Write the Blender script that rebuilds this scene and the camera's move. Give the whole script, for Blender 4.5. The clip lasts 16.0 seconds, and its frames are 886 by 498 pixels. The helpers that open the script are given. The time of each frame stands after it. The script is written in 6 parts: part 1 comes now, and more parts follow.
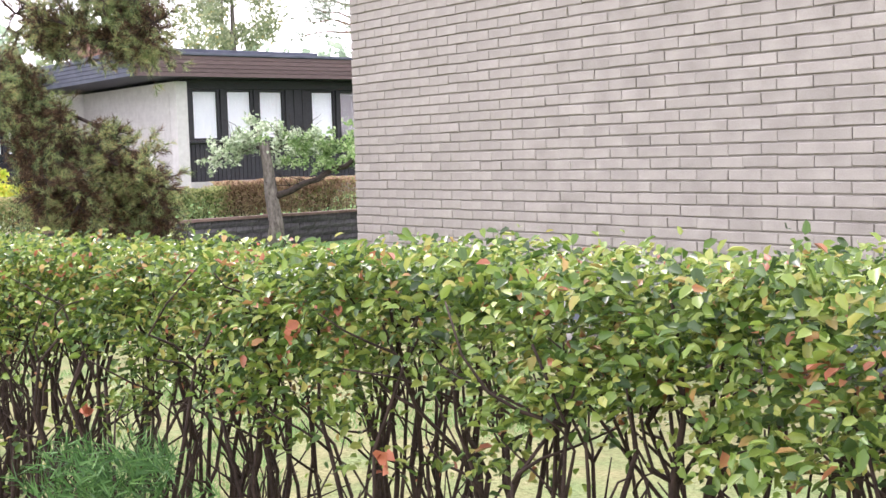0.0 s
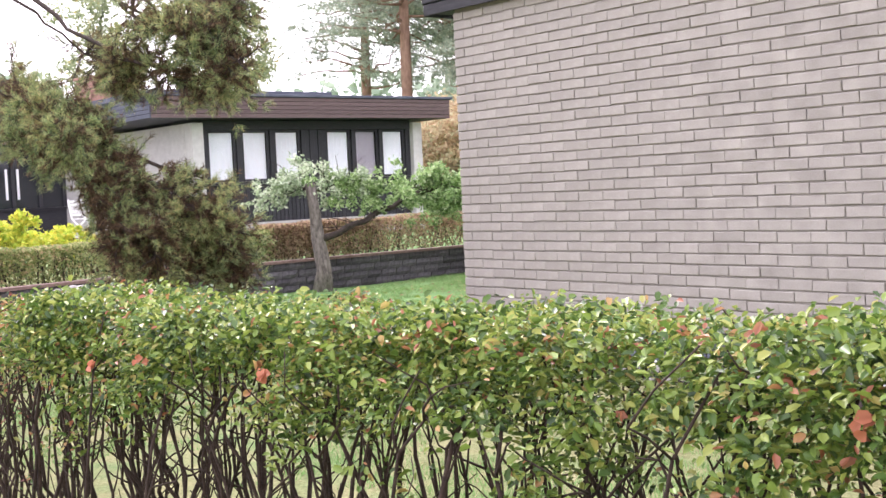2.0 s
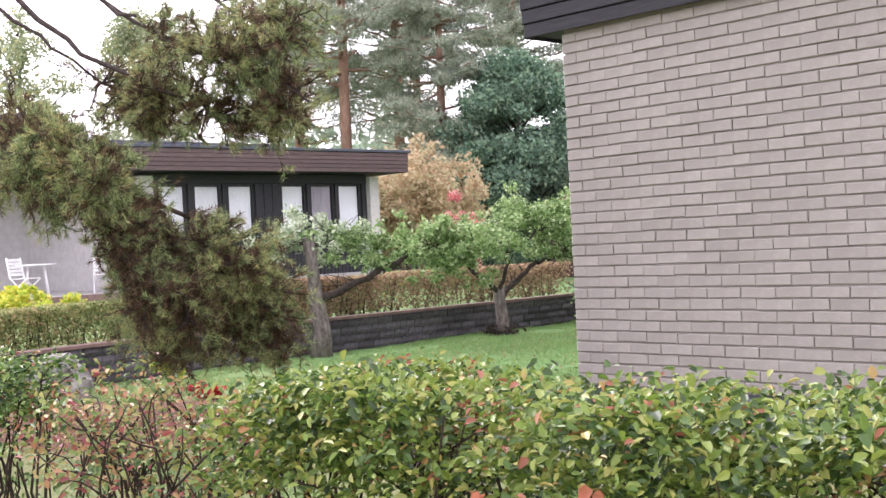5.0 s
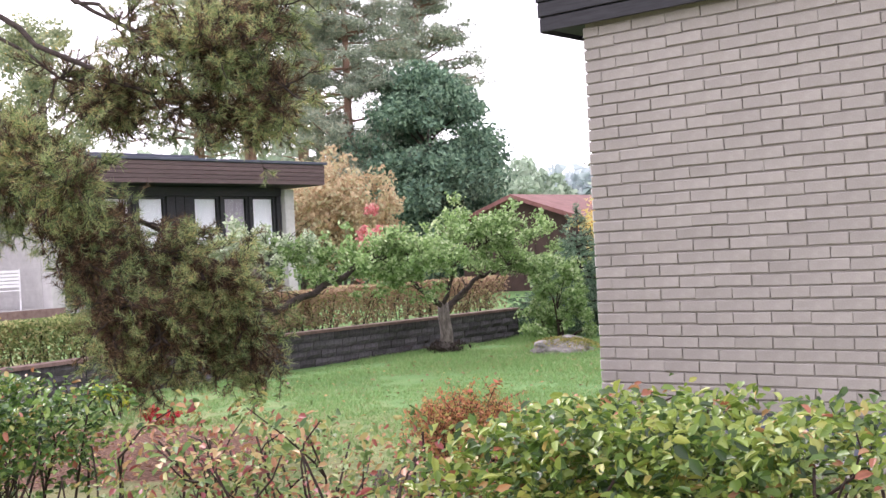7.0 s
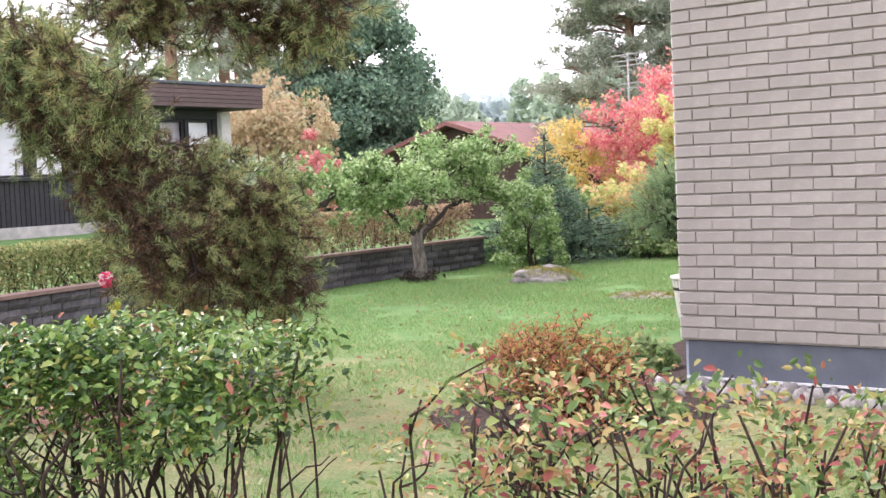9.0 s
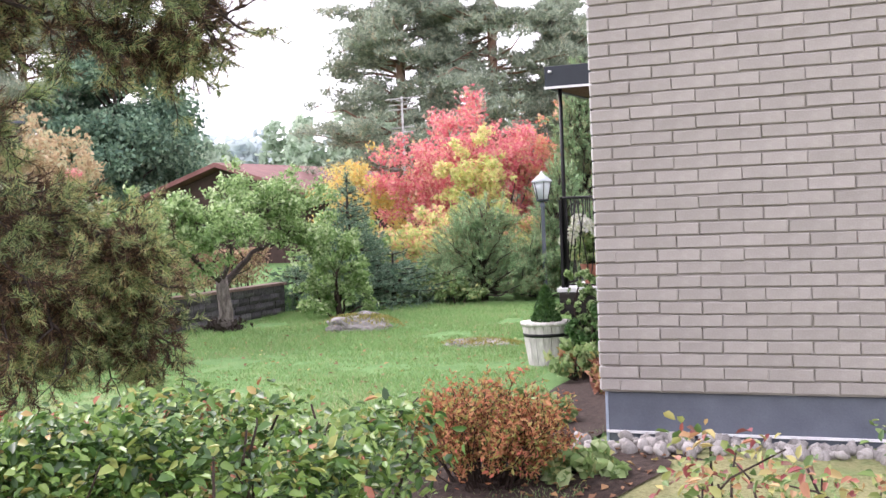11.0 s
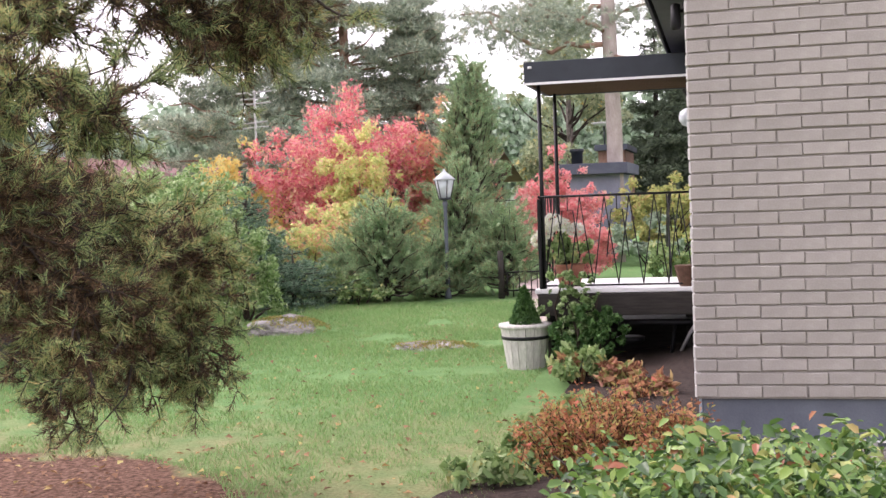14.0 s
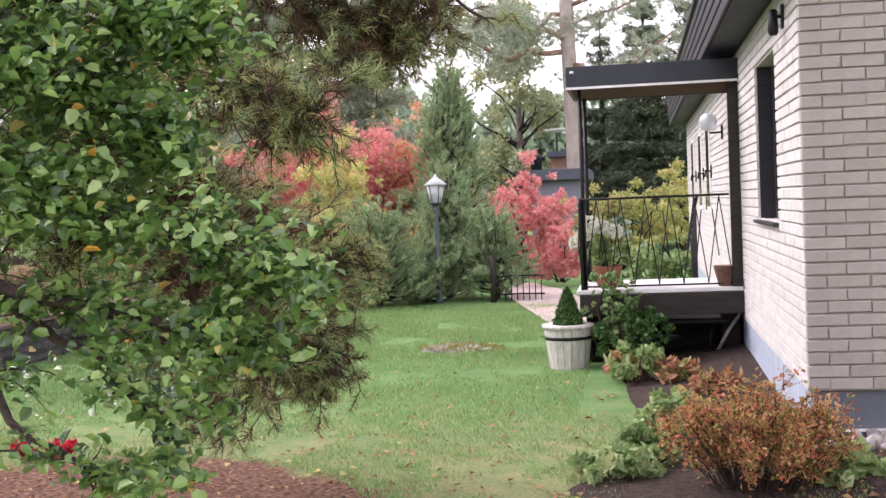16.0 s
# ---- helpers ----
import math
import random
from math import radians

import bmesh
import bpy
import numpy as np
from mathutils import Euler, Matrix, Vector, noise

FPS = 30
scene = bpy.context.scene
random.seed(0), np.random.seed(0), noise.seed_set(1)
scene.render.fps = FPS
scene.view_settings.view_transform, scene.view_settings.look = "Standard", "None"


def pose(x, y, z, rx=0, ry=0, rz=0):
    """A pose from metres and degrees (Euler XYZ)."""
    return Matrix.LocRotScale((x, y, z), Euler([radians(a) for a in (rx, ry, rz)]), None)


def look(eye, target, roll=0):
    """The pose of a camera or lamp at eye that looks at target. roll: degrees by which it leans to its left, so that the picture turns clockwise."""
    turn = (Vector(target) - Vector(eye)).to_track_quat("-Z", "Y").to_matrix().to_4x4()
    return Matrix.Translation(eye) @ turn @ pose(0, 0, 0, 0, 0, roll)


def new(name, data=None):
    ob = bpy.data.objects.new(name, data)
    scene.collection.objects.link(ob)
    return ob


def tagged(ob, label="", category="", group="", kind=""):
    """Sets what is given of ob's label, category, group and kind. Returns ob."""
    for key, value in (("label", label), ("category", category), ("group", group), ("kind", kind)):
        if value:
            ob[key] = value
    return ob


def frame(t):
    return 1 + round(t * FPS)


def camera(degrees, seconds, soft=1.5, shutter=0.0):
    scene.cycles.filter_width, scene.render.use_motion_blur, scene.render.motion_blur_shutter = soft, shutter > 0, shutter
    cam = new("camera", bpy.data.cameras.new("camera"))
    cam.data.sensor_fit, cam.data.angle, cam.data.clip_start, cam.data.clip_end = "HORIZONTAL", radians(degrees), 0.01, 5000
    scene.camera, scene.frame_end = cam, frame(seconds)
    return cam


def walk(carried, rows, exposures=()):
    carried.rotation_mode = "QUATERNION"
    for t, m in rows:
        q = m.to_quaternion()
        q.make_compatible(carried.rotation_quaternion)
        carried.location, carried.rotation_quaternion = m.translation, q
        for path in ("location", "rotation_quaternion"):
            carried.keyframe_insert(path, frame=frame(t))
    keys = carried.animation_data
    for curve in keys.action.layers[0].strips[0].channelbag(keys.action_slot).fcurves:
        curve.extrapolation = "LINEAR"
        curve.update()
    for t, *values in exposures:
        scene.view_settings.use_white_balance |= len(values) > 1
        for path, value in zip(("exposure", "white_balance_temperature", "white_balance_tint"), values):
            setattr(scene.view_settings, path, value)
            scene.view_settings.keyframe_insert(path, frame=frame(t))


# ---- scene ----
cam = camera(41.0, 16.0)
PATH = [
    (0, (8.97, -6.064, 1.442), (7.402, -4.833, 1.279), -1.7),
    (0.5, (8.682, -6.193, 1.462), (7.136, -4.934, 1.312), -2.0),
    (1, (8.345, -6.296, 1.49), (6.803, -5.031, 1.346), -2.4),
    (1.5, (8.057, -6.45, 1.504), (6.517, -5.18, 1.383), -2.5),
    (2, (7.798, -6.621, 1.51), (6.252, -5.356, 1.408), -2.7),
    (2.5, (7.48, -6.749, 1.521), (5.919, -5.5, 1.443), -2.7),
    (3, (7.182, -6.878, 1.508), (5.638, -5.609, 1.444), -2.1),
    (3.5, (6.882, -6.983, 1.516), (5.37, -5.676, 1.459), -1.7),
    (3.7, (6.703, -7.008, 1.497), (5.204, -5.685, 1.444), -1.6),
    (5.8, (5.113, -6.65, 1.505), (3.738, -5.198, 1.53), -4.1),
    (6, (5.01, -6.662, 1.499), (3.67, -5.177, 1.521), -3.9),
    (6.5, (4.726, -6.77, 1.523), (3.425, -5.251, 1.548), -3.5),
    (7, (4.459, -6.848, 1.51), (3.163, -5.325, 1.518), -3.0),
    (7.5, (4.156, -6.929, 1.519), (2.875, -5.393, 1.507), -3.0),
    (8, (3.856, -7.033, 1.522), (2.614, -5.465, 1.472), -3.1),
    (8.5, (3.564, -7.073, 1.506), (2.359, -5.48, 1.404), -3.1),
    (9, (3.236, -7.126, 1.543), (2.071, -5.505, 1.422), -2.5),
    (9.5, (2.911, -7.169, 1.558), (1.826, -5.494, 1.438), -1.9),
    (9.7, (2.786, -7.166, 1.56), (1.762, -5.454, 1.446), -1.9),
    (11.8, (1.533, -6.972, 1.591), (0.78, -5.12, 1.531), -2.6),
    (12, (1.43, -6.986, 1.621), (0.676, -5.135, 1.557), -2.7),
    (12.5, (1.135, -7.035, 1.602), (0.4, -5.176, 1.534), -2.4),
    (13, (0.81, -7.082, 1.625), (0.133, -5.202, 1.547), -2.2),
    (13.5, (0.469, -7.075, 1.65), (-0.108, -5.162, 1.568), -2.2),
    (14, (0.179, -7.14, 1.655), (-0.282, -5.196, 1.572), -2.1),
    (14.5, (-0.102, -7.209, 1.656), (-0.459, -5.243, 1.57), -1.8),
    (15, (-0.431, -7.243, 1.673), (-0.807, -5.28, 1.592), -2.1),
    (15.5, (-0.745, -7.368, 1.656), (-1.138, -5.408, 1.581), -2.2),
    (16, (-1.005, -7.49, 1.654), (-1.33, -5.518, 1.579), -2.3),
]
walk(cam, [(t, look(eye, target, roll)) for t, eye, target, roll in PATH],
     exposures=[(0, 0.80, 6380, 25), (1.5, 0.70, 6380, 27), (3.5, 0.65, 6380, 29), (6, 0.36, 6380, 29), (7.5, 0.39, 6380, 29), (9, 0.57, 6400, 27), (9.7, 0.67, 6250, 26), (11.8, 0.37, 6380, 29), (13.5, 0.27, 6520, 29), (16, 0.20, 6520, 29)])

# ---- light: a white overcast sky, brighter towards the west ----
world = bpy.data.worlds.new("overcast_sky")
scene.world = world
world.use_nodes = True
wn, wl = world.node_tree.nodes, world.node_tree.links
sky = wn.new("ShaderNodeTexSky")
sky.sky_type = "NISHITA"
sky.sun_disc = False
sky.sun_elevation = radians(42)
sky.sun_rotation = radians(285)
sky.air_density, sky.dust_density, sky.ozone_density = 1.0, 6.0, 1.0
grey = wn.new("ShaderNodeHueSaturation")
grey.inputs["Saturation"].default_value = 0.12
wl.new(sky.outputs[0], grey.inputs["Color"])
flat = wn.new("ShaderNodeMix")
flat.data_type = "RGBA"
flat.inputs["Factor"].default_value = 0.75
flat.inputs[7].default_value = (10.6, 10.8, 11.2, 1)
wl.new(grey.outputs[0], flat.inputs[6])
wl.new(flat.outputs[2], wn["Background"].inputs["Color"])
wn["Background"].inputs["Strength"].default_value = 0.21

sun = new("sun", bpy.data.lights.new("sun", "SUN"))
sun.data.energy, sun.data.angle, sun.data.color = 2.2, radians(25), (1.0, 0.96, 0.9)
sun.matrix_world = look((0, 0, 0), (0.78, -0.25, -0.72))


# ---- materials ----
def shader(name, rough=0.7, metal=0.0, spec=0.3):
    m = bpy.data.materials.new(name)
    m.use_nodes = True
    b = m.node_tree.nodes["Principled BSDF"]
    b.inputs["Roughness"].default_value = rough
    b.inputs["Metallic"].default_value = metal
    b.inputs["Specular IOR Level"].default_value = spec
    return m, m.node_tree.nodes, m.node_tree.links, b


def ramp(nodes, stops):
    r = nodes.new("ShaderNodeValToRGB")
    while len(r.color_ramp.elements) < len(stops):
        r.color_ramp.elements.new(0.5)
    for e, (p, c) in zip(r.color_ramp.elements, stops):
        e.position, e.color = p, (*c, 1)
    return r


def noise_node(nodes, links, scale, detail=4.0, coords="Object", stretch=None):
    c = nodes.new("ShaderNodeTexCoord")
    n = nodes.new("ShaderNodeTexNoise")
    n.inputs["Scale"].default_value = scale
    n.inputs["Detail"].default_value = detail
    src = c.outputs[coords]
    if stretch:
        mp = nodes.new("ShaderNodeMapping")
        mp.inputs["Scale"].default_value = stretch
        links.new(src, mp.inputs["Vector"])
        src = mp.outputs["Vector"]
    links.new(src, n.inputs["Vector"])
    return n


def blend(nodes, links, a, b, factor, mode="MIX"):
    """A colour mix; a, b and factor are sockets, colours or numbers."""
    m = nodes.new("ShaderNodeMix")
    m.data_type, m.blend_type = "RGBA", mode
    for slot, v in ((6, a), (7, b), (0, factor)):
        if isinstance(v, bpy.types.NodeSocket):
            links.new(v, m.inputs[slot])
        elif slot == 0:
            m.inputs[0].default_value = v
        else:
            m.inputs[slot].default_value = (*v, 1)
    return m.outputs[2]


def surface(name, dark, light, scale=8.0, fine=60.0, rough=0.8, bump=0.3, metal=0.0, vary=0.0, spec=0.3,
            stretch=None, depth=0.01, piece=False):
    """A mottled surface: large stains and fine grain, a fine relief; vary: brightness that differs from piece to piece."""
    m, n, l, b = shader(name, rough, metal, spec)
    big = noise_node(n, l, scale, 5.0, stretch=stretch)
    small = noise_node(n, l, fine, 3.0, stretch=stretch)
    both = n.new("ShaderNodeMath")
    both.operation = "MULTIPLY_ADD"
    l.new(small.outputs["Fac"], both.inputs[0])
    both.inputs[1].default_value = 0.45
    l.new(big.outputs["Fac"], both.inputs[2])
    r = ramp(n, [(0.45, dark), (0.95, light)])
    l.new(both.outputs[0], r.inputs["Fac"])
    colour = r.outputs["Color"]
    if vary:
        if piece:
            src = n.new("ShaderNodeNewGeometry").outputs["Random Per Island"]
        else:
            src = n.new("ShaderNodeObjectInfo").outputs["Random"]
        v = n.new("ShaderNodeMapRange")
        v.inputs["To Min"].default_value, v.inputs["To Max"].default_value = 1 - vary, 1 + vary
        l.new(src, v.inputs["Value"])
        mul = n.new("ShaderNodeMix")
        mul.data_type, mul.blend_type = "RGBA", "MULTIPLY"
        mul.inputs[0].default_value = 1.0
        l.new(colour, mul.inputs[6])
        comb = n.new("ShaderNodeCombineColor")
        for k in range(3):
            l.new(v.outputs[0], comb.inputs[k])
        l.new(comb.outputs[0], mul.inputs[7])
        colour = mul.outputs[2]
    l.new(colour, b.inputs["Base Color"])
    if bump:
        bp = n.new("ShaderNodeBump")
        bp.inputs["Strength"].default_value, bp.inputs["Distance"].default_value = bump, depth
        l.new(both.outputs[0], bp.inputs["Height"])
        l.new(bp.outputs[0], b.inputs["Normal"])
    return m


def foliage(name, stops, rough=0.5, through_light=0.35, spec=0.35, patch=None, scale=1.2, gain=1.25):
    """Leaves: every leaf takes its own colour from the stops; patch shifts the choice in clumps."""
    m, n, l, b = shader(name, rough, 0.0, spec)
    g = n.new("ShaderNodeNewGeometry")
    src = g.outputs["Random Per Island"]
    if patch:
        nz = noise_node(n, l, scale, 2.0)
        mix = n.new("ShaderNodeMath")
        mix.operation = "MULTIPLY_ADD"
        sub = n.new("ShaderNodeMath")
        sub.operation = "SUBTRACT"
        l.new(nz.outputs["Fac"], sub.inputs[0])
        sub.inputs[1].default_value = 0.5
        l.new(sub.outputs[0], mix.inputs[0])
        mix.inputs[1].default_value = patch
        l.new(src, mix.inputs[2])
        src = mix.outputs[0]
    r = ramp(n, [(p, tuple(min(0.75, v * gain) for v in c)) for p, c in stops])
    l.new(src, r.inputs["Fac"])
    l.new(r.outputs["Color"], b.inputs["Base Color"])
    t = n.new("ShaderNodeBsdfTranslucent")
    l.new(r.outputs["Color"], t.inputs["Color"])
    mx = n.new("ShaderNodeMixShader")
    mx.inputs[0].default_value = through_light
    l.new(b.outputs[0], mx.inputs[1])
    l.new(t.outputs[0], mx.inputs[2])
    l.new(mx.outputs[0], n["Material Output"].inputs["Surface"])
    return m


def plain(name, colour, rough=0.5, metal=0.0, spec=0.4):
    c = Vector(colour)
    return surface(name, tuple(c * 0.85), tuple(c * 1.12), 6.0, 80.0, rough, 0.05, metal, spec=spec)


M = {}
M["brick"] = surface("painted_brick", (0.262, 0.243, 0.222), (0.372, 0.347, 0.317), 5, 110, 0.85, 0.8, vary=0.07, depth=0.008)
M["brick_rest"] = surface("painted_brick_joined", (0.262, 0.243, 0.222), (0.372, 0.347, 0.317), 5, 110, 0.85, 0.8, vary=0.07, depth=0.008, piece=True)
M["mortar"] = surface("painted_mortar", (0.262, 0.243, 0.222), (0.36, 0.335, 0.305), 12, 140, 0.95, 0.6, depth=0.006)
# White brick; on the west wall it also puts the brighter light into colour.
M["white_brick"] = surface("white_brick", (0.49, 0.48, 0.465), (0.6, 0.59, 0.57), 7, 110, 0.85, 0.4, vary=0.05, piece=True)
M["lit_mortar"] = surface("lit_mortar", (0.46, 0.45, 0.435), (0.56, 0.55, 0.53), 12, 140, 0.9, 0.5)
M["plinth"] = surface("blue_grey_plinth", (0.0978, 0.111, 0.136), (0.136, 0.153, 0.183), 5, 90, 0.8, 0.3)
# Lighter copy of the plinth for its west face: the light is in the colour.
M["plinth_lit"] = surface("lit_blue_plinth", (0.3, 0.36, 0.44), (0.4, 0.46, 0.54), 5, 90, 0.8, 0.3)
M["dark_board"] = surface("dark_stained_board", (0.018, 0.018, 0.022), (0.04, 0.04, 0.046), 6, 40, 0.6, 0.3, stretch=(1, 1, 12), vary=0.15)
M["brown_board"] = surface("brown_stained_board", (0.075, 0.05, 0.05), (0.135, 0.095, 0.092), 4, 30, 0.6, 0.3, stretch=(1, 1, 12), vary=0.12)
M["soffit"] = surface("wood_soffit", (0.06, 0.036, 0.024), (0.108, 0.066, 0.045), 4, 30, 0.95, 0.3, spec=0.05, stretch=(1, 8, 8))
M["steel"] = plain("dark_grey_sheet_metal", (0.035, 0.042, 0.05), 0.45, 0.3)
M["iron"] = plain("black_wrought_iron", (0.012, 0.012, 0.013), 0.5, 0.4)
M["blackplastic"] = plain("black_plastic", (0.012, 0.012, 0.014), 0.45)
M["concrete"] = surface("grey_concrete", (0.3, 0.29, 0.28), (0.5, 0.49, 0.47), 5, 70, 0.9, 0.4)
M["beam"] = surface("dark_timber_beam", (0.018, 0.016, 0.014), (0.05, 0.044, 0.038), 5, 50, 0.8, 0.4, stretch=(1, 8, 8))
M["white_paint"] = surface("white_paint", (0.7, 0.7, 0.7), (0.82, 0.82, 0.81), 4, 60, 0.6, 0.1)
M["pot"] = surface("weathered_white_wood", (0.4, 0.38, 0.35), (0.68, 0.66, 0.62), 9, 60, 0.85, 0.5, stretch=(6, 6, 1), vary=0.08)
M["bark_grey"] = surface("grey_bark", (0.04, 0.032, 0.028), (0.272, 0.24, 0.216), 18, 60, 0.95, 0.9, stretch=(1, 1, 0.35), depth=0.02)
M["bark_dark"] = surface("dark_bark", (0.022, 0.017, 0.014), (0.075, 0.058, 0.05), 20, 80, 0.95, 0.8, depth=0.01)
M["bark_red"] = surface("orange_pine_bark", (0.15, 0.085, 0.06), (0.36, 0.23, 0.165), 6, 40, 0.95, 0.8, stretch=(1, 1, 0.4), depth=0.03)
M["bark_pale"] = surface("pale_pine_bark", (0.28, 0.235, 0.21), (0.47, 0.41, 0.375), 6, 40, 0.95, 0.8, stretch=(1, 1, 0.4), depth=0.03)
M["stem"] = surface("shrub_stem", (0.012, 0.008, 0.006), (0.056, 0.037, 0.028), 30, 90, 0.9, 0.6, depth=0.004)
M["stone"] = surface("granite_boulder", (0.06, 0.055, 0.05), (0.4, 0.38, 0.36), 6, 70, 0.9, 0.8, depth=0.02)
M["pebble"] = surface("pale_pebble", (0.208, 0.192, 0.176), (0.4, 0.384, 0.36), 9, 60, 0.8, 0.3, vary=0.3)
M["block"] = surface("charcoal_concrete_block", (0.042, 0.0405, 0.045), (0.128, 0.12, 0.128), 12, 60, 0.95, 0.8, vary=0.3, depth=0.012)
M["cap"] = surface("red_brown_coping", (0.16, 0.1, 0.09), (0.26, 0.18, 0.16), 12, 60, 0.9, 0.5)
M["path"] = surface("pinkish_gravel", (0.34, 0.26, 0.24), (0.52, 0.43, 0.4), 6, 70, 0.95, 0.6)
M["soil"] = surface("dark_bed_soil", (0.02, 0.014, 0.011), (0.075, 0.052, 0.042), 25, 90, 1.0, 1.0, depth=0.03)
M["roof_felt"] = surface("black_roof_felt", (0.06, 0.067, 0.09), (0.1, 0.11, 0.14), 3, 60, 0.8, 0.3)
M["red_roof"] = surface("red_brown_roof", (0.17, 0.075, 0.065), (0.27, 0.13, 0.115), 3, 40, 0.7, 0.3)
M["brown_wall"] = surface("brown_wall", (0.055, 0.035, 0.03), (0.1, 0.065, 0.055), 3, 40, 0.8, 0.3)
M["chimney_brick"] = surface("red_chimney_brick", (0.25, 0.13, 0.1), (0.4, 0.24, 0.19), 10, 50, 0.9, 0.5)
M["curtain"] = surface("white_curtain", (0.8, 0.82, 0.84), (0.9, 0.91, 0.92), 2, 25, 0.9, 0.2, stretch=(10, 10, 1))
M["curtain_mauve"] = surface("mauve_curtain", (0.3, 0.27, 0.3), (0.42, 0.38, 0.41), 2, 25, 0.9, 0.2, stretch=(10, 10, 1))
M["terracotta"] = surface("terracotta", (0.2, 0.08, 0.05), (0.32, 0.14, 0.09), 8, 60, 0.9, 0.3)
M["wicker"] = surface("brown_wicker", (0.08, 0.045, 0.03), (0.18, 0.1, 0.07), 20, 90, 0.9, 0.6)
M["mauve_wall"] = surface("far_wall", (0.16, 0.17, 0.22), (0.24, 0.25, 0.31), 2, 30, 0.8, 0.1)

glass, gn, gl, gb = shader("window_glass", 0.05, 0.0, 0.5)
gb.inputs["Base Color"].default_value = (0.97, 0.98, 1.0, 1)
gb.inputs["Transmission Weight"].default_value = 1.0
gb.inputs["IOR"].default_value = 1.2
M["glass"] = glass
dg, _, _, dgb = shader("dark_glazing", 0.08, 0.0, 0.6)
dgb.inputs["Base Color"].default_value = (0.015, 0.018, 0.022, 1)
M["dark_glass"] = dg
og, _, _, ogb = shader("frosted_lamp_glass", 0.35, 0.0, 0.5)
ogb.inputs["Base Color"].default_value = (0.72, 0.78, 0.8, 1)
ogb.inputs["Transmission Weight"].default_value = 0.5
M["frosted"] = og

M["hedge_leaf"] = foliage("rose_hedge_leaves", [(0.0, (0.022, 0.048, 0.014)), (0.25, (0.068, 0.13, 0.026)), (0.5, (0.14, 0.215, 0.038)),
    (0.78, (0.2, 0.262, 0.055)), (0.93, (0.29, 0.305, 0.08)), (0.97, (0.34, 0.22, 0.08)), (1.0, (0.27, 0.1, 0.055))], 0.38, 0.28, 0.42, 0.45, 4.0)
M["hedge_leaf_deep"] = foliage("deep_green_rose_leaves", [(0.0, (0.018, 0.045, 0.014)), (0.3, (0.05, 0.11, 0.026)), (0.6, (0.105, 0.195, 0.042)),
    (0.86, (0.18, 0.265, 0.065)), (0.96, (0.3, 0.3, 0.09)), (0.985, (0.32, 0.2, 0.08)), (1.0, (0.27, 0.1, 0.055))], 0.38, 0.25, 0.4, 0.4, 4.0)
M["sparse_leaf"] = foliage("autumn_rose_leaves", [(0.0, (0.05, 0.1, 0.03)), (0.35, (0.14, 0.21, 0.06)), (0.55, (0.28, 0.29, 0.1)),
    (0.72, (0.34, 0.21, 0.1)), (0.85, (0.24, 0.07, 0.055)), (0.94, (0.17, 0.04, 0.045)), (1.0, (0.14, 0.075, 0.05))], 0.45, 0.25, 0.3, 0.6, 3.0)
M["near_leaf"] = foliage("glossy_green_leaves", [(0.0, (0.03, 0.075, 0.025)), (0.35, (0.085, 0.18, 0.045)), (0.7, (0.165, 0.29, 0.075)),
    (0.985, (0.28, 0.38, 0.14)), (0.995, (0.5, 0.3, 0.05)), (1.0, (0.5, 0.26, 0.03))], 0.28, 0.35, 0.65)
M["apple_leaf"] = foliage("apple_leaves", [(0.0, (0.08, 0.14, 0.05)), (0.4, (0.18, 0.29, 0.1)), (0.8, (0.3, 0.41, 0.18)), (1.0, (0.46, 0.53, 0.33))], 0.45, 0.45)
M["apple_leaf_pale"] = foliage("silvery_apple_leaves", [(0.0, (0.14, 0.2, 0.11)), (0.5, (0.32, 0.4, 0.25)), (1.0, (0.56, 0.6, 0.48))], 0.5, 0.4)
M["needle"] = foliage("pine_needles", [(0.0, (0.04, 0.07, 0.03)), (0.4, (0.17, 0.24, 0.095)), (0.75, (0.33, 0.395, 0.165)), (1.0, (0.45, 0.36, 0.16))], 0.5, 0.3, 0.35, 0.8, 1.6)
M["needle_brown"] = foliage("browned_pine_needles", [(0.0, (0.025, 0.016, 0.011)), (0.4, (0.07, 0.043, 0.028)), (0.75, (0.15, 0.094, 0.056)), (0.9, (0.26, 0.17, 0.09)), (1.0, (0.1, 0.11, 0.055))], 0.7, 0.2, 0.2, 0.7, 2.0)
# Paled beyond real needles: the brightness of distance is put into the colour.
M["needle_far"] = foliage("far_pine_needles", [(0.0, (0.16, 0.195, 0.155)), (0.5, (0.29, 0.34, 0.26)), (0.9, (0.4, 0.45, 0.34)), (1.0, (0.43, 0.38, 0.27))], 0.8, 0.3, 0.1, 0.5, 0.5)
M["spruce"] = foliage("blue_green_spruce", [(0.0, (0.045, 0.09, 0.06)), (0.5, (0.12, 0.2, 0.13)), (1.0, (0.28, 0.36, 0.26))], 0.7, 0.25, 0.2)
M["dwarf_pine"] = foliage("dwarf_pine_needles", [(0.0, (0.105, 0.17, 0.0909)), (0.5, (0.254, 0.383, 0.202)), (0.78, (0.39, 0.53, 0.31)), (0.9, (0.3, 0.21, 0.12)), (1.0, (0.22, 0.14, 0.08))], 0.7, 0.25, 0.2, 0.7, 2.2)
M["linden"] = foliage("dark_broadleaf", [(0.0, (0.07, 0.125, 0.09)), (0.5, (0.14, 0.23, 0.155)), (1.0, (0.25, 0.36, 0.24))], 0.7, 0.3, 0.15)
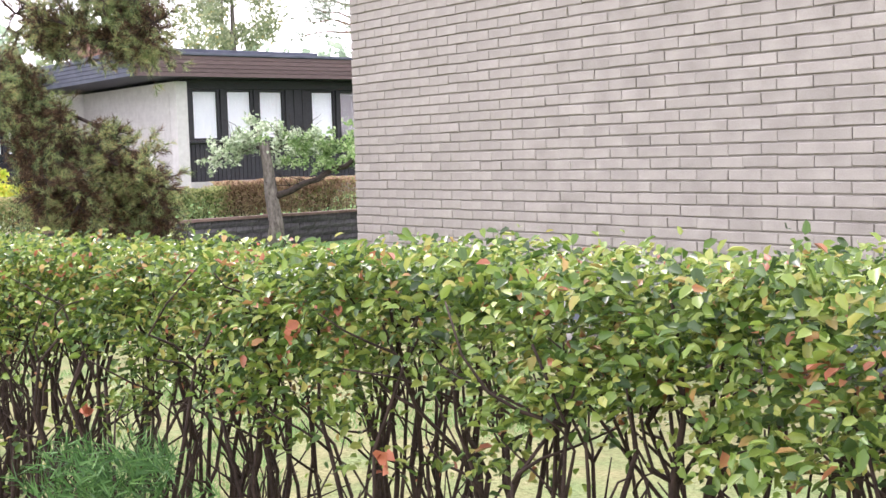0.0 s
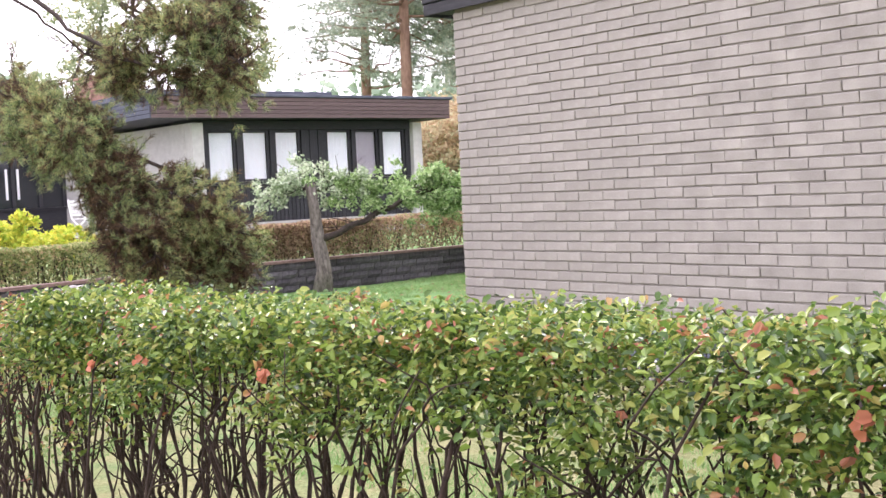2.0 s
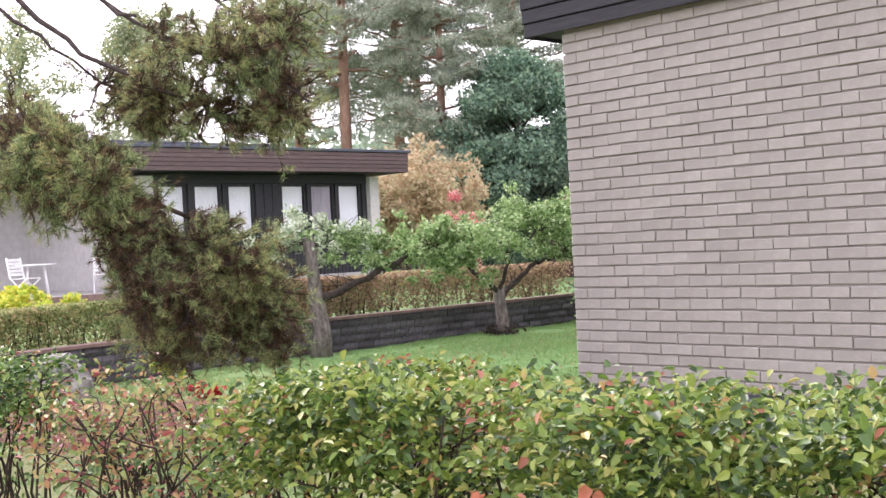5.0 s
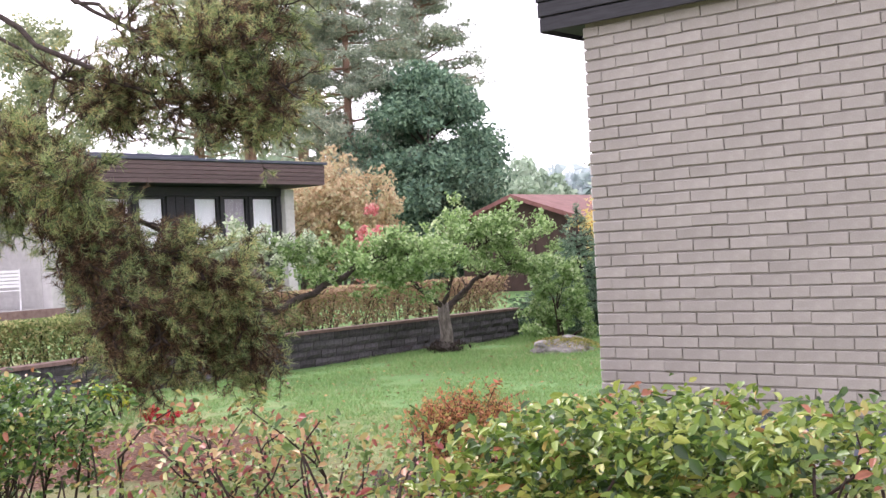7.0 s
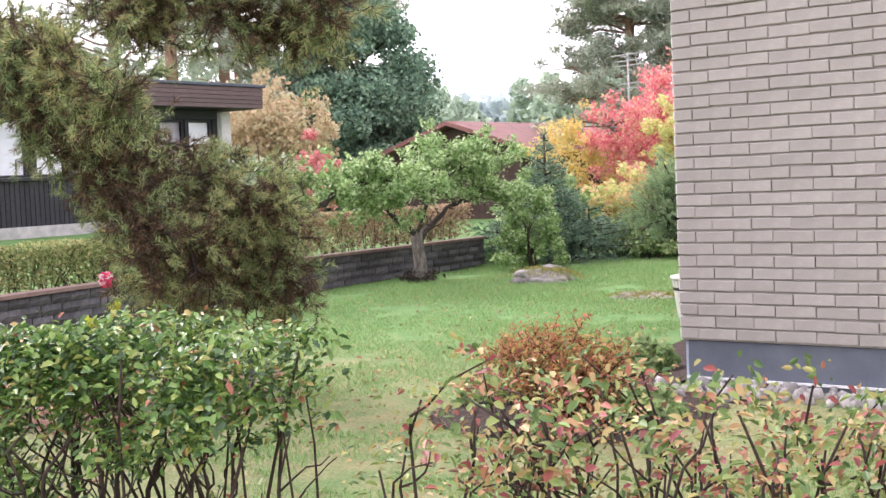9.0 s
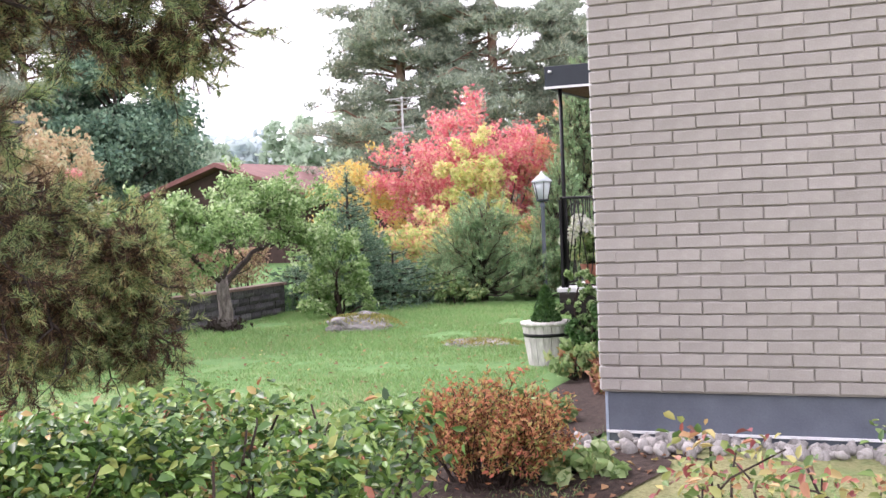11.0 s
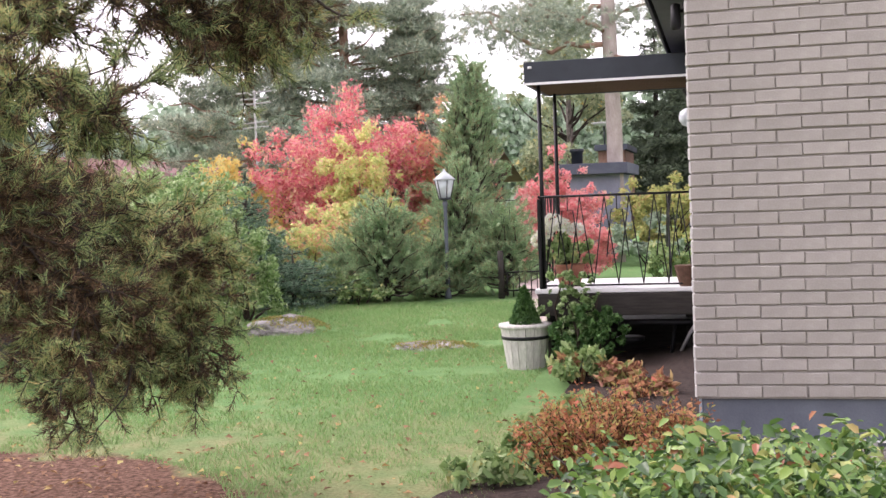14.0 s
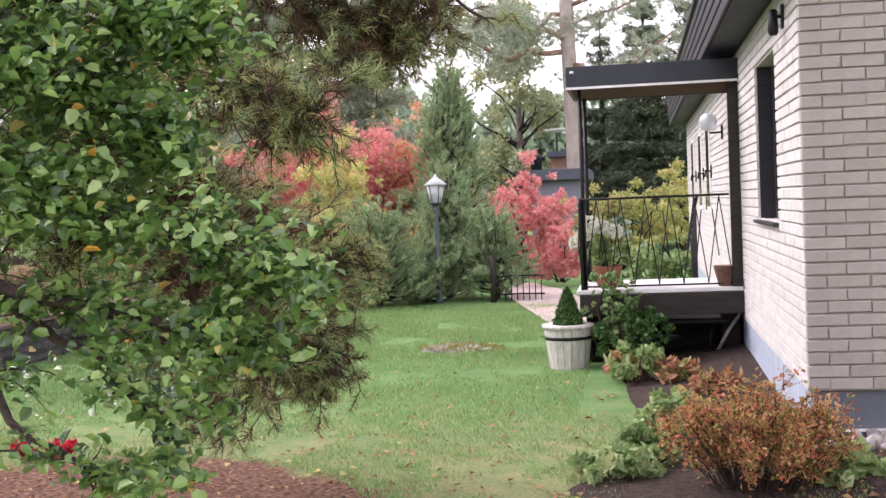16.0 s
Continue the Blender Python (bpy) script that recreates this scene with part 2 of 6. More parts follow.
M["birch"] = foliage("pale_birch_leaves", [(0.0, (0.161, 0.207, 0.115)), (0.6, (0.299, 0.345, 0.207)), (0.95, (0.414, 0.437, 0.276)), (1.0, (0.575, 0.414, 0.115))], 0.7, 0.4, 0.2)
# Far leaves: the haze of distance is mixed into their colours.
M["far_green"] = foliage("haze_paled_leaves", [(0.0, (0.24, 0.31, 0.23)), (0.5, (0.33, 0.41, 0.31)), (1.0, (0.42, 0.49, 0.38))], 0.8, 0.3, 0.1, 0.7, 0.15)
M["far_blue"] = foliage("haze_tinted_leaves", [(0.0, (0.34, 0.4, 0.41)), (0.6, (0.42, 0.48, 0.48)), (1.0, (0.5, 0.55, 0.54))], 0.9, 0.3, 0.1)
M["maple_red"] = foliage("red_autumn_leaves", [(0.0, (0.5, 0.13, 0.16)), (0.5, (0.62, 0.23, 0.24)), (0.82, (0.62, 0.34, 0.29)), (1.0, (0.54, 0.42, 0.22))], 0.6, 0.45, 0.2)
M["maple_mix"] = foliage("orange_autumn_leaves", [(0.0, (0.34, 0.42, 0.16)), (0.4, (0.52, 0.53, 0.22)), (0.65, (0.57, 0.46, 0.23)), (0.85, (0.58, 0.3, 0.22)), (1.0, (0.46, 0.31, 0.19))], 0.6, 0.55, 0.2, 0.9, 0.9)
M["maple_orange"] = foliage("salmon_autumn_leaves", [(0.0, (0.58, 0.2, 0.17)), (0.4, (0.6, 0.32, 0.23)), (0.75, (0.52, 0.4, 0.2)), (1.0, (0.36, 0.36, 0.15))], 0.6, 0.45, 0.2, 0.7, 0.9)
M["maple_lime"] = foliage("yellow_green_maple_leaves", [(0.0, (0.4, 0.47, 0.17)), (0.5, (0.55, 0.57, 0.24)), (0.85, (0.6, 0.5, 0.25)), (1.0, (0.6, 0.36, 0.25))], 0.6, 0.55, 0.2, 0.5, 0.9)
M["maple_yellow"] = foliage("yellow_autumn_leaves", [(0.0, (0.52, 0.37, 0.11)), (0.5, (0.6, 0.48, 0.18)), (0.85, (0.42, 0.45, 0.2)), (1.0, (0.58, 0.3, 0.18))], 0.6, 0.55, 0.2)
M["orange_tree"] = foliage("pale_orange_leaves", [(0.0, (0.36, 0.26, 0.16)), (0.5, (0.5, 0.4, 0.25)), (1.0, (0.44, 0.45, 0.28))], 0.7, 0.4, 0.2, 0.5, 0.5)
M["fiery"] = foliage("scarlet_leaves", [(0.0, (0.58, 0.18, 0.2)), (0.6, (0.66, 0.28, 0.27)), (1.0, (0.64, 0.38, 0.32))], 0.6, 0.45, 0.2)
M["spirea"] = foliage("rusty_shrub_leaves", [(0.0, (0.18, 0.07, 0.04)), (0.3, (0.36, 0.15, 0.075)), (0.52, (0.47, 0.24, 0.12)), (0.68, (0.36, 0.3, 0.095)), (0.88, (0.17, 0.22, 0.06)), (1.0, (0.52, 0.16, 0.11))], 0.6, 0.4, 0.3, 0.9, 3.0)
M["peony"] = foliage("tan_peony_leaves", [(0.0, (0.16, 0.07, 0.05)), (0.35, (0.33, 0.15, 0.09)), (0.6, (0.42, 0.24, 0.13)), (0.8, (0.36, 0.3, 0.12)), (1.0, (0.18, 0.24, 0.08))], 0.6, 0.35, 0.3, 0.6, 2.5)
M["perennial"] = foliage("pale_green_bed_leaves", [(0.0, (0.1, 0.17, 0.06)), (0.5, (0.22, 0.32, 0.12)), (0.85, (0.34, 0.42, 0.22)), (1.0, (0.42, 0.4, 0.15))], 0.6, 0.35)
M["brown_hedge"] = foliage("browning_hedge_leaves", [(0.0, (0.168, 0.114, 0.072)), (0.35, (0.312, 0.21, 0.144)), (0.7, (0.432, 0.306, 0.216)), (0.9, (0.384, 0.348, 0.168)), (1.0, (0.24, 0.3, 0.12))], 0.8, 0.3, 0.2, 0.5, 0.6)
M["green_hedge"] = foliage("low_hedge_leaves", [(0.0, (0.084, 0.12, 0.042)), (0.5, (0.216, 0.264, 0.096)), (0.8, (0.36, 0.36, 0.168)), (1.0, (0.36, 0.264, 0.156))], 0.7, 0.35, 0.2, 0.6, 0.7)
M["thuja"] = foliage("thuja_sprays", [(0.0, (0.02, 0.06, 0.015)), (0.6, (0.05, 0.12, 0.03)), (1.0, (0.09, 0.18, 0.05))], 0.7, 0.2)
M["mini_spruce"] = foliage("bluish_dwarf_conifer", [(0.0, (0.03, 0.09, 0.06)), (0.6, (0.06, 0.16, 0.11)), (1.0, (0.1, 0.22, 0.16))], 0.7, 0.2)
M["lime"] = foliage("yellow_green_leaves", [(0.0, (0.24, 0.34, 0.04)), (0.5, (0.42, 0.48, 0.06)), (1.0, (0.6, 0.5, 0.08))], 0.6, 0.4)
M["meadow"] = foliage("yellow_green_autumn_growth", [(0.0, (0.26, 0.3, 0.11)), (0.5, (0.44, 0.46, 0.18)), (0.85, (0.55, 0.5, 0.21)), (1.0, (0.48, 0.33, 0.18))], 0.7, 0.35, 0.2, 0.6, 1.0)
M["flower_pink"] = foliage("pink_petals", [(0.0, (0.45, 0.03, 0.1)), (0.7, (0.6, 0.08, 0.16)), (0.8, (0.75, 0.6, 0.62)), (1.0, (0.8, 0.7, 0.7))], 0.6, 0.3)
M["flower_red"] = foliage("red_petals", [(0.0, (0.3, 0.015, 0.025)), (1.0, (0.55, 0.04, 0.06))], 0.6, 0.3)
M["hydrangea"] = foliage("cream_petals", [(0.0, (0.5, 0.52, 0.36)), (1.0, (0.75, 0.75, 0.62))], 0.7, 0.3)
# Spruce needles with the dense shade behind the porch put into their colour.
M["dark_spruce"] = foliage("shaded_spruce_needles", [(0.0, (0.04, 0.055, 0.038)), (0.6, (0.08, 0.105, 0.07)), (1.0, (0.13, 0.16, 0.1))], 0.8, 0.1, 0.1)
M["moss_tuft"] = foliage("yellowish_moss", [(0.0, (0.12, 0.15, 0.04)), (0.5, (0.24, 0.25, 0.07)), (0.85, (0.34, 0.28, 0.1)), (1.0, (0.24, 0.14, 0.08))], 0.8, 0.2, 0.2)
M["leaf_litter"] = foliage("fallen_leaves", [(0.0, (0.14, 0.07, 0.04)), (0.5, (0.26, 0.15, 0.09)), (0.8, (0.36, 0.22, 0.1)), (1.0, (0.4, 0.36, 0.14))], 0.8, 0.2, 0.2)
M["dry_red_leaf"] = foliage("dry_orange_leaf", [(0.0, (0.32, 0.096, 0.0525)), (1.0, (0.4, 0.16, 0.09))], 0.6, 0.3)
M["grass"] = foliage("grass_blades", [(0.0, (0.125, 0.22, 0.075)), (0.45, (0.165, 0.29, 0.1)), (0.8, (0.215, 0.335, 0.13)), (1.0, (0.33, 0.3, 0.17))], 0.6, 0.3, 0.2, 0.5, 0.8)


def ground_material():
    """Lawn: green, drier and browner towards the road, bare needle litter under the pine."""
    m, n, l, b = shader("lawn", 0.95, 0.0, 0.1)
    geo = n.new("ShaderNodeNewGeometry")
    pos = geo.outputs["Position"]
    sep = n.new("ShaderNodeSeparateXYZ")
    l.new(pos, sep.inputs[0])

    def nz(scale, detail=4.0):
        k = n.new("ShaderNodeTexNoise")
        k.inputs["Scale"].default_value, k.inputs["Detail"].default_value = scale, detail
        l.new(pos, k.inputs["Vector"])
        return k.outputs["Fac"]

    def calc(op, a, c):
        k = n.new("ShaderNodeMath")
        k.operation = op
        k.use_clamp = False
        for s, v in ((0, a), (1, c)):
            if isinstance(v, bpy.types.NodeSocket):
                l.new(v, k.inputs[s])
            else:
                k.inputs[s].default_value = v
        return k.outputs[0]

    fine, mid, large = nz(45, 5), nz(3.2, 4), nz(0.55, 3)
    gr = ramp(n, [(0.3, (0.09, 0.17, 0.06)), (0.5, (0.132, 0.245, 0.088)), (0.72, (0.185, 0.31, 0.12))])
    l.new(calc("ADD", calc("MULTIPLY", fine, 0.6), calc("MULTIPLY", mid, 0.4)), gr.inputs["Fac"])
    dr = ramp(n, [(0.3, (0.14, 0.14, 0.065)), (0.5, (0.235, 0.235, 0.115)), (0.75, (0.33, 0.31, 0.17))])
    l.new(calc("ADD", calc("MULTIPLY", fine, 0.7), calc("MULTIPLY", mid, 0.3)), dr.inputs["Fac"])
    # dry share: more towards y = -2, patchy
    toward = n.new("ShaderNodeMapRange")
    toward.inputs["From Min"].default_value, toward.inputs["From Max"].default_value = 3.2, -0.6
    l.new(sep.outputs["Y"], toward.inputs["Value"])
    patch = calc("ADD", calc("MULTIPLY", toward.outputs[0], 0.38), calc("ADD", calc("MULTIPLY", mid, 0.75), calc("MULTIPLY", large, 0.35)))
    pr = ramp(n, [(0.62, (0, 0, 0)), (1.0, (1, 1, 1))])
    l.new(patch, pr.inputs["Fac"])
    col = blend(n, l, gr.outputs["Color"], dr.outputs["Color"], pr.outputs["Color"])
    # needle litter
    lr = ramp(n, [(0.3, (0.05, 0.025, 0.016)), (0.5, (0.15, 0.085, 0.06)), (0.75, (0.29, 0.18, 0.13))])
    l.new(nz(28, 6), lr.inputs["Fac"])
    dx = calc("DIVIDE", calc("ADD", sep.outputs["X"], 4.4), 2.0)
    dy = calc("DIVIDE", calc("ADD", sep.outputs["Y"], 1.3), 1.5)
    d2 = calc("ADD", calc("MULTIPLY", dx, dx), calc("MULTIPLY", dy, dy))
    edge = calc("ADD", d2, calc("MULTIPLY", calc("SUBTRACT", nz(2.2, 6), 0.5), 1.6))
    er = ramp(n, [(0.78, (1, 1, 1)), (1.0, (0, 0, 0))])
    l.new(edge, er.inputs["Fac"])
    col = blend(n, l, col, lr.outputs["Color"], er.outputs["Color"])
    l.new(col, b.inputs["Base Color"])
    bp = n.new("ShaderNodeBump")
    bp.inputs["Strength"].default_value, bp.inputs["Distance"].default_value = 0.9, 0.03
    l.new(fine, bp.inputs["Height"])
    l.new(bp.outputs[0], b.inputs["Normal"])
    return m


M["lawn"] = ground_material()


# ---- building blocks ----
rng = np.random.default_rng(7)


def link(name, verts, faces, material, parent=None, label="", smooth=False, kind=""):
    me = bpy.data.meshes.new(name)
    me.from_pydata([tuple(v) for v in verts], [], [tuple(f) for f in faces])
    me.materials.append(material)
    if smooth:
        me.polygons.foreach_set("use_smooth", [True] * len(me.polygons))
    ob = new(name, me)
    ob.parent = parent
    if label:
        ob["label"] = label
    if kind:
        ob["kind"] = kind
    return ob


def part(name, bm, material, parent=None, label=""):
    me = bpy.data.meshes.new(name)
    bm.to_mesh(me)
    bm.free()
    me.materials.append(material)
    ob = new(name, me)
    ob.parent = parent
    if label:
        ob["label"] = label
    return ob


def thing(name, label, category, group="", kind="", at=(0, 0, 0)):
    ob = new(name)
    ob.empty_display_size = 0.1
    ob.location = at
    return tagged(ob, label, category, group, kind)


def add_box(bm, lo, hi, bevel=0.0):
    c = [(a + b) / 2 for a, b in zip(lo, hi)]
    s = [b - a for a, b in zip(lo, hi)]
    r = bmesh.ops.create_cube(bm, size=1.0, matrix=Matrix.Translation(c) @ Matrix.Diagonal((*s, 1)))
    if bevel:
        es = list({e for v in r["verts"] for e in v.link_edges})
        bmesh.ops.bevel(bm, geom=es, offset=bevel, segments=1, affect="EDGES")


def box(name, lo, hi, material, parent=None, label="", bevel=0.004):
    bm = bmesh.new()
    add_box(bm, lo, hi, bevel)
    return part(name, bm, material, parent, label)


def tube_data(points, radii, sides=7, wobble=0.0):
    pts = [Vector(p) for p in points]
    verts, faces = [], []
    side = Vector((1, 0.3, 0.1))
    for i, p in enumerate(pts):
        d = (pts[min(i + 1, len(pts) - 1)] - pts[max(i - 1, 0)]).normalized()
        side = (side - d * side.dot(d)).normalized()
        up = d.cross(side)
        for k in range(sides):
            a = 2 * math.pi * k / sides
            r = radii[i] * (1 + wobble * (rng.random() - 0.5))
            verts.append(p + (side * math.cos(a) + up * math.sin(a)) * r)
    for i in range(len(pts) - 1):
        for k in range(sides):
            a, b = i * sides + k, i * sides + (k + 1) % sides
            faces.append((a, b, b + sides, a + sides))
    faces.append(tuple(range(sides))[::-1])
    faces.append(tuple(range((len(pts) - 1) * sides, len(pts) * sides)))
    return verts, faces


def join(datas):
    V, F = [], []
    for v, f in datas:
        o = len(V)
        V.extend(v)
        F.extend(tuple(i + o for i in q) for q in f)
    return V, F


def tube(name, points, radii, material, parent=None, label="", sides=7, wobble=0.0):
    if not hasattr(radii, "__len__"):
        radii = [radii] * len(points)
    return link(name, *tube_data(points, radii, sides, wobble), material, parent, label, smooth=True)


def lathe(name, profile, material, parent=None, label="", sides=24, at=(0, 0, 0)):
    v, f = [], []
    for r, z in profile:
        for k in range(sides):
            a = 2 * math.pi * k / sides
            v.append((at[0] + r * math.cos(a), at[1] + r * math.sin(a), at[2] + z))
    n = len(profile)
    for i in range(n - 1):
        for k in range(sides):
            a, b = i * sides + k, i * sides + (k + 1) % sides
            f.append((a, b, b + sides, a + sides))
    f.append(tuple(range(sides))[::-1])
    f.append(tuple(range((n - 1) * sides, n * sides)))
    return link(name, v, f, material, parent, label, smooth=True)


def unit(a):
    return a / np.maximum(np.linalg.norm(a, axis=-1, keepdims=True), 1e-9)


def fast_mesh(name, verts, faces, material, parent, label="", kind="stuff"):
    """A mesh from arrays: verts (n, 3), faces (m, 3 or 4)."""
    me = bpy.data.meshes.new(name)
    k = faces.shape[1]
    me.vertices.add(len(verts))
    me.vertices.foreach_set("co", np.ascontiguousarray(verts, dtype=np.float32).ravel())
    me.loops.add(faces.size)
    me.loops.foreach_set("vertex_index", np.ascontiguousarray(faces, dtype=np.int32).ravel())
    me.polygons.add(len(faces))
    me.polygons.foreach_set("loop_start", np.arange(0, faces.size, k, dtype=np.int32))
    me.update(calc_edges=True)
    me.validate()
    me.materials.append(material)
    ob = new(name, me)
    ob.parent = parent
    if label:
        ob["label"] = label
    if kind:
        ob["kind"] = kind
    return ob


def leaves(name, pts, size, material, parent=None, label="", normal=None, flat=0.5, width=0.55, fold=0.18, detail=True, droop=0.0, kind="stuff"):
    """Many small folded leaves round the given points; normal and flat: how far they lie across one direction."""
    n = len(pts)
    nrm = unit(rng.normal(size=(n, 3)))
    if normal is not None:
        nrm = unit(nrm * (1 - flat) + np.asarray(normal) * flat)
    axis = unit(np.cross(nrm, rng.normal(size=(n, 3))))
    if droop:
        axis = unit(axis + np.array([0, 0, -droop]))
        nrm = unit(nrm - axis * (nrm * axis).sum(1, keepdims=True))
    side = np.cross(nrm, axis)
    L = (size * rng.uniform(0.5, 1.5, n))[:, None]
    W = L * width * rng.uniform(0.8, 1.2, n)[:, None]
    base, tip = pts - axis * L * 0.5, pts + axis * L * 0.5 - nrm * L * 0.12
    if detail:
        l1, l2 = base + axis * L * 0.3 + side * W * 0.5 + nrm * W * fold * 1.6, base + axis * L * 0.72 + side * W * 0.4 + nrm * W * fold
        r1, r2 = base + axis * L * 0.3 - side * W * 0.5 + nrm * W * fold * 1.6, base + axis * L * 0.72 - side * W * 0.4 + nrm * W * fold
        V = np.stack([base, tip, l1, l2, r1, r2], 1).reshape(-1, 3)
        o = (np.arange(n) * 6)[:, None]
        F = np.concatenate([o + [0, 4, 5, 1], o + [0, 1, 3, 2]], 1).reshape(-1, 4)
    else:
        l1, r1 = pts + side * W * 0.5 + nrm * W * fold, pts - side * W * 0.5 + nrm * W * fold
        V = np.stack([base, r1, tip, l1], 1).reshape(-1, 3)
        o = (np.arange(n) * 4)[:, None]
        F = np.concatenate([o + [0, 1, 2], o + [0, 2, 3]], 1).reshape(-1, 3)
    return fast_mesh(name, V, F, material, parent, label, kind)


def needles(name, tips, dirs, length, width, per, material, parent=None, label="", spread=0.75, back=0.12, kind="stuff"):
    """Tufts of needles: per blades fan out round each tip along its direction, starting a little back along the twig."""
    n = len(tips)
    t = np.repeat(tips, per, 0)
    d = np.repeat(unit(dirs), per, 0)
    o = unit(rng.normal(size=d.shape))
    o = unit(o - d * (o * d).sum(1, keepdims=True))
    a = unit(d * (1 - spread * rng.uniform(0.3, 1.0, (len(d), 1))) + o * spread)
    s = unit(np.cross(a, rng.normal(size=a.shape)))
    L = length * rng.uniform(0.7, 1.2, (len(d), 1))
    b = t - d * back * rng.uniform(0, 1, (len(d), 1))
    V = np.stack([b - s * width * 0.5, b + s * width * 0.5, b + a * L], 1).reshape(-1, 3)
    F = np.arange(len(d) * 3).reshape(-1, 3)
    return fast_mesh(name, V, F, material, parent, label, kind)


def in_ball(n, shell=0.35):
    d = unit(rng.normal(size=(n, 3)))
    return d * (shell + (1 - shell) * rng.random((n, 1)) ** 0.6)


def clumps(centres, radii, per, squash=(1, 1, 0.8), shell=0.45):
    """Points spread in uneven balls round the centres."""
    out = []
    for c, r in zip(centres, radii):
        k = max(4, int(per * r * r))
        out.append(np.asarray(c) + in_ball(k, shell) * r * np.asarray(squash))
    return np.concatenate(out)


def limb(a, b, r0, r1, bend=0.12, steps=6):
    """A crooked limb from a to b."""
    a, b = Vector(a), Vector(b)
    n = (b - a).length
    pts = []
    off = Vector(rng.normal(size=3)) * n * bend
    for i in range(steps + 1):
        f = i / steps
        p = a.lerp(b, f) + off * math.sin(math.pi * f) + Vector(rng.normal(size=3)) * n * 0.02 * (0 < i < steps)
        pts.append(p)
    return pts, [r0 + (r1 - r0) * i / steps for i in range(steps + 1)]


# ---- ground ----
def wall_line(y):
    """Where the garden's retaining wall runs."""
    return -8.0 + 0.62 * max(0.0, (3.2 - y) / 4.7) ** 1.5


def ground_height(x, y):
    z = 0.03 * noise.noise((x * 0.35, y * 0.35, 0)) + 0.012 * noise.noise((x * 2, y * 2, 3))
    if y < 10.4:
        w = wall_line(y)
        if x < w - 0.27:
            z = 0.4 + 0.018 * min(max(w - x, 0), 22) + 0.02 * noise.noise((x, y, 7))
    elif x < -8.2:
        z += 0.4 * min(1.0, (-8.2 - x) / 4)
    if -0.6 < x and y > -1.3:
        z += 0.11 * min(1, (x + 0.6) / 0.6) * min(1, (y + 1.3) / 0.7)
    if y > 14:
        z -= 0.25 * min(1.0, (y - 14) / 6)
    return z


def build_ground():
    xs = np.unique(np.round(np.concatenate([np.linspace(-600, -60, 10), np.linspace(-60, -12, 25), np.arange(-12, 7, 0.19), np.linspace(7, 60, 16), np.linspace(60, 600, 10)]), 3))
    ys = np.unique(np.round(np.concatenate([np.linspace(-600, -40, 8), np.linspace(-40, -5, 14), np.arange(-5, 15, 0.19), np.linspace(15, 70, 24), np.linspace(70, 900, 12)]), 3))
    v = [(x, y, ground_height(x, y)) for y in ys for x in xs]
    nx = len(xs)
    f = [(j * nx + i, j * nx + i + 1, (j + 1) * nx + i + 1, (j + 1) * nx + i) for j in range(len(ys) - 1) for i in range(nx - 1)]
    g = link("ground", v, f, M["lawn"], smooth=True)
    tagged(g, "patchy autumn lawn with dry spots and pine litter", "lawn", kind="structure")


build_ground()


# ---- the brick house ----
COURSE, ZB = 0.0782, 0.42
TOP = 3.03
NC = 33


def brick_mesh(seed, length, h=0.068, deep=0.03, proud=0.011):
    """A brick seen from the front (towards -y): chamfered face, rough arrises. Origin at its lower left corner on the wall's plane."""
    r = random.Random(seed)
    j = lambda s: (r.random() - 0.5) * s
    c = 0.005
    back = [(0, deep, 0), (length, deep, 0), (length, deep, h), (0, deep, h)]
    mid = [(0 + j(.004), -proud + c, j(.005)), (length + j(.004), -proud + c, j(.005)), (length + j(.004), -proud + c, h + j(.004)), (j(.004), -proud + c, h + j(.004))]
    fr = [(c, -proud + j(.003), c), (length - c, -proud + j(.003), c), (length - c, -proud + j(.003), h - c), (c, -proud + j(.003), h - c)]
    v = back + mid + fr
    f = []
    for a, b in ((0, 4), (4, 8)):
        for k in range(4):
            f.append((a + k, a + (k + 1) % 4, b + (k + 1) % 4, b + k))
    f.append((8, 9, 10, 11))
    return v, f


def as_mesh(name, data, material):
    me = bpy.data.meshes.new(name)
    me.from_pydata(data[0], [], data[1])
    me.materials.append(material)
    return me


def brick_rows(length, rows, start_half):
    """(x0, brick length, row): running bond in stretchers."""
    out = []
    for k in range(rows):
        half = (k % 2 == 0) == start_half
        x = 0.0
        first = 0.121 if half else 0.237
        while x < length - 0.02:
            ln = first if x == 0.0 else 0.25
            ln = min(ln, length - x)
            if ln > 0.03:
                out.append((x, ln, k))
            x += ln + 0.0045
    return out


house = thing("house", "one-storey house of painted grey-beige brick with dark eaves", "house", kind="structure")
WALL_X1 = 9.5
wall_front = box("wall_south", (0.006, 0.006, ZB), (WALL_X1, 0.26, TOP), M["mortar"], house, "painted grey-beige brick wall in running bond", 0)
# side wall with a window opening
WY0, WY1, WZ0, WZ1 = 1.24, 2.66, 1.43, 2.68
SIDE_L = 16.0
bm = bmesh.new()
for lo, hi in (((0.006, 0.26, ZB), (0.26, WY0, TOP)), ((0.006, WY1, ZB), (0.26, SIDE_L, TOP)),
               ((0.006, WY0, ZB), (0.26, WY1, WZ0)), ((0.006, WY0, WZ1), (0.26, WY1, TOP))):
    add_box(bm, lo, hi)
# West wall: brick and mortar coloured lighter than the south wall for its light.
wall_side = part("wall_west", bm, M["lit_mortar"], house, "whitish painted brick wall, lightened further for the light on it, with a deep window")
box("wall_back", (0.3, SIDE_L - 0.26, ZB), (WALL_X1, SIDE_L, TOP), M["mortar"], house, bevel=0)
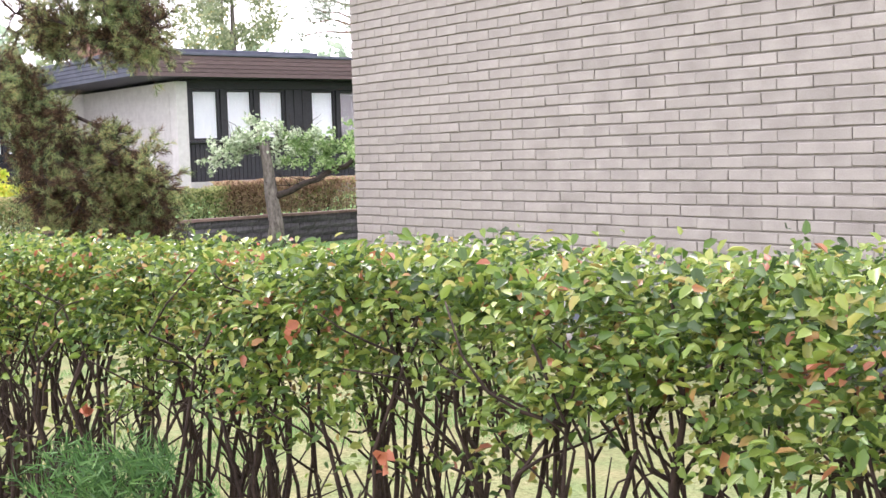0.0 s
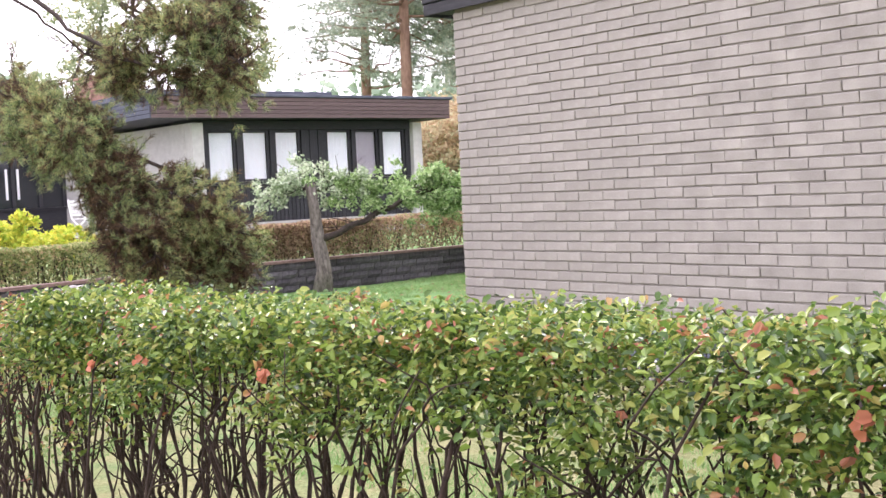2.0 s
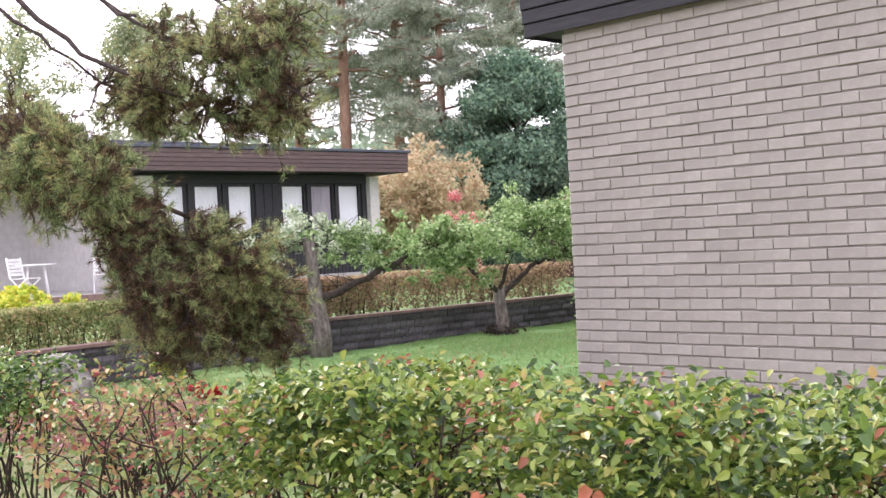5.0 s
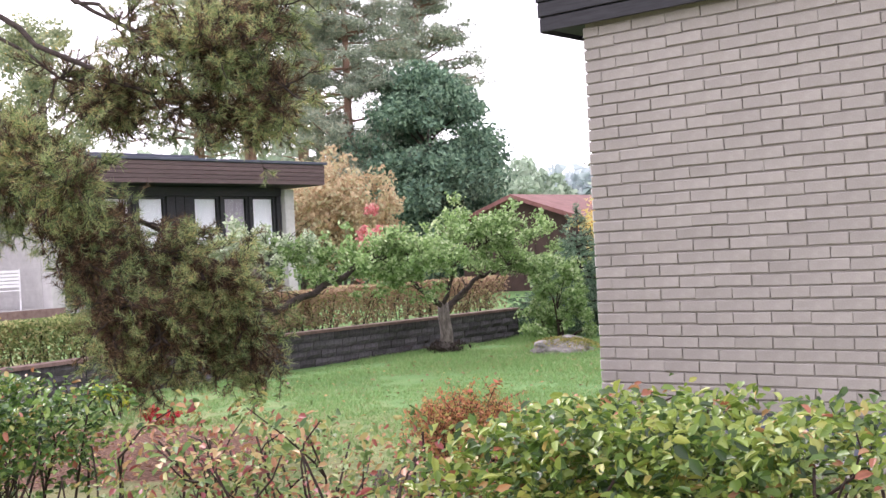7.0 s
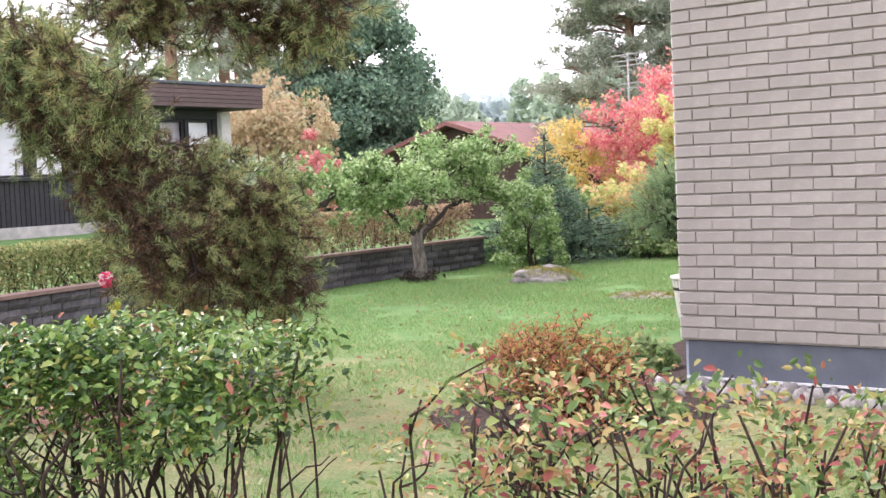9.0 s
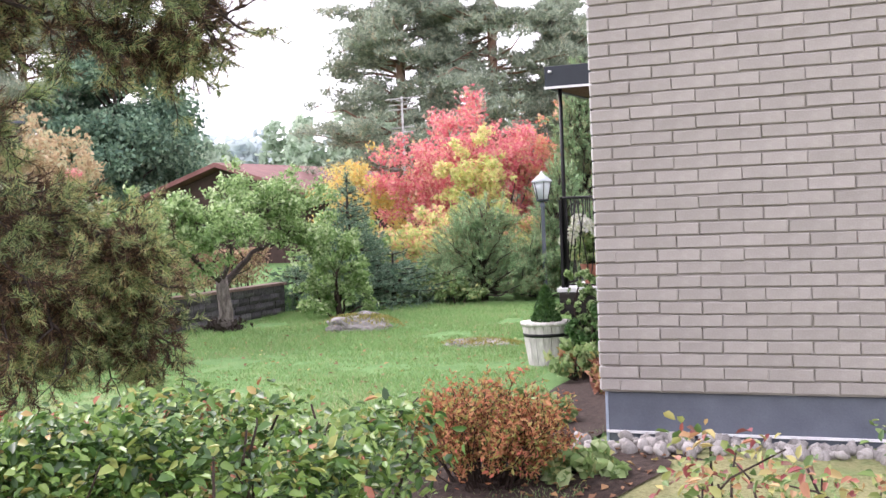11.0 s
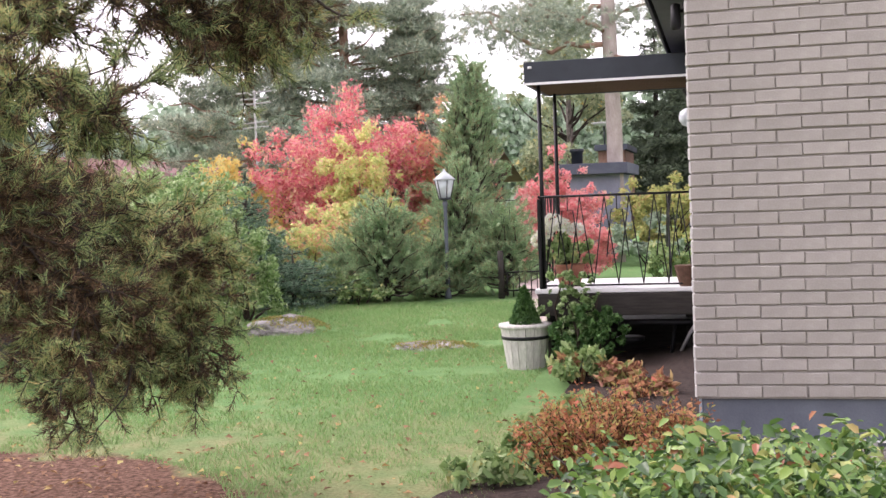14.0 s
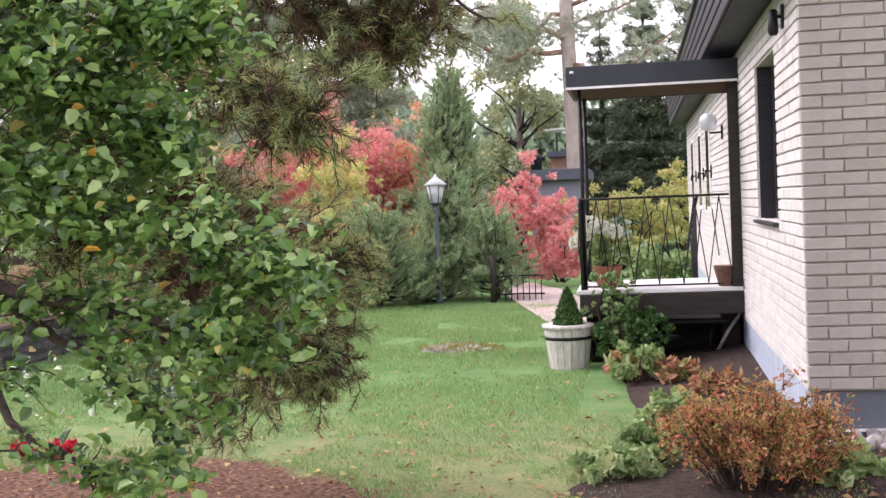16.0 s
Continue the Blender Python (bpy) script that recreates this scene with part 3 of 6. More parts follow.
box("wall_east", (WALL_X1 - 0.26, 0.27, ZB), (WALL_X1, SIDE_L - 0.27, TOP), M["mortar"], house, bevel=0)
plinth = box("plinth", (0.03, 0.03, -0.2), (WALL_X1, SIDE_L, ZB - 0.004), M["plinth"], house, "smooth blue-grey rendered plinth", 0.006)
# The plinth's west face, with the light on it painted in.
box("plinth_side", (0.012, 0.035, -0.2), (0.029, SIDE_L, ZB - 0.006), M["plinth_lit"], house, "west face of the plinth, its brighter light put into the colour", 0.0)
box("drip_strip", (0.02, 0.014, 0.165), (WALL_X1, 0.029, 0.18), M["white_paint"], house, "pale edge strip along the plinth", 0)

# side wall window
win = thing("window_1", "narrow dark window set deep in the white brick wall", "window", kind="structure")
for nm, lo, hi in (("window_frame", (0.13, WY0, WZ0), (0.19, WY0 + 0.06, WZ1)), ("window_frame", (0.13, WY1 - 0.06, WZ0), (0.19, WY1, WZ1)),
                   ("window_frame", (0.13, WY0 + 0.06, WZ1 - 0.06), (0.19, WY1 - 0.06, WZ1)), ("window_frame", (0.13, WY0 + 0.06, WZ0), (0.19, WY1 - 0.06, WZ0 + 0.06))):
    box(nm, lo, hi, M["dark_board"], win)
box("window_sill", (-0.05, WY0 - 0.02, WZ0 - 0.03), (0.13, WY1 + 0.02, WZ0 - 0.002), M["steel"], win, "dark metal sill")
pane = box("pane", (0.155, WY0 + 0.06, WZ0 + 0.06), (0.161, WY1 - 0.06, WZ1 - 0.06), M["dark_glass"], win, "dark reflecting pane", 0)
box("window_latch", (0.09, WY0 + 0.12, 1.86), (0.129, WY0 + 0.16, 1.92), M["white_paint"], win, "pale latch")

# eaves: boarded fascia and roof
roof = thing("roof", "flat roof edge clad in dark horizontal boards", "roof", kind="structure")
EX, EY = -0.30, -0.07
box("soffit", (EX + 0.02, EY + 0.02, TOP + 0.004), (WALL_X1 + 0.3, SIDE_L + 0.3, TOP + 0.03), M["dark_board"], roof, "dark soffit", 0)
for k in range(5):
    z = TOP - 0.02 + k * 0.105
    o = 0.008 * k
    box("fascia_board", (EX - o, EY - 0.022 - o, z), (WALL_X1 + 0.3, EY - o, z + 0.097), M["dark_board"], roof, bevel=0.004)
    box("fascia_board", (EX - 0.022 - o, EY - o + 0.002, z), (EX - o, SIDE_L + 0.3, z + 0.097), M["dark_board"], roof, bevel=0.004)
box("roof_edge", (EX - 0.09, EY - 0.1, TOP + 0.51), (WALL_X1 + 0.35, SIDE_L + 0.35, TOP + 0.55), M["steel"], roof, "dark sheet-metal roof edge", 0.006)
box("roof_deck", (EX + 0.02, EY + 0.02, TOP + 0.034), (WALL_X1 + 0.25, SIDE_L + 0.25, TOP + 0.505), M["roof_felt"], roof, bevel=0)

# wall lamp near the corner, fixtures further along the side wall
def wall_fixture(y, z, label, globe=False):
    t = thing("wall_lamp", label, "wall lamp", at=(0, y, z))
    box("back_plate", (-0.03, -0.035, -0.08), (-0.012, 0.035, 0.08), M["iron"], t)
    tube("arm", [(-0.03, 0, 0), (-0.06, 0, 0.0), (-0.08 if not globe else -0.16, 0, 0.0)], 0.012, M["iron"], t)
    if globe:
        lathe("globe", [(0.02, -0.1), (0.07, -0.08), (0.1, -0.03), (0.105, 0.02), (0.085, 0.07), (0.04, 0.1), (0.005, 0.105)], M["frosted"], t, "white glass globe", 20, (-0.17, 0, 0.12))
    else:
        lathe("shade", [(0.015, 0.05), (0.03, 0.04), (0.035, -0.1), (0.025, -0.12), (0.012, -0.12)], M["iron"], t, "", 14, (-0.08, 0, 0.0))
    return t


wall_fixture(0.62, 2.8, "small black wall lamp under the eaves")
wall_fixture(6.4, 2.35, "white glass globe lamp on a black bracket", True)
for y, z in ((8.6, 1.95), (10.4, 1.95), (12.6, 1.95)):
    s = thing("shutter_hook", "small black iron fitting on the white wall", "fitting", "wall fittings", at=(0, y, z))
    box("plate", (-0.03, -0.04, -0.09), (-0.012, 0.04, 0.09), M["iron"], s)
    tube("hook", [(-0.03, 0, 0), (-0.09, 0, 0.02), (-0.1, 0, -0.07)], 0.012, M["iron"], s)
for y in (9.2, 11.2, 13.6):
    w = thing("window_far", "narrow window with pale frame in the white wall", "window", "windows of the west wall", kind="structure", at=(0, y, 0))
    box("window_frame", (-0.025, -0.32, 1.42), (-0.011, 0.32, 2.6), M["white_paint"], w)
    box("pane", (-0.032, -0.26, 1.48), (-0.026, 0.26, 2.54), M["dark_glass"], w, bevel=0)

# ---- porch ----
PY0, PY1, PX = 4.2, 5.6, -1.62
can = thing("porch_canopy", "flat dark grey metal porch canopy with a wooden underside", "canopy")
box("fascia", (PX - 0.03, PY0, 2.725), (0.0, PY0 + 0.03, 2.945), M["steel"], can, "dark grey metal fascia")
box("fascia", (PX - 0.03, PY0 + 0.032, 2.725), (PX, PY1, 2.945), M["steel"], can)
box("fascia", (PX + 0.002, PY1 - 0.03, 2.725), (-0.002, PY1, 2.945), M["steel"], can)
box("underside", (PX + 0.002, PY0 + 0.032, 2.735), (-0.014, PY1 - 0.032, 2.76), M["soffit"], can, "brown wooden underside")
box("roof_sheet", (PX + 0.002, PY0 + 0.032, 2.9), (-0.014, PY1 - 0.032, 2.935), M["roof_felt"], can)
box("edge_strip", (PX - 0.034, PY0 - 0.012, 2.722), (-0.004, PY0 - 0.001, 2.745), M["white_paint"], can, "pale drip edge", 0)
lathe("bolt", [(0.02, 0), (0.02, 0.02)], M["white_paint"], can, "", 10, (PX + 0.03, PY0 - 0.01, 2.88))
for y in (PY0 + 0.12, PY1 - 0.15):
    lathe("post", [(0.02, 0.75), (0.02, 2.735)], M["iron"], can, "slender black steel post", 10, (PX + 0.09, y, 0))
box("wall_post", (-0.11, PY0 + 0.05, 0.75), (-0.015, PY0 + 0.15, 2.73), M["beam"], can, "dark brown wooden post at the wall")

DZ = 0.75
deck = thing("porch_deck", "pale concrete porch slab on a dark timber beam", "porch")
box("slab", (PX, PY0 + 0.06, DZ - 0.045), (-0.012, PY1, DZ), M["white_paint"], deck, "white-painted slab edge", 0.006)
box("beam", (PX + 0.03, PY0 + 0.03, DZ - 0.26), (-0.012, PY0 + 0.2, DZ - 0.05), M["beam"], deck, "dark weathered timber beam", 0.006)
box("beam", (PX + 0.03, PY0 + 0.202, DZ - 0.26), (PX + 0.2, PY1 - 0.03, DZ - 0.05), M["beam"], deck, "", 0.006)
box("support", (PX + 0.06, PY1 - 0.3, -0.1), (-0.012, PY1 - 0.1, DZ - 0.262), M["beam"], deck, "dark wall below the slab", 0.004)
# Dark panels added at both sides so the space below the slab stays black.
box("skirt", (PX + 0.08, PY0 + 0.25, -0.1), (PX + 0.12, PY1 - 0.31, DZ - 0.262), M["beam"], deck, "dark panel added to keep the space below the slab in shade", 0.004)
box("skirt", (-0.2, PY0 + 0.5, -0.1), (-0.015, PY1 - 0.31, DZ - 0.262), M["beam"], deck, "", 0.004)

rail = thing("porch_railing", "black wrought-iron railing with a zigzag pattern", "railing")
RT = 1.645
tube("top_rail", [(PX + 0.08, PY0 + 0.1, RT), (-0.12, PY0 + 0.1, RT)], 0.012, M["iron"], rail)
tube("bottom_rail", [(PX + 0.08, PY0 + 0.1, DZ + 0.03), (-0.12, PY0 + 0.1, DZ + 0.03)], 0.009, M["iron"], rail)
n = 6
w = (1.62 - 0.2) / n
for k in range(n):
    x = PX + 0.1 + k * w
    y = PY0 + 0.1
    tube("zigzag_bar", [(x, y, DZ + 0.04), (x + w * 0.5, y, RT - 0.01)], 0.006, M["iron"], rail, sides=5)
    tube("zigzag_bar", [(x + w, y, DZ + 0.04), (x + w * 0.5, y, RT - 0.01)], 0.006, M["iron"], rail, sides=5)
    if k % 2 == 0:
        tube("bracket_bar", [(x + w * 0.55, y - 0.004, DZ + 0.3), (x + w * 0.78, y - 0.004, RT - 0.14), (x + w * 1.22, y - 0.004, RT - 0.14), (x + w * 1.45, y - 0.004, DZ + 0.3)], 0.006, M["iron"], rail, sides=5)
        tube("bracket_bar", [(x + w, y - 0.004, RT - 0.14), (x + w, y - 0.004, RT)], 0.006, M["iron"], rail, sides=5)
rail2 = thing("porch_railing", "black wrought-iron side railing with upright bars", "railing")
tube("top_rail", [(PX + 0.06, PY0 + 0.1, RT), (PX + 0.06, PY1 - 0.1, RT), (PX - 0.02, PY1 + 0.25, RT - 0.25)], 0.013, M["iron"], rail2)
tube("bottom_rail", [(PX + 0.06, PY0 + 0.1, DZ + 0.04), (PX + 0.06, PY1 - 0.1, DZ + 0.04)], 0.01, M["iron"], rail2)
for k in range(9):
    y = PY0 + 0.14 + k * (PY1 - PY0 - 0.28) / 8
    tube("bar", [(PX + 0.06, y, DZ + 0.04), (PX + 0.06 + 0.03 * (k % 3 - 1), y + 0.03, 1.2), (PX + 0.06, y, RT)], 0.008, M["iron"], rail2, sides=5)
box("end_panel", (PX + 0.045, PY0 + 0.07, DZ - 0.05), (PX + 0.075, PY0 + 0.17, RT - 0.02), M["iron"], rail2, "black end post")
rail3 = thing("stair_railing", "black iron handrail along the far steps", "railing")
tube("top_rail", [(-0.36, PY1 - 0.05, RT), (-0.4, PY1 + 0.3, RT - 0.22), (-0.44, PY1 + 0.9, RT - 0.6)], 0.018, M["iron"], rail3)
for k in range(6):
    y = PY1 + k * 0.15
    tube("bar", [(-0.38, y, 0.2), (-0.38 - 0.006 * k, y, RT - 0.03 - k * 0.09)], 0.008, M["iron"], rail3, sides=5)
steps = thing("porch_steps", "grey concrete steps behind the porch", "steps")
for k in range(3):
    box("step", (PX + 0.1, PY1 + 0.01 + k * 0.3, -0.1), (-0.02, PY1 + 0.3 + k * 0.3, DZ - 0.19 * (k + 1)), M["concrete"], steps, "", 0.008)

# clutter below the porch: a folded dark cart
cart = thing("garden_cart", "dark garden cart stored below the porch", "cart", at=(-0.55, 4.75, 0.0))
box("tray", (-0.3, -0.25, 0.36), (0.42, 0.2, 0.42), M["blackplastic"], cart, "", 0.02)
lathe("wheel", [(0.11, -0.03), (0.14, -0.02), (0.14, 0.02), (0.11, 0.03)], M["blackplastic"], cart, "", 18, (-0.2, 0.0, 0.2))
tube("handle", [(0.3, -0.2, 0.1), (0.4, -0.26, 0.3), (0.5, -0.28, 0.44), (0.53, -0.2, 0.5)], 0.018, M["concrete"], cart, "grey bent handle")
tube("leg", [(0.2, -0.2, 0.02), (0.25, -0.2, 0.36)], 0.018, M["iron"], cart)
basket = thing("wicker_basket", "brown wicker basket hung at the edge of the porch", "basket", at=(-0.17, 4.36, DZ))
bm = bmesh.new()
bmesh.ops.create_cone(bm, cap_ends=True, segments=14, radius1=0.07, radius2=0.12, depth=0.2, matrix=Matrix.Translation((0, 0, 0.1)))
part("body", bm, M["wicker"], basket)


# ---- barrel planter with a small thuja ----
def planter(at):
    p = thing("barrel_planter", "weathered white half-barrel planter with a dark hoop", "planter", at=at)
    R0, R1, H = 0.185, 0.245, 0.42
    n = 18
    for k in range(n):
        a0, a1 = 2 * math.pi * (k + 0.04) / n, 2 * math.pi * (k + 0.96) / n
        v = []
        for z, r in ((0.0, R0), (H, R1)):
            for a, rr in ((a0, r), (a1, r), (a1, r - 0.025), (a0, r - 0.025)):
                v.append((rr * math.cos(a), rr * math.sin(a), z))
        link("stave", v, [(0, 1, 5, 4), (1, 2, 6, 5), (2, 3, 7, 6), (3, 0, 4, 7), (4, 5, 6, 7), (3, 2, 1, 0)], M["pot"], p)
    lathe("hoop", [(0.224, 0.29), (0.23, 0.29), (0.235, 0.322), (0.229, 0.322)], M["iron"], p, "dark iron hoop", 28)
    lathe("rim", [(0.215, H - 0.02), (0.255, H - 0.02), (0.257, H + 0.012), (0.215, H + 0.012)], M["pot"], p, "", 28)
    lathe("soil", [(0.21, H - 0.06), (0.005, H - 0.05)], M["soil"], p, "", 18)
    return p


pot = planter((-1.71, 4.15, ground_height(-1.71, 4.15) - 0.005))
th = thing("thuja", "small green conical thuja in the planter", "shrub", at=(-1.71, 4.15, 0.36))
h = rng.random(2600) ** 0.8
a = rng.random(2600) * 6.283
r = 0.17 * (1 - h) ** 0.75 * (0.75 + 0.3 * rng.random(2600))
leaves("sprays", np.stack([r * np.cos(a), r * np.sin(a), h * 0.42], 1), 0.05, M["thuja"], th, width=0.35, detail=False, droop=-0.8)
tube("stem", [(0, 0, 0), (0, 0, 0.34)], [0.012, 0.004], M["stem"], th)


# ---- garden lantern ----
lan = thing("garden_lantern", "old-style garden lantern with frosted panes on a post", "street lamp", at=(-4.32, 12.1, 0))
lathe("post", [(0.06, 0.0), (0.05, 0.1), (0.035, 0.14), (0.032, 1.55), (0.05, 1.58), (0.03, 1.64)], M["plinth"], lan, "grey post", 12)
lathe("base_ring", [(0.03, 1.64), (0.11, 1.66), (0.11, 1.69)], M["steel"], lan, "", 6)
lathe("glass_body", [(0.1, 1.69), (0.165, 1.98)], M["frosted"], lan, "frosted panes", 6)
for k in range(6):
    a = 2 * math.pi * k / 6
    tube("glazing_bar", [(0.102 * math.cos(a), 0.102 * math.sin(a), 1.69), (0.168 * math.cos(a), 0.168 * math.sin(a), 1.98)], 0.008, M["iron"], lan, sides=5)
lathe("cap", [(0.185, 1.98), (0.19, 1.995), (0.11, 2.06), (0.05, 2.1), (0.02, 2.14), (0.012, 2.17)], M["frosted"], lan, "pale pitched cap", 6)


# ---- paved path and low gate behind the lawn ----
pv, pf = [], []
for k in range(25):
    y = 7.6 + k * 0.5
    x = -2.0 - 0.28 * max(0.0, y - 7.6) ** 0.9
    for xx in (x, x + 1.15):
        pv.append((xx, y, ground_height(xx, y) + 0.025))
for k in range(24):
    pf.append((k * 2, k * 2 + 1, k * 2 + 3, k * 2 + 2))
tagged(link("path", pv, pf, M["path"]), "pinkish gravel path behind the house", "path", kind="structure")
gate = thing("garden_gate", "low dark iron gate beside a short wooden post", "gate", at=(-3.4, 12.0, ground_height(-3.4, 12.0)))
tube("post", [(0, 0, -0.05), (0.01, 0, 0.4), (0, 0, 0.78)], [0.055, 0.05, 0.05], M["beam"], gate, "dark wooden post", 9, 0.1)
for z in (0.12, 0.42):
    tube("rail", [(0.05, 0, z), (0.42, 0.04, z + 0.01), (0.85, 0.06, z)], 0.014, M["iron"], gate)
for k in range(8):
    tube("bar", [(0.1 + k * 0.1, 0.02, 0.02), (0.1 + k * 0.1, 0.02, 0.46 - 0.04 * (k % 2))], 0.009, M["iron"], gate, sides=5)


# ---- boulders ----
def boulder(name, at, size, label, seed, mossy=True):
    t = thing(name, label, "boulder", at=at)
    bm = bmesh.new()
    bmesh.ops.create_icosphere(bm, subdivisions=4, radius=1.0)
    for v in bm.verts:
        p = v.co.copy()
        k = 1 + 0.35 * noise.noise(p * 1.3 + Vector((seed, 0, 0))) + 0.14 * noise.noise(p * 4 + Vector((0, seed, 0)))
        v.co = Vector((p.x * size[0], p.y * size[1], p.z * size[2])) * k
    part("rock", bm, M["stone"], t)
    if mossy:
        pts = rng.normal(size=(2200, 2)) * np.array([size[0] * 0.55, size[1] * 0.6]) + np.array([size[0] * 0.35, size[1] * 0.25])
        z = size[2] * 0.95 * np.sqrt(np.clip(1 - (pts[:, 0] / size[0] / 1.25) ** 2 - (pts[:, 1] / size[1] / 1.25) ** 2, 0.0, 1))
        keep = z > 0.01
        leaves("turf", np.stack([pts[keep, 0], pts[keep, 1], z[keep] + 0.005], 1), 0.05, M["moss_tuft"], t, "yellowish moss and dry grass", width=0.2, detail=False, droop=-0.4)
    return t


boulder("boulder", (-5.42, 7.3, 0.0), (0.5, 0.4, 0.22), "low granite boulder grown over with moss and dry grass", 3)
boulder("boulder", (-3.1, 5.75, -0.03), (0.5, 0.3, 0.085), "flat pale rock flush with the lawn", 8)
boulder("boulder", (-7.0, -0.7, 0.05), (0.42, 0.35, 0.42), "grey boulder beside the flower bed", 5, False)


# ---- retaining wall of dark blocks ----
rw = thing("retaining_wall", "low curved garden wall of dark rough concrete blocks", "wall", kind="structure")


def block_mesh(seed):
    r = random.Random(seed)
    L, H, D = 0.29, 0.116, 0.14
    nx = 5
    v, f = [], []
    cols = [i * L / (nx - 1) for i in range(nx)]
    for z in (0, H * 0.5, H):
        for i, x in enumerate(cols):
            edge = i in (0, nx - 1) or z in (0, H)
            v.append((x, (0.012 if edge else -0.004 - r.random() * 0.018), z))
    for j in range(2):
        for i in range(nx - 1):
            a = j * nx + i
            f.append((a, a + 1, a + 1 + nx, a + nx))
    o = len(v)
    v += [(0, D, 0), (L, D, 0), (L, D, H), (0, D, H)]
    t0, t1, b0, b1 = 2 * nx, 3 * nx - 1, 0, nx - 1
    f += [tuple([o + 3] + list(range(t0, t1 + 1))[::1] + [o + 2])[::-1], (b0, t0 - nx, t0, o + 3, o), (t1, t1 - nx, b1, o + 1, o + 2)]
    return v, f


block_meshes = [as_mesh("wall_block", block_mesh(s), M["block"]) for s in range(6)]
R = random.Random(4)
s_at = -2.2
path = []
while s_at < 9.85:
    path.append((wall_line(s_at), s_at))
    s_at += 0.02
run = [0.0]
for (x0, y0), (x1, y1) in zip(path, path[1:]):
    run.append(run[-1] + math.hypot(x1 - x0, y1 - y0))
for row in range(4):
    d = 0.15 if row % 2 else 0.0
    while d < run[-1] - 0.3:
        i = int(np.searchsorted(run, d))
        x0, y0 = path[min(i, len(path) - 1)]
        x1, y1 = path[min(i + 14, len(path) - 1)]
        ob = new("block", R.choice(block_meshes))
        ang = math.atan2(y1 - y0, x1 - x0)
        ob.matrix_world = Matrix.Translation((x0 - 0.012 * row + R.uniform(-.006, .006), y0, -0.02 + row * 0.12)) @ Matrix.Rotation(ang, 4, "Z")
        ob.parent = rw
        d += 0.296
tube_v, tube_f = [], []
for i in range(0, len(path), 12):
    x, y = path[i]
    for dx, dz in ((0.03, 0.46), (0.03, 0.5), (-0.2, 0.5), (-0.2, 0.46)):
        tube_v.append((x + dx - 0.04, y, dz))
m = len(tube_v) // 4
for i in range(m - 1):
    for k in range(4):
        tube_f.append((i * 4 + k, i * 4 + (k + 1) % 4, i * 4 + 4 + (k + 1) % 4, i * 4 + 4 + k))
link("coping", tube_v, tube_f, M["cap"], rw, "thin reddish-brown top edge")
bk_v, bk_f = [], []
for i in range(0, len(path), 12):
    x, y = path[i]
    for dx, dz in ((-0.06, -0.1), (-0.06, 0.455), (-0.24, 0.455), (-0.24, -0.1)):
        bk_v.append((x + dx, y, dz))
for i in range(m - 1):
    for k in range(4):
        bk_f.append((i * 4 + k, i * 4 + (k + 1) % 4, i * 4 + 4 + (k + 1) % 4, i * 4 + 4 + k))
link("core", bk_v, bk_f, M["block"], rw)


# ---- the neighbour's house ----
nb = thing("neighbour_house", "low white-brick house with dark panels and broad brown fascia", "house")
NX, NY0, NY1 = -19.3, 7.5, 14.85
box("wall", (NX - 6, NY0, 0.3), (NX - 0.25, NY0 + 0.25, 3.45), M["white_brick"], nb, "white brick side wall", 0)
box("wall", (NX - 8, NY1 - 0.25, 0.3), (NX - 0.25, NY1, 3.45), M["white_brick"], nb, "white brick end wall", 0)
box("wall", (NX - 6.3, -6.0, 0.3), (NX - 6.02, NY0, 3.45), M["white_brick"], nb, "white brick wall behind the terrace", 0)
box("wall", (NX - 10, NY0, 0.3), (NX - 9.8, NY1, 3.45), M["white_brick"], nb, bevel=0)
box("wall", (NX - 10, -6.0, 0.3), (NX - 6.32, -5.8, 3.45), M["white_brick"], nb, bevel=0)
box("corner_pier", (NX - 0.25, NY0, 0.3), (NX + 0.12, NY0 + 0.32, 3.45), M["white_brick"], nb, "white brick corner pier", 0.006)
box("corner_pier", (NX - 0.25, NY1 - 0.32, 0.3), (NX + 0.12, NY1, 3.45), M["white_brick"], nb, "white brick corner pier", 0.006)
box("base", (NX - 0.2, NY0 + 0.33, 0.3), (NX + 0.05, NY1 - 0.33, 0.85), M["concrete"], nb, "pale concrete base", 0.004)
box("front_wall", (NX - 0.25, NY0 + 0.33, 0.852), (NX - 0.1, NY1 - 0.33, 1.86), M["dark_board"], nb, "dark panelled wall", 0)
box("lintel", (NX - 0.25, NY0 + 0.33, 3.27), (NX + 0.0, NY1 - 0.33, 3.5), M["dark_board"], nb, bevel=0.004)
R = random.Random(2)
yb = NY0 + 0.34
while yb < NY1 - 0.45:
    box("panel_board", (NX - 0.098, yb, 0.856), (NX - 0.07, yb + 0.108, 1.84), M["dark_board"], nb, bevel=0.003)
    yb += 0.125
box("sill", (NX - 0.12, NY0 + 0.33, 1.865), (NX + 0.04, NY1 - 0.33, 1.92), M["dark_board"], nb, bevel=0.004)
for k in range(34):
    z = 0.44 + k * 0.088
    box("brick_course", (NX - 6.0, NY0 - 0.014, z), (NX - 0.26, NY0 - 0.001, z + 0.077), M["white_brick"], nb, bevel=0.003)
    box("brick_course", (NX + 0.121, NY0 + 0.004, z), (NX + 0.134, NY0 + 0.316, z + 0.077), M["white_brick"], nb, bevel=0.003)
    box("brick_course", (NX + 0.121, NY1 - 0.316, z), (NX + 0.134, NY1 - 0.004, z + 0.077), M["white_brick"], nb, bevel=0.003)
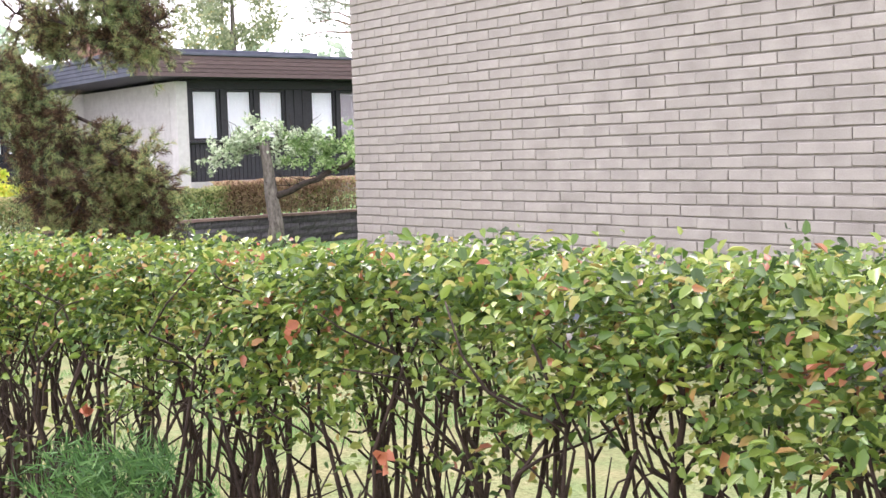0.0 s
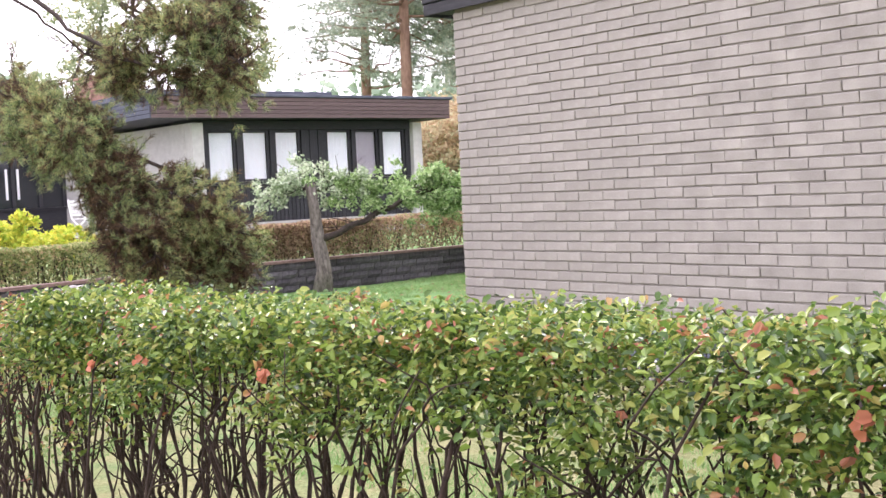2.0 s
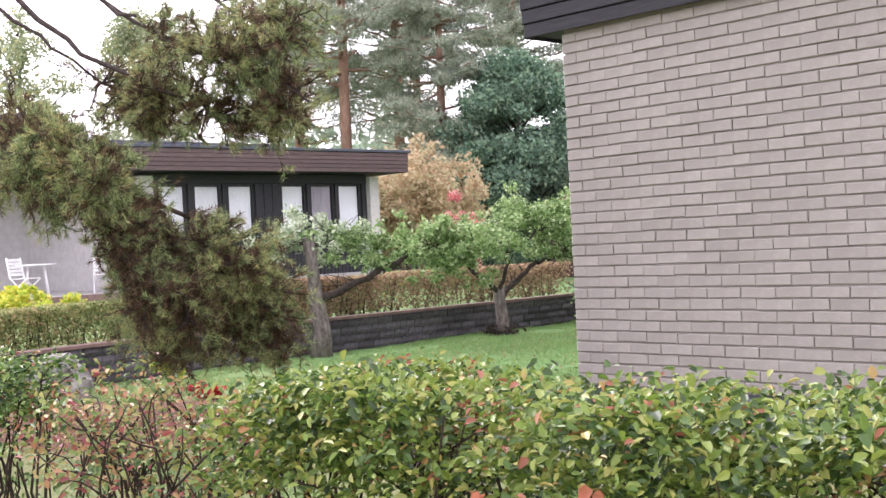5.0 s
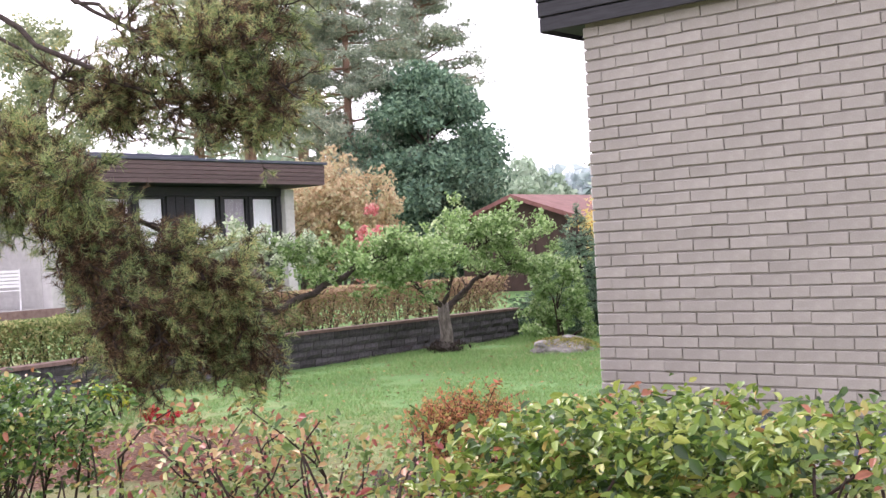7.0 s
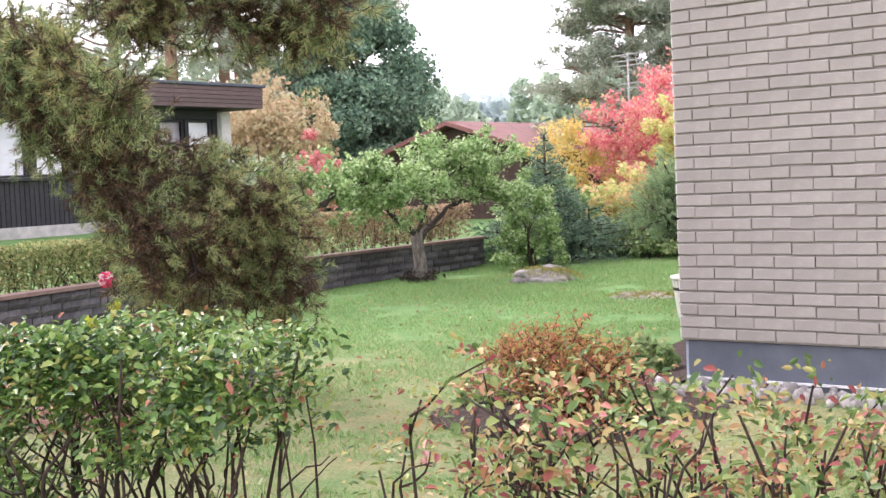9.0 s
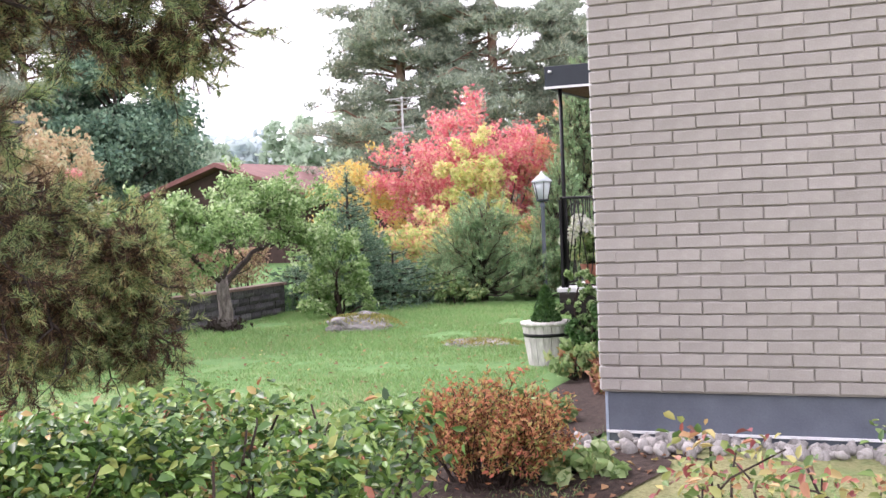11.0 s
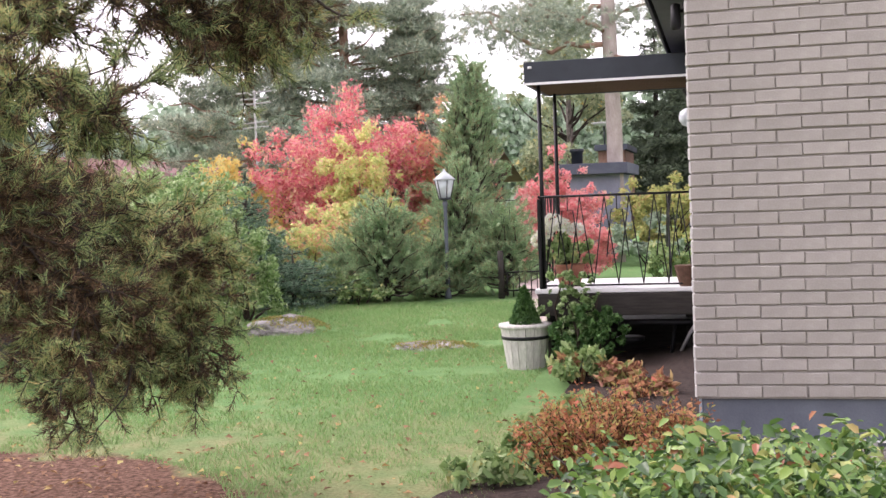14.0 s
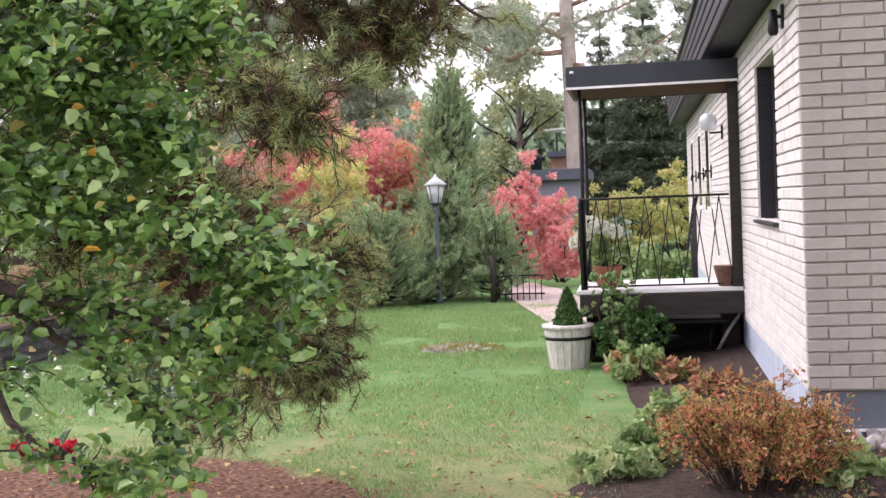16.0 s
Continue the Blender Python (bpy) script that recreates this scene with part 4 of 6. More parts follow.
# window bays: (centre y, curtain)
bays = [(8.42, "curtain"), (9.42, "curtain"), (10.4, "curtain"), (12.05, "curtain"), (13.0, "curtain_mauve"), (13.94, "curtain")]
for yc, cm in bays:
    wdw = box("window", (NX - 0.2, yc - 0.42, 1.93), (NX - 0.16, yc + 0.42, 3.26), M[cm], nb, "window with a drawn curtain", 0)
    for lo, hi in (((NX - 0.158, yc - 0.42, 1.93), (NX - 0.08, yc - 0.345, 3.26)), ((NX - 0.158, yc + 0.345, 1.93), (NX - 0.08, yc + 0.42, 3.26)),
                   ((NX - 0.158, yc - 0.345, 3.2), (NX - 0.08, yc + 0.345, 3.26)), ((NX - 0.158, yc - 0.345, 1.93), (NX - 0.08, yc + 0.345, 1.99))):
        box("frame", lo, hi, M["dark_board"], wdw, "dark frame", 0.003)
    p = box("pane", (NX - 0.125, yc - 0.345, 1.99), (NX - 0.12, yc + 0.345, 3.2), M["glass"], wdw, bevel=0)
    p.visible_shadow = False
edges = [NY0 + 0.32] + sum([[yc - 0.42, yc + 0.42] for yc, _ in bays], []) + [NY1 - 0.32]
for k in range(0, len(edges), 2):
    y0, y1 = edges[k] + 0.003, edges[k + 1] - 0.003
    if y1 - y0 > 0.02:
        nbd = max(1, round((y1 - y0) / 0.13))
        for q in range(nbd):
            a0 = y0 + (y1 - y0) * q / nbd
            box("mullion_board", (NX - 0.2, a0, 1.93), (NX - 0.02 - 0.02 * (q % 2), a0 + (y1 - y0) / nbd - 0.006, 3.265), M["dark_board"], nb, bevel=0.003)
# roof with a boarded fascia
F0, F1, FX = NY0 - 1.4, NY1 + 0.5, NX + 0.8
for k in range(5):
    z = 3.52 + k * 0.105
    box("fascia_board", (FX, F0, z), (FX + 0.03 + 0.006 * k, F1, z + 0.097), M["brown_board"], nb, bevel=0.004)
    box("fascia_board", (NX - 10, F0 - 0.03 - 0.006 * k, z), (FX - 0.002, F0 - 0.002, z + 0.097), M["roof_felt"], nb, bevel=0.004)
    box("fascia_board", (NX - 10, F1 + 0.002, z), (FX - 0.002, F1 + 0.03, z + 0.097), M["brown_board"], nb, bevel=0.004)
box("roof", (NX - 10, F0, 3.53), (FX - 0.002, F1, 4.02), M["dark_board"], nb, "dark flat roof", 0)
box("roof_edge", (NX - 10, F0 - 0.08, 4.05), (FX + 0.1, F1 + 0.08, 4.12), M["roof_felt"], nb, "black roof edge", 0.01)
box("upper_roof", (NX - 9, F0 + 0.6, 4.12), (FX - 1.2, F1 - 3.2, 4.33), M["roof_felt"], nb, "raised black roof edge", 0.01)
box("roof", (NX - 11, -6.5, 3.53), (NX - 5.2, F0 - 0.1, 4.1), M["roof_felt"], nb, "black roof of the wing", 0.01)
ch = box("chimney", (NX - 6.2, 7.2, 4.0), (NX - 5.2, 8.6, 5.1), M["chimney_brick"], nb, "red brick chimney", 0.01)
box("chimney_cap", (NX - 6.26, 7.14, 5.1), (NX - 5.14, 8.66, 5.18), M["chimney_brick"], ch, "", 0.01)
# terrace wing: glazed dark opening
for y0 in (3.6, 0.4, -2.8):
    box("dark_panel", (NX - 6.02, y0 - 0.1, 0.62), (NX - 5.97, y0 + 3.0, 1.5), M["dark_board"], nb, "dark boarded panel below the window", 0)
    wdw = box("window", (NX - 6.02, y0, 1.504), (NX - 5.98, y0 + 3.0, 3.3), M["dark_glass"], nb, "wide dark terrace window", 0)
    for a0 in (0.0, 0.72, 1.45, 2.2, 2.9):
        box("frame", (NX - 5.978, y0 + a0, 1.504), (NX - 5.9, y0 + a0 + 0.1, 3.3), M["dark_board"], wdw, "dark frame", 0.003)
    for a0 in (1.3, 1.62):
        box("curtain_edge", (NX - 5.976, y0 + a0, 1.75), (NX - 5.966, y0 + a0 + 0.07, 2.6), M["curtain"], wdw, "white curtain edge", 0)
    box("sill", (NX - 5.966, y0, 1.44), (NX - 5.86, y0 + 3.0, 1.5), M["dark_board"], wdw, "dark sill", 0.003)


def garden_chair(at, turn):
    c = thing("garden_chair", "white slatted garden chair on the terrace", "chair", "terrace chairs", at=at)
    c.rotation_euler = (0, 0, radians(turn))
    for sx in (-0.25, 0.25):
        tube("leg", [(sx, -0.25, 0), (sx, 0.2, 0.45), (sx, 0.28, 0.9)], 0.02, M["white_paint"], c)
        tube("leg", [(sx, 0.3, 0), (sx, -0.22, 0.42)], 0.02, M["white_paint"], c)
    for k in range(5):
        box("seat_slat", (-0.25, -0.22 + k * 0.09, 0.42), (0.25, -0.15 + k * 0.09, 0.44), M["white_paint"], c)
        box("back_slat", (-0.25, 0.2 + k * 0.014, 0.5 + k * 0.08), (0.25, 0.22 + k * 0.014, 0.56 + k * 0.08), M["white_paint"], c)
    return c


tz = 0.76
garden_chair((-19.7, 6.75, tz), 60)
garden_chair((-19.9, 4.9, tz), 120)
tb = thing("garden_table", "white round garden table on the terrace", "table", at=(-20.6, 5.5, tz))
lathe("tabletop", [(0.45, 0.7), (0.46, 0.71), (0.46, 0.73), (0.45, 0.74)], M["white_paint"], tb)
for k in range(4):
    a = k * 1.57 + 0.4
    tube("leg", [(0.35 * math.cos(a), 0.35 * math.sin(a), 0), (0.25 * math.cos(a), 0.25 * math.sin(a), 0.7)], 0.02, M["white_paint"], tb)
ter = box("terrace", (-25.2, 2.0, 0.3), (-18.6, 7.44, tz), M["concrete"], None, bevel=0.01)
tagged(ter, "paved terrace with a reddish edge beside the white house", "terrace", kind="structure")

edge = box("edge_board", (-18.596, 2.0, 0.44), (-18.55, 7.44, tz + 0.012), M["cap"], ter, "reddish-brown edge of the terrace", 0.004)

# ---- the far garage with a low gable, and other roofs ----
gar = thing("garage", "brown wooden garage with a low red-brown gable roof", "garage", at=(-18.9, 24.6, 0))
gw = 2.5
v = [(-gw, 0, 0), (gw, 0, 0), (gw, 0, 2.35), (0, 0, 3.15), (-gw, 0, 2.35)]
v += [(x, 7, z) for x, _, z in v]
link("wall", v, [(0, 1, 2, 3, 4), (9, 8, 7, 6, 5), (0, 5, 6, 1), (1, 6, 7, 2), (4, 9, 5, 0)], M["brown_wall"], gar, "brown boarded gable wall")
for s in (-1, 1):
    v = [(0, -0.5, 3.2), (s * (gw + 0.7), -0.5, 2.17), (s * (gw + 0.7), 7.4, 2.17), (0, 7.4, 3.2)]
    v += [(x, y, z + 0.14) for x, y, z in v]
    f = [(0, 1, 2, 3), (7, 6, 5, 4), (0, 4, 5, 1), (1, 5, 6, 2), (2, 6, 7, 3), (3, 7, 4, 0)]
    link("roof", v, f if s > 0 else [q[::-1] for q in f], M["red_roof"], gar, "red-brown roof slope")
for k in range(10):
    box("gable_board", (-2.4 + k * 0.5, -0.03, 0.1), (-1.93 + k * 0.5, -0.006, 2.3), M["brown_wall"], gar, bevel=0.004)
gar2 = thing("far_house", "long low house with a red-brown roof behind the trees", "house", at=(-13.2, 27.5, 0))
v = [(-3.5, 0, 0), (6, 0, 0), (6, 0, 2.3), (-3.5, 0, 2.3)]
v += [(x, 6, z) for x, _, z in v]
link("wall", v, [(0, 1, 2, 3), (7, 6, 5, 4), (0, 3, 7, 4), (1, 5, 6, 2)], M["brown_wall"], gar2)
v = [(-4.2, -0.7, 2.2), (6.6, -0.7, 2.2), (6.6, 3, 3.1), (-4.2, 3, 3.1), (6.6, 6.7, 2.2), (-4.2, 6.7, 2.2)]
link("roof", v, [(0, 1, 2, 3), (3, 2, 4, 5)], M["red_roof"], gar2, "red-brown roof")
box("skylight", (-2.5, 1.3, 2.95), (-0.6, 2.4, 3.16), M["white_paint"], gar2, "pale roof cowl", 0.02)

far_h = thing("far_house", "blue-grey flat-roofed house seen between the trees", "house", at=(-3.9, 25.5, 0))
box("wall", (0.0, 0, 0), (1.35, 4, 2.2), M["mauve_wall"], far_h, "", 0.01)
box("roof", (-0.25, -0.3, 2.2), (1.6, 4.3, 2.5), M["roof_felt"], far_h, "dark flat roof", 0.01)
lathe("chimney", [(0.16, 2.4), (0.16, 2.85), (0.2, 2.86), (0.2, 2.95)], M["steel"], far_h, "", 12, (0.1, 1.0, 0))
fh2 = thing("far_house", "brick house front far behind the scarlet shrub", "house", at=(-1.4, 33.0, 0))
box("wall", (-2.45, 0, 0), (-1.55, 4, 3.1), M["chimney_brick"], fh2, "", 0.01)
box("roof", (-2.55, -0.3, 3.1), (-1.45, 4.3, 3.3), M["roof_felt"], fh2, "", 0.01)
box("window", (-2.2, -0.03, 1.2), (-1.8, 0.0, 2.2), M["dark_glass"], fh2, "", 0.0)
lathe("satellite_dish", [(0.02, 0), (0.3, 0.05), (0.42, 0.12), (0.4, 0.13)], M["white_paint"], fh2, "white dish", 18, (-2.2, -0.4, 3.9))
tube("mast", [(-2.2, -0.2, 3.1), (-2.2, -0.35, 3.9)], 0.03, M["steel"], fh2)

# television antenna over the maples
an = thing("television_antenna", "grey television antenna on a mast behind the trees", "antenna", at=(-13.1, 25.6, 0.43))
an.scale = (0.734, 0.734, 0.734)
tube("mast", [(0, 0, 0), (0, 0, 6.3)], 0.045, M["concrete"], an)
for z, wd in ((6.2, 0.75), (5.95, 0.6), (5.75, 0.7), (5.0, 0.5), (4.8, 0.55)):
    tube("rod", [(-wd, 0, z), (wd, 0, z + 0.05)], 0.03, M["concrete"], an)
tube("boom", [(0, -0.5, 6.1), (0, 0.5, 6.1)], 0.03, M["concrete"], an)


# ---- hedge of rose shrubs along the road ----
def hedge_axis(x):
    """The hedge follows the road, which swings slightly towards the house."""
    return -4.7 + 0.095 * max(0.0, x - 2.6)


def hedge_top(x, top):
    return top + 0.03 * max(0.0, x - 5.0)


def hedge_section(label, x0, x1, top, dense, leaf, count=0, step=0.22, bare=0.5, ragged=0.05, size=0.034, deep=0.34):
    h = thing("hedge", label, "hedge")
    x = x0 + 0.2
    ends_at = []
    while x < x1:
        for row in (-0.5, 0.45):
            bx, by = x + rng.normal() * 0.06, hedge_axis(x) + deep * row + rng.normal() * 0.06
            tz_ = hedge_top(x, top)
            if not dense and bx < 1.42:
                continue
            for k in range(4 if dense else 3):
                datas = []
                a = rng.random() * 6.283
                reach = rng.uniform(0.05, 0.28)
                tip = (bx + math.cos(a) * reach, by + math.sin(a) * reach * 0.7, tz_ - rng.uniform(0.04, 0.3))
                pts, rad = limb((bx + rng.normal() * 0.04, by + rng.normal() * 0.04, -0.02), tip, rng.uniform(0.007, 0.015) * (1 if dense else 0.8), 0.003, 0.1 if dense else 0.07, 7)
                datas.append(tube_data(pts, rad, 5))
                for j in range(4):
                    i = int(rng.integers(2, 7))
                    b = pts[i]
                    e = b + Vector((rng.normal() * 0.11, rng.normal() * 0.1, rng.uniform(0.06, 0.26)))
                    e.z = min(e.z, tz_ - 0.02)
                    p2, r2 = limb(b, e, 0.0045, 0.002, 0.12, 4)
                    datas.append(tube_data(p2, r2, 4))
                    ends_at += [p2[2], p2[4], p2[4]]
                ends_at += [pts[5], pts[6], pts[7]]
                link("stem", *join(datas), M["stem"], h, smooth=True)
        x += step
    n = count // 9
    px = rng.uniform(x0, x1, n)
    prof = np.array([hedge_top(v, top) + ragged * (noise.noise((v * 1.7, 0, 0)) + 0.8 * noise.noise((v * 7, 3, 0))) for v in px]) - 0.03
    u = rng.random(n)
    z = prof - (prof - 0.1) * u ** (1.75 if dense else 2.6)
    ax = np.array([hedge_axis(v) for v in px])
    off = rng.uniform(-1, 1, n)
    off = np.where(rng.random(n) < 0.3, -1 + rng.random(n) * 0.35, off)
    round_ = np.sqrt(np.clip(1 - np.clip((z - prof + 0.25) / 0.25, 0, 1) ** 2 * 0.35, 0, 1))
    bulge = np.array([noise.noise((v * 2.3, w * 2.3, 5)) + 0.9 * noise.noise((v * 7, w * 7, 5)) for v, w in zip(px, z)])
    py = ax + off * deep * round_ - 0.085 * bulge
    gap = np.array([noise.noise((v * 3.4, w * 2.2, 9)) + 0.8 * noise.noise((v * 9, w * 7, 9)) for v, w in zip(px, z)])
    low = np.clip((prof - z - 0.15) / 0.4, 0, 1)
    keep = (gap + (0.42 if dense else 0.15)) > low * (bare + 0.6 * rng.random(n)) + 0.14 * (1 - low)
    ends = np.minimum(px - x0, x1 - px) / 0.18
    keep &= (prof - z) > np.clip(1 - ends, 0, 1) * 0.35
    shoots = np.stack([px, py, z], 1)[keep]
    if not dense:
        # leaves only at the ends of the crooked twigs, fewer towards the ground
        ends_at = np.array(ends_at)
        ends_at = ends_at[rng.random(len(ends_at)) < np.clip((ends_at[:, 2] - 0.55) / 0.4, 0.04, 0.95)]
        shoots = ends_at + rng.normal(size=ends_at.shape) * 0.02
    # every shoot carries a loose spray of leaves
    per = 9 if dense else 13
    pts = np.repeat(shoots, per, 0) + rng.normal(size=(len(shoots) * per, 3)) * np.array([0.036, 0.036, 0.02])
    up = np.repeat(unit(rng.normal(size=shoots.shape) * 0.5 + np.array([0, -0.3, 1.0])), per, 0)
    leaves("foliage", pts, size, leaf, h, normal=up, flat=0.66, width=0.52)
    return h


hedge_section("dense green rose hedge with a few red leaves", 2.62, 10.2, 1.16, True, M["hedge_leaf"], count=165000, bare=0.95, size=0.026)
hedge_section("thin autumn-coloured stretch of the rose hedge", 1.02, 2.6, 1.13, False, M["sparse_leaf"], count=900, bare=0.5, ragged=0.13, step=0.17, size=0.025)
hedge_section("leafy end of the green rose hedge", -0.3, 0.98, 1.13, True, M["hedge_leaf_deep"], count=36000, bare=0.6, size=0.028)
# a few dried orange leaves caught in the hedge
for at in ((5.73, -4.82, 0.74), (6.6, -4.66, 1.03), (4.09, -4.92, 0.98), (4.79, -4.86, 0.99), (3.84, -4.98, 0.95), (6.95, -4.66, 0.8)):
    d = thing("dried_leaf", "dried orange leaf caught in the hedge", "leaf", "dried leaves in the hedge", at=at)
    leaves("blade", rng.normal(size=(4, 3)) * 0.008, 0.032, M["dry_red_leaf"], d, normal=np.tile([0, -1, 0.3], (4, 1)), flat=0.6, width=0.8, kind="")
# a green fern-like weed in front of the hedge
wd = thing("low_fir_seedling", "dark green feathery seedling at the foot of the hedge", "plant", at=(6.2, -4.95, 0.0))
k = rng.random(420)
needles("sprays", np.stack([rng.normal(size=420) * 0.13, rng.normal(size=420) * 0.08, 0.2 + k * 0.55], 1), np.stack([rng.normal(size=420), rng.normal(size=420) - 0.6, 0.5 + rng.random(420)], 1), 0.06, 0.005, 12, M["thuja"], wd, "", 0.6, 0.06)
tube("stem", [(0, 0, 0), (0.02, 0, 0.7)], [0.012, 0.004], M["stem"], wd)


# ---- old pine whose boughs hang into the view ----
GREEN, BROWN = ([], []), ([], [])


def bough(parent, pts, r0, twig_count, spread, droop, start, browned):
    """A crooked limb, its side twigs, and the needle tufts along them: browned near the limb, green outside."""
    pts = [Vector(p) for p in pts]
    fine = []
    for i in range(len(pts) - 1):
        for k in range(4):
            fine.append(pts[i].lerp(pts[i + 1], k / 4) + Vector(rng.normal(size=3)) * 0.025)
    fine.append(pts[-1])
    n = len(fine)
    tube("limb", fine, [max(0.006, r0 * (1 - 0.85 * i / n)) for i in range(n)], M["bark_dark"], parent, sides=7, wobble=0.2)
    twigs = []
    for k in range(int(twig_count * 0.74)):
        f = start + (1 - start) * rng.random() ** 0.8
        i = min(n - 1, int(n * f))
        b = fine[i]
        ahead = (fine[min(i + 1, n - 1)] - fine[max(i - 1, 0)]).normalized()
        out = (Vector(rng.normal(size=3)) * 0.75 + ahead * 0.7 + Vector((0, 0, -droop))).normalized()
        e = b + out * spread * rng.uniform(0.35, 1.0)
        p, r = limb(b, e, 0.009, 0.003, 0.16, 6)
        twigs.append(tube_data(p, r, 4))
        for j in range(11):
            at = 1 + j % 6 if j < 10 else 6
            s = p[at]
            o2 = (out * 0.9 + Vector(rng.normal(size=3)) * 0.6 + Vector((0, 0, 0.25))).normalized()
            q = s + o2 * rng.uniform(0.08, 0.17)
            twigs.append(tube_data([s, q], [0.004, 0.002], 3))
            store = BROWN if rng.random() < browned * (1.4 - 0.2 * at) else GREEN
            for w in (0.45, 0.75, 1.0):
                store[0].append(s.lerp(q, w))
                store[1].append(o2)
    link("twigwork", *join(twigs), M["bark_dark"], parent, smooth=True, kind="stuff")


pine = thing("pine", "old pine with drooping boughs and some browned needles", "tree")
TX, TY = -7.7, -2.7
tube("trunk", [(TX, TY, -0.1), (TX + 0.05, TY, 1.6), (TX - 0.05, TY + 0.05, 3.6), (TX + 0.1, TY, 6.0), (TX, TY + 0.1, 8.5)], [0.24, 0.2, 0.17, 0.12, 0.04], M["bark_red"], pine, "scaly reddish trunk", 14, 0.1)
for pts, r0, tw, spread, droop, start, browned in (
    # the low limb and its side boughs
    ([(TX, TY, 3.3), (-5.3, -1.8, 2.85), (-4.6, -1.5, 2.55), (-4.1, -1.5, 2.1), (-3.5, -1.5, 1.83), (-3.2, -1.5, 1.4), (-2.98, -1.45, 1.0)], 0.075, 125, 0.5, 0.25, 0.42, 1.15),
    ([(-4.1, -1.5, 2.1), (-3.7, -1.15, 1.75), (-3.35, -0.95, 1.4), (-3.18, -0.85, 1.05), (-3.25, -0.8, 0.78)], 0.032, 85, 0.5, 0.3, 0.15, 0.95),
    ([(-4.4, -1.5, 2.42), (-3.95, -1.85, 2.1), (-3.45, -1.9, 1.8), (-3.15, -1.85, 1.45), (-3, -1.8, 1.15)], 0.03, 88, 0.46, 0.2, 0.15, 1.15),
    ([(-3.7, -1.5, 1.93), (-3.3, -1.2, 1.6), (-3, -1.0, 1.45), (-2.82, -0.9, 1.3)], 0.025, 75, 0.42, 0.1, 0.1, 0.55),
    ([(-3.5, -1.5, 1.8), (-3.5, -1.4, 1.3), (-3.4, -1.35, 0.95), (-3.3, -1.3, 0.75)], 0.022, 64, 0.42, 0.3, 0.1, 1.0),
    ([(-4.6, -1.5, 2.55), (-4.65, -1.3, 2.15), (-4.4, -1.2, 1.8), (-4.2, -1.15, 1.55)], 0.028, 70, 0.42, 0.2, 0.1, 0.8),
    ([(-6, -2.05, 2.98), (-6, -1.7, 2.6), (-5.8, -1.5, 2.15)], 0.028, 55, 0.5, 0.2, 0.1, 0.7),
    ([(-5.3, -1.8, 2.85), (-5, -2.0, 2.6), (-4.5, -2.1, 2.45), (-4, -2.1, 2.35)], 0.028, 60, 0.4, 0.0, 0.15, 1.0),
    ([(-5, -1.75, 2.72), (-4.5, -1.7, 2.6), (-4, -1.65, 2.45), (-3.8, -1.6, 2.25)], 0.026, 65, 0.34, 0.0, 0.1, 1.1),
    ([(-5.3, -1.8, 2.85), (-4.5, -2.2, 2.75), (-3.9, -2.3, 2.45), (-3.5, -2.3, 2.1)], 0.03, 92, 0.46, 0.1, 0.2, 0.8),
    ([(-4.1, -1.5, 2.2), (-3.55, -0.95, 1.8), (-3.1, -0.75, 1.5), (-2.92, -0.65, 1.15), (-2.95, -0.6, 0.8)], 0.025, 105, 0.42, 0.2, 0.2, 0.9),
    ([(-5.3, -1.8, 2.85), (-4.2, -2.3, 2.75), (-3.3, -2.45, 2.45), (-2.85, -2.45, 2.25), (-2.5, -2.45, 2.08)], 0.03, 90, 0.34, 0.1, 0.3, 0.5),
    # boughs hanging from higher up
    ([(TX, TY, 5.4), (-5.0, -1.6, 4.3), (-3.4, -1.2, 3.4), (-2.5, -1.1, 2.95), (-1.95, -1.0, 2.78)], 0.028, 40, 0.42, 0.1, 0.62, 0.8),
    ([(TX, TY, 5.5), (-5.3, -2.2, 4.4), (-4.0, -1.9, 3.45), (-3.15, -1.55, 2.9), (-2.6, -1.2, 2.7), (-2.3, -0.9, 2.63)], 0.034, 85, 0.46, 0.05, 0.62, 0.8),
    ([(TX, TY, 5.8), (-5.0, -1.8, 4.6), (-3.8, -1.5, 3.7), (-2.95, -1.4, 3.25), (-2.35, -1.3, 3.05)], 0.03, 80, 0.5, 0.05, 0.62, 0.7),
    ([(TX, TY, 5.2), (-5.2, -2.3, 4.2), (-4.3, -2.0, 3.5), (-3.7, -1.7, 3.05), (-3.3, -1.5, 2.8)], 0.028, 84, 0.45, 0.15, 0.72, 0.7),
    ([(TX, TY, 6.2), (-5.0, -1.4, 4.9), (-3.7, -0.9, 4.0), (-2.8, -0.8, 3.5), (-2.2, -0.9, 3.25)], 0.03, 66, 0.55, 0.05, 0.6, 0.65),
):
    bough(pine, pts, r0, tw, spread, droop, start, browned)
needles("needles", np.array(GREEN[0]), np.array(GREEN[1]), 0.07, 0.0048, 14, M["needle"], pine, "dusty green needles", 0.62, 0.05)
needles("browned_needles", np.array(BROWN[0]), np.array(BROWN[1]), 0.066, 0.0048, 13, M["needle_brown"], pine, "browned needles near the limbs", 0.62, 0.05)


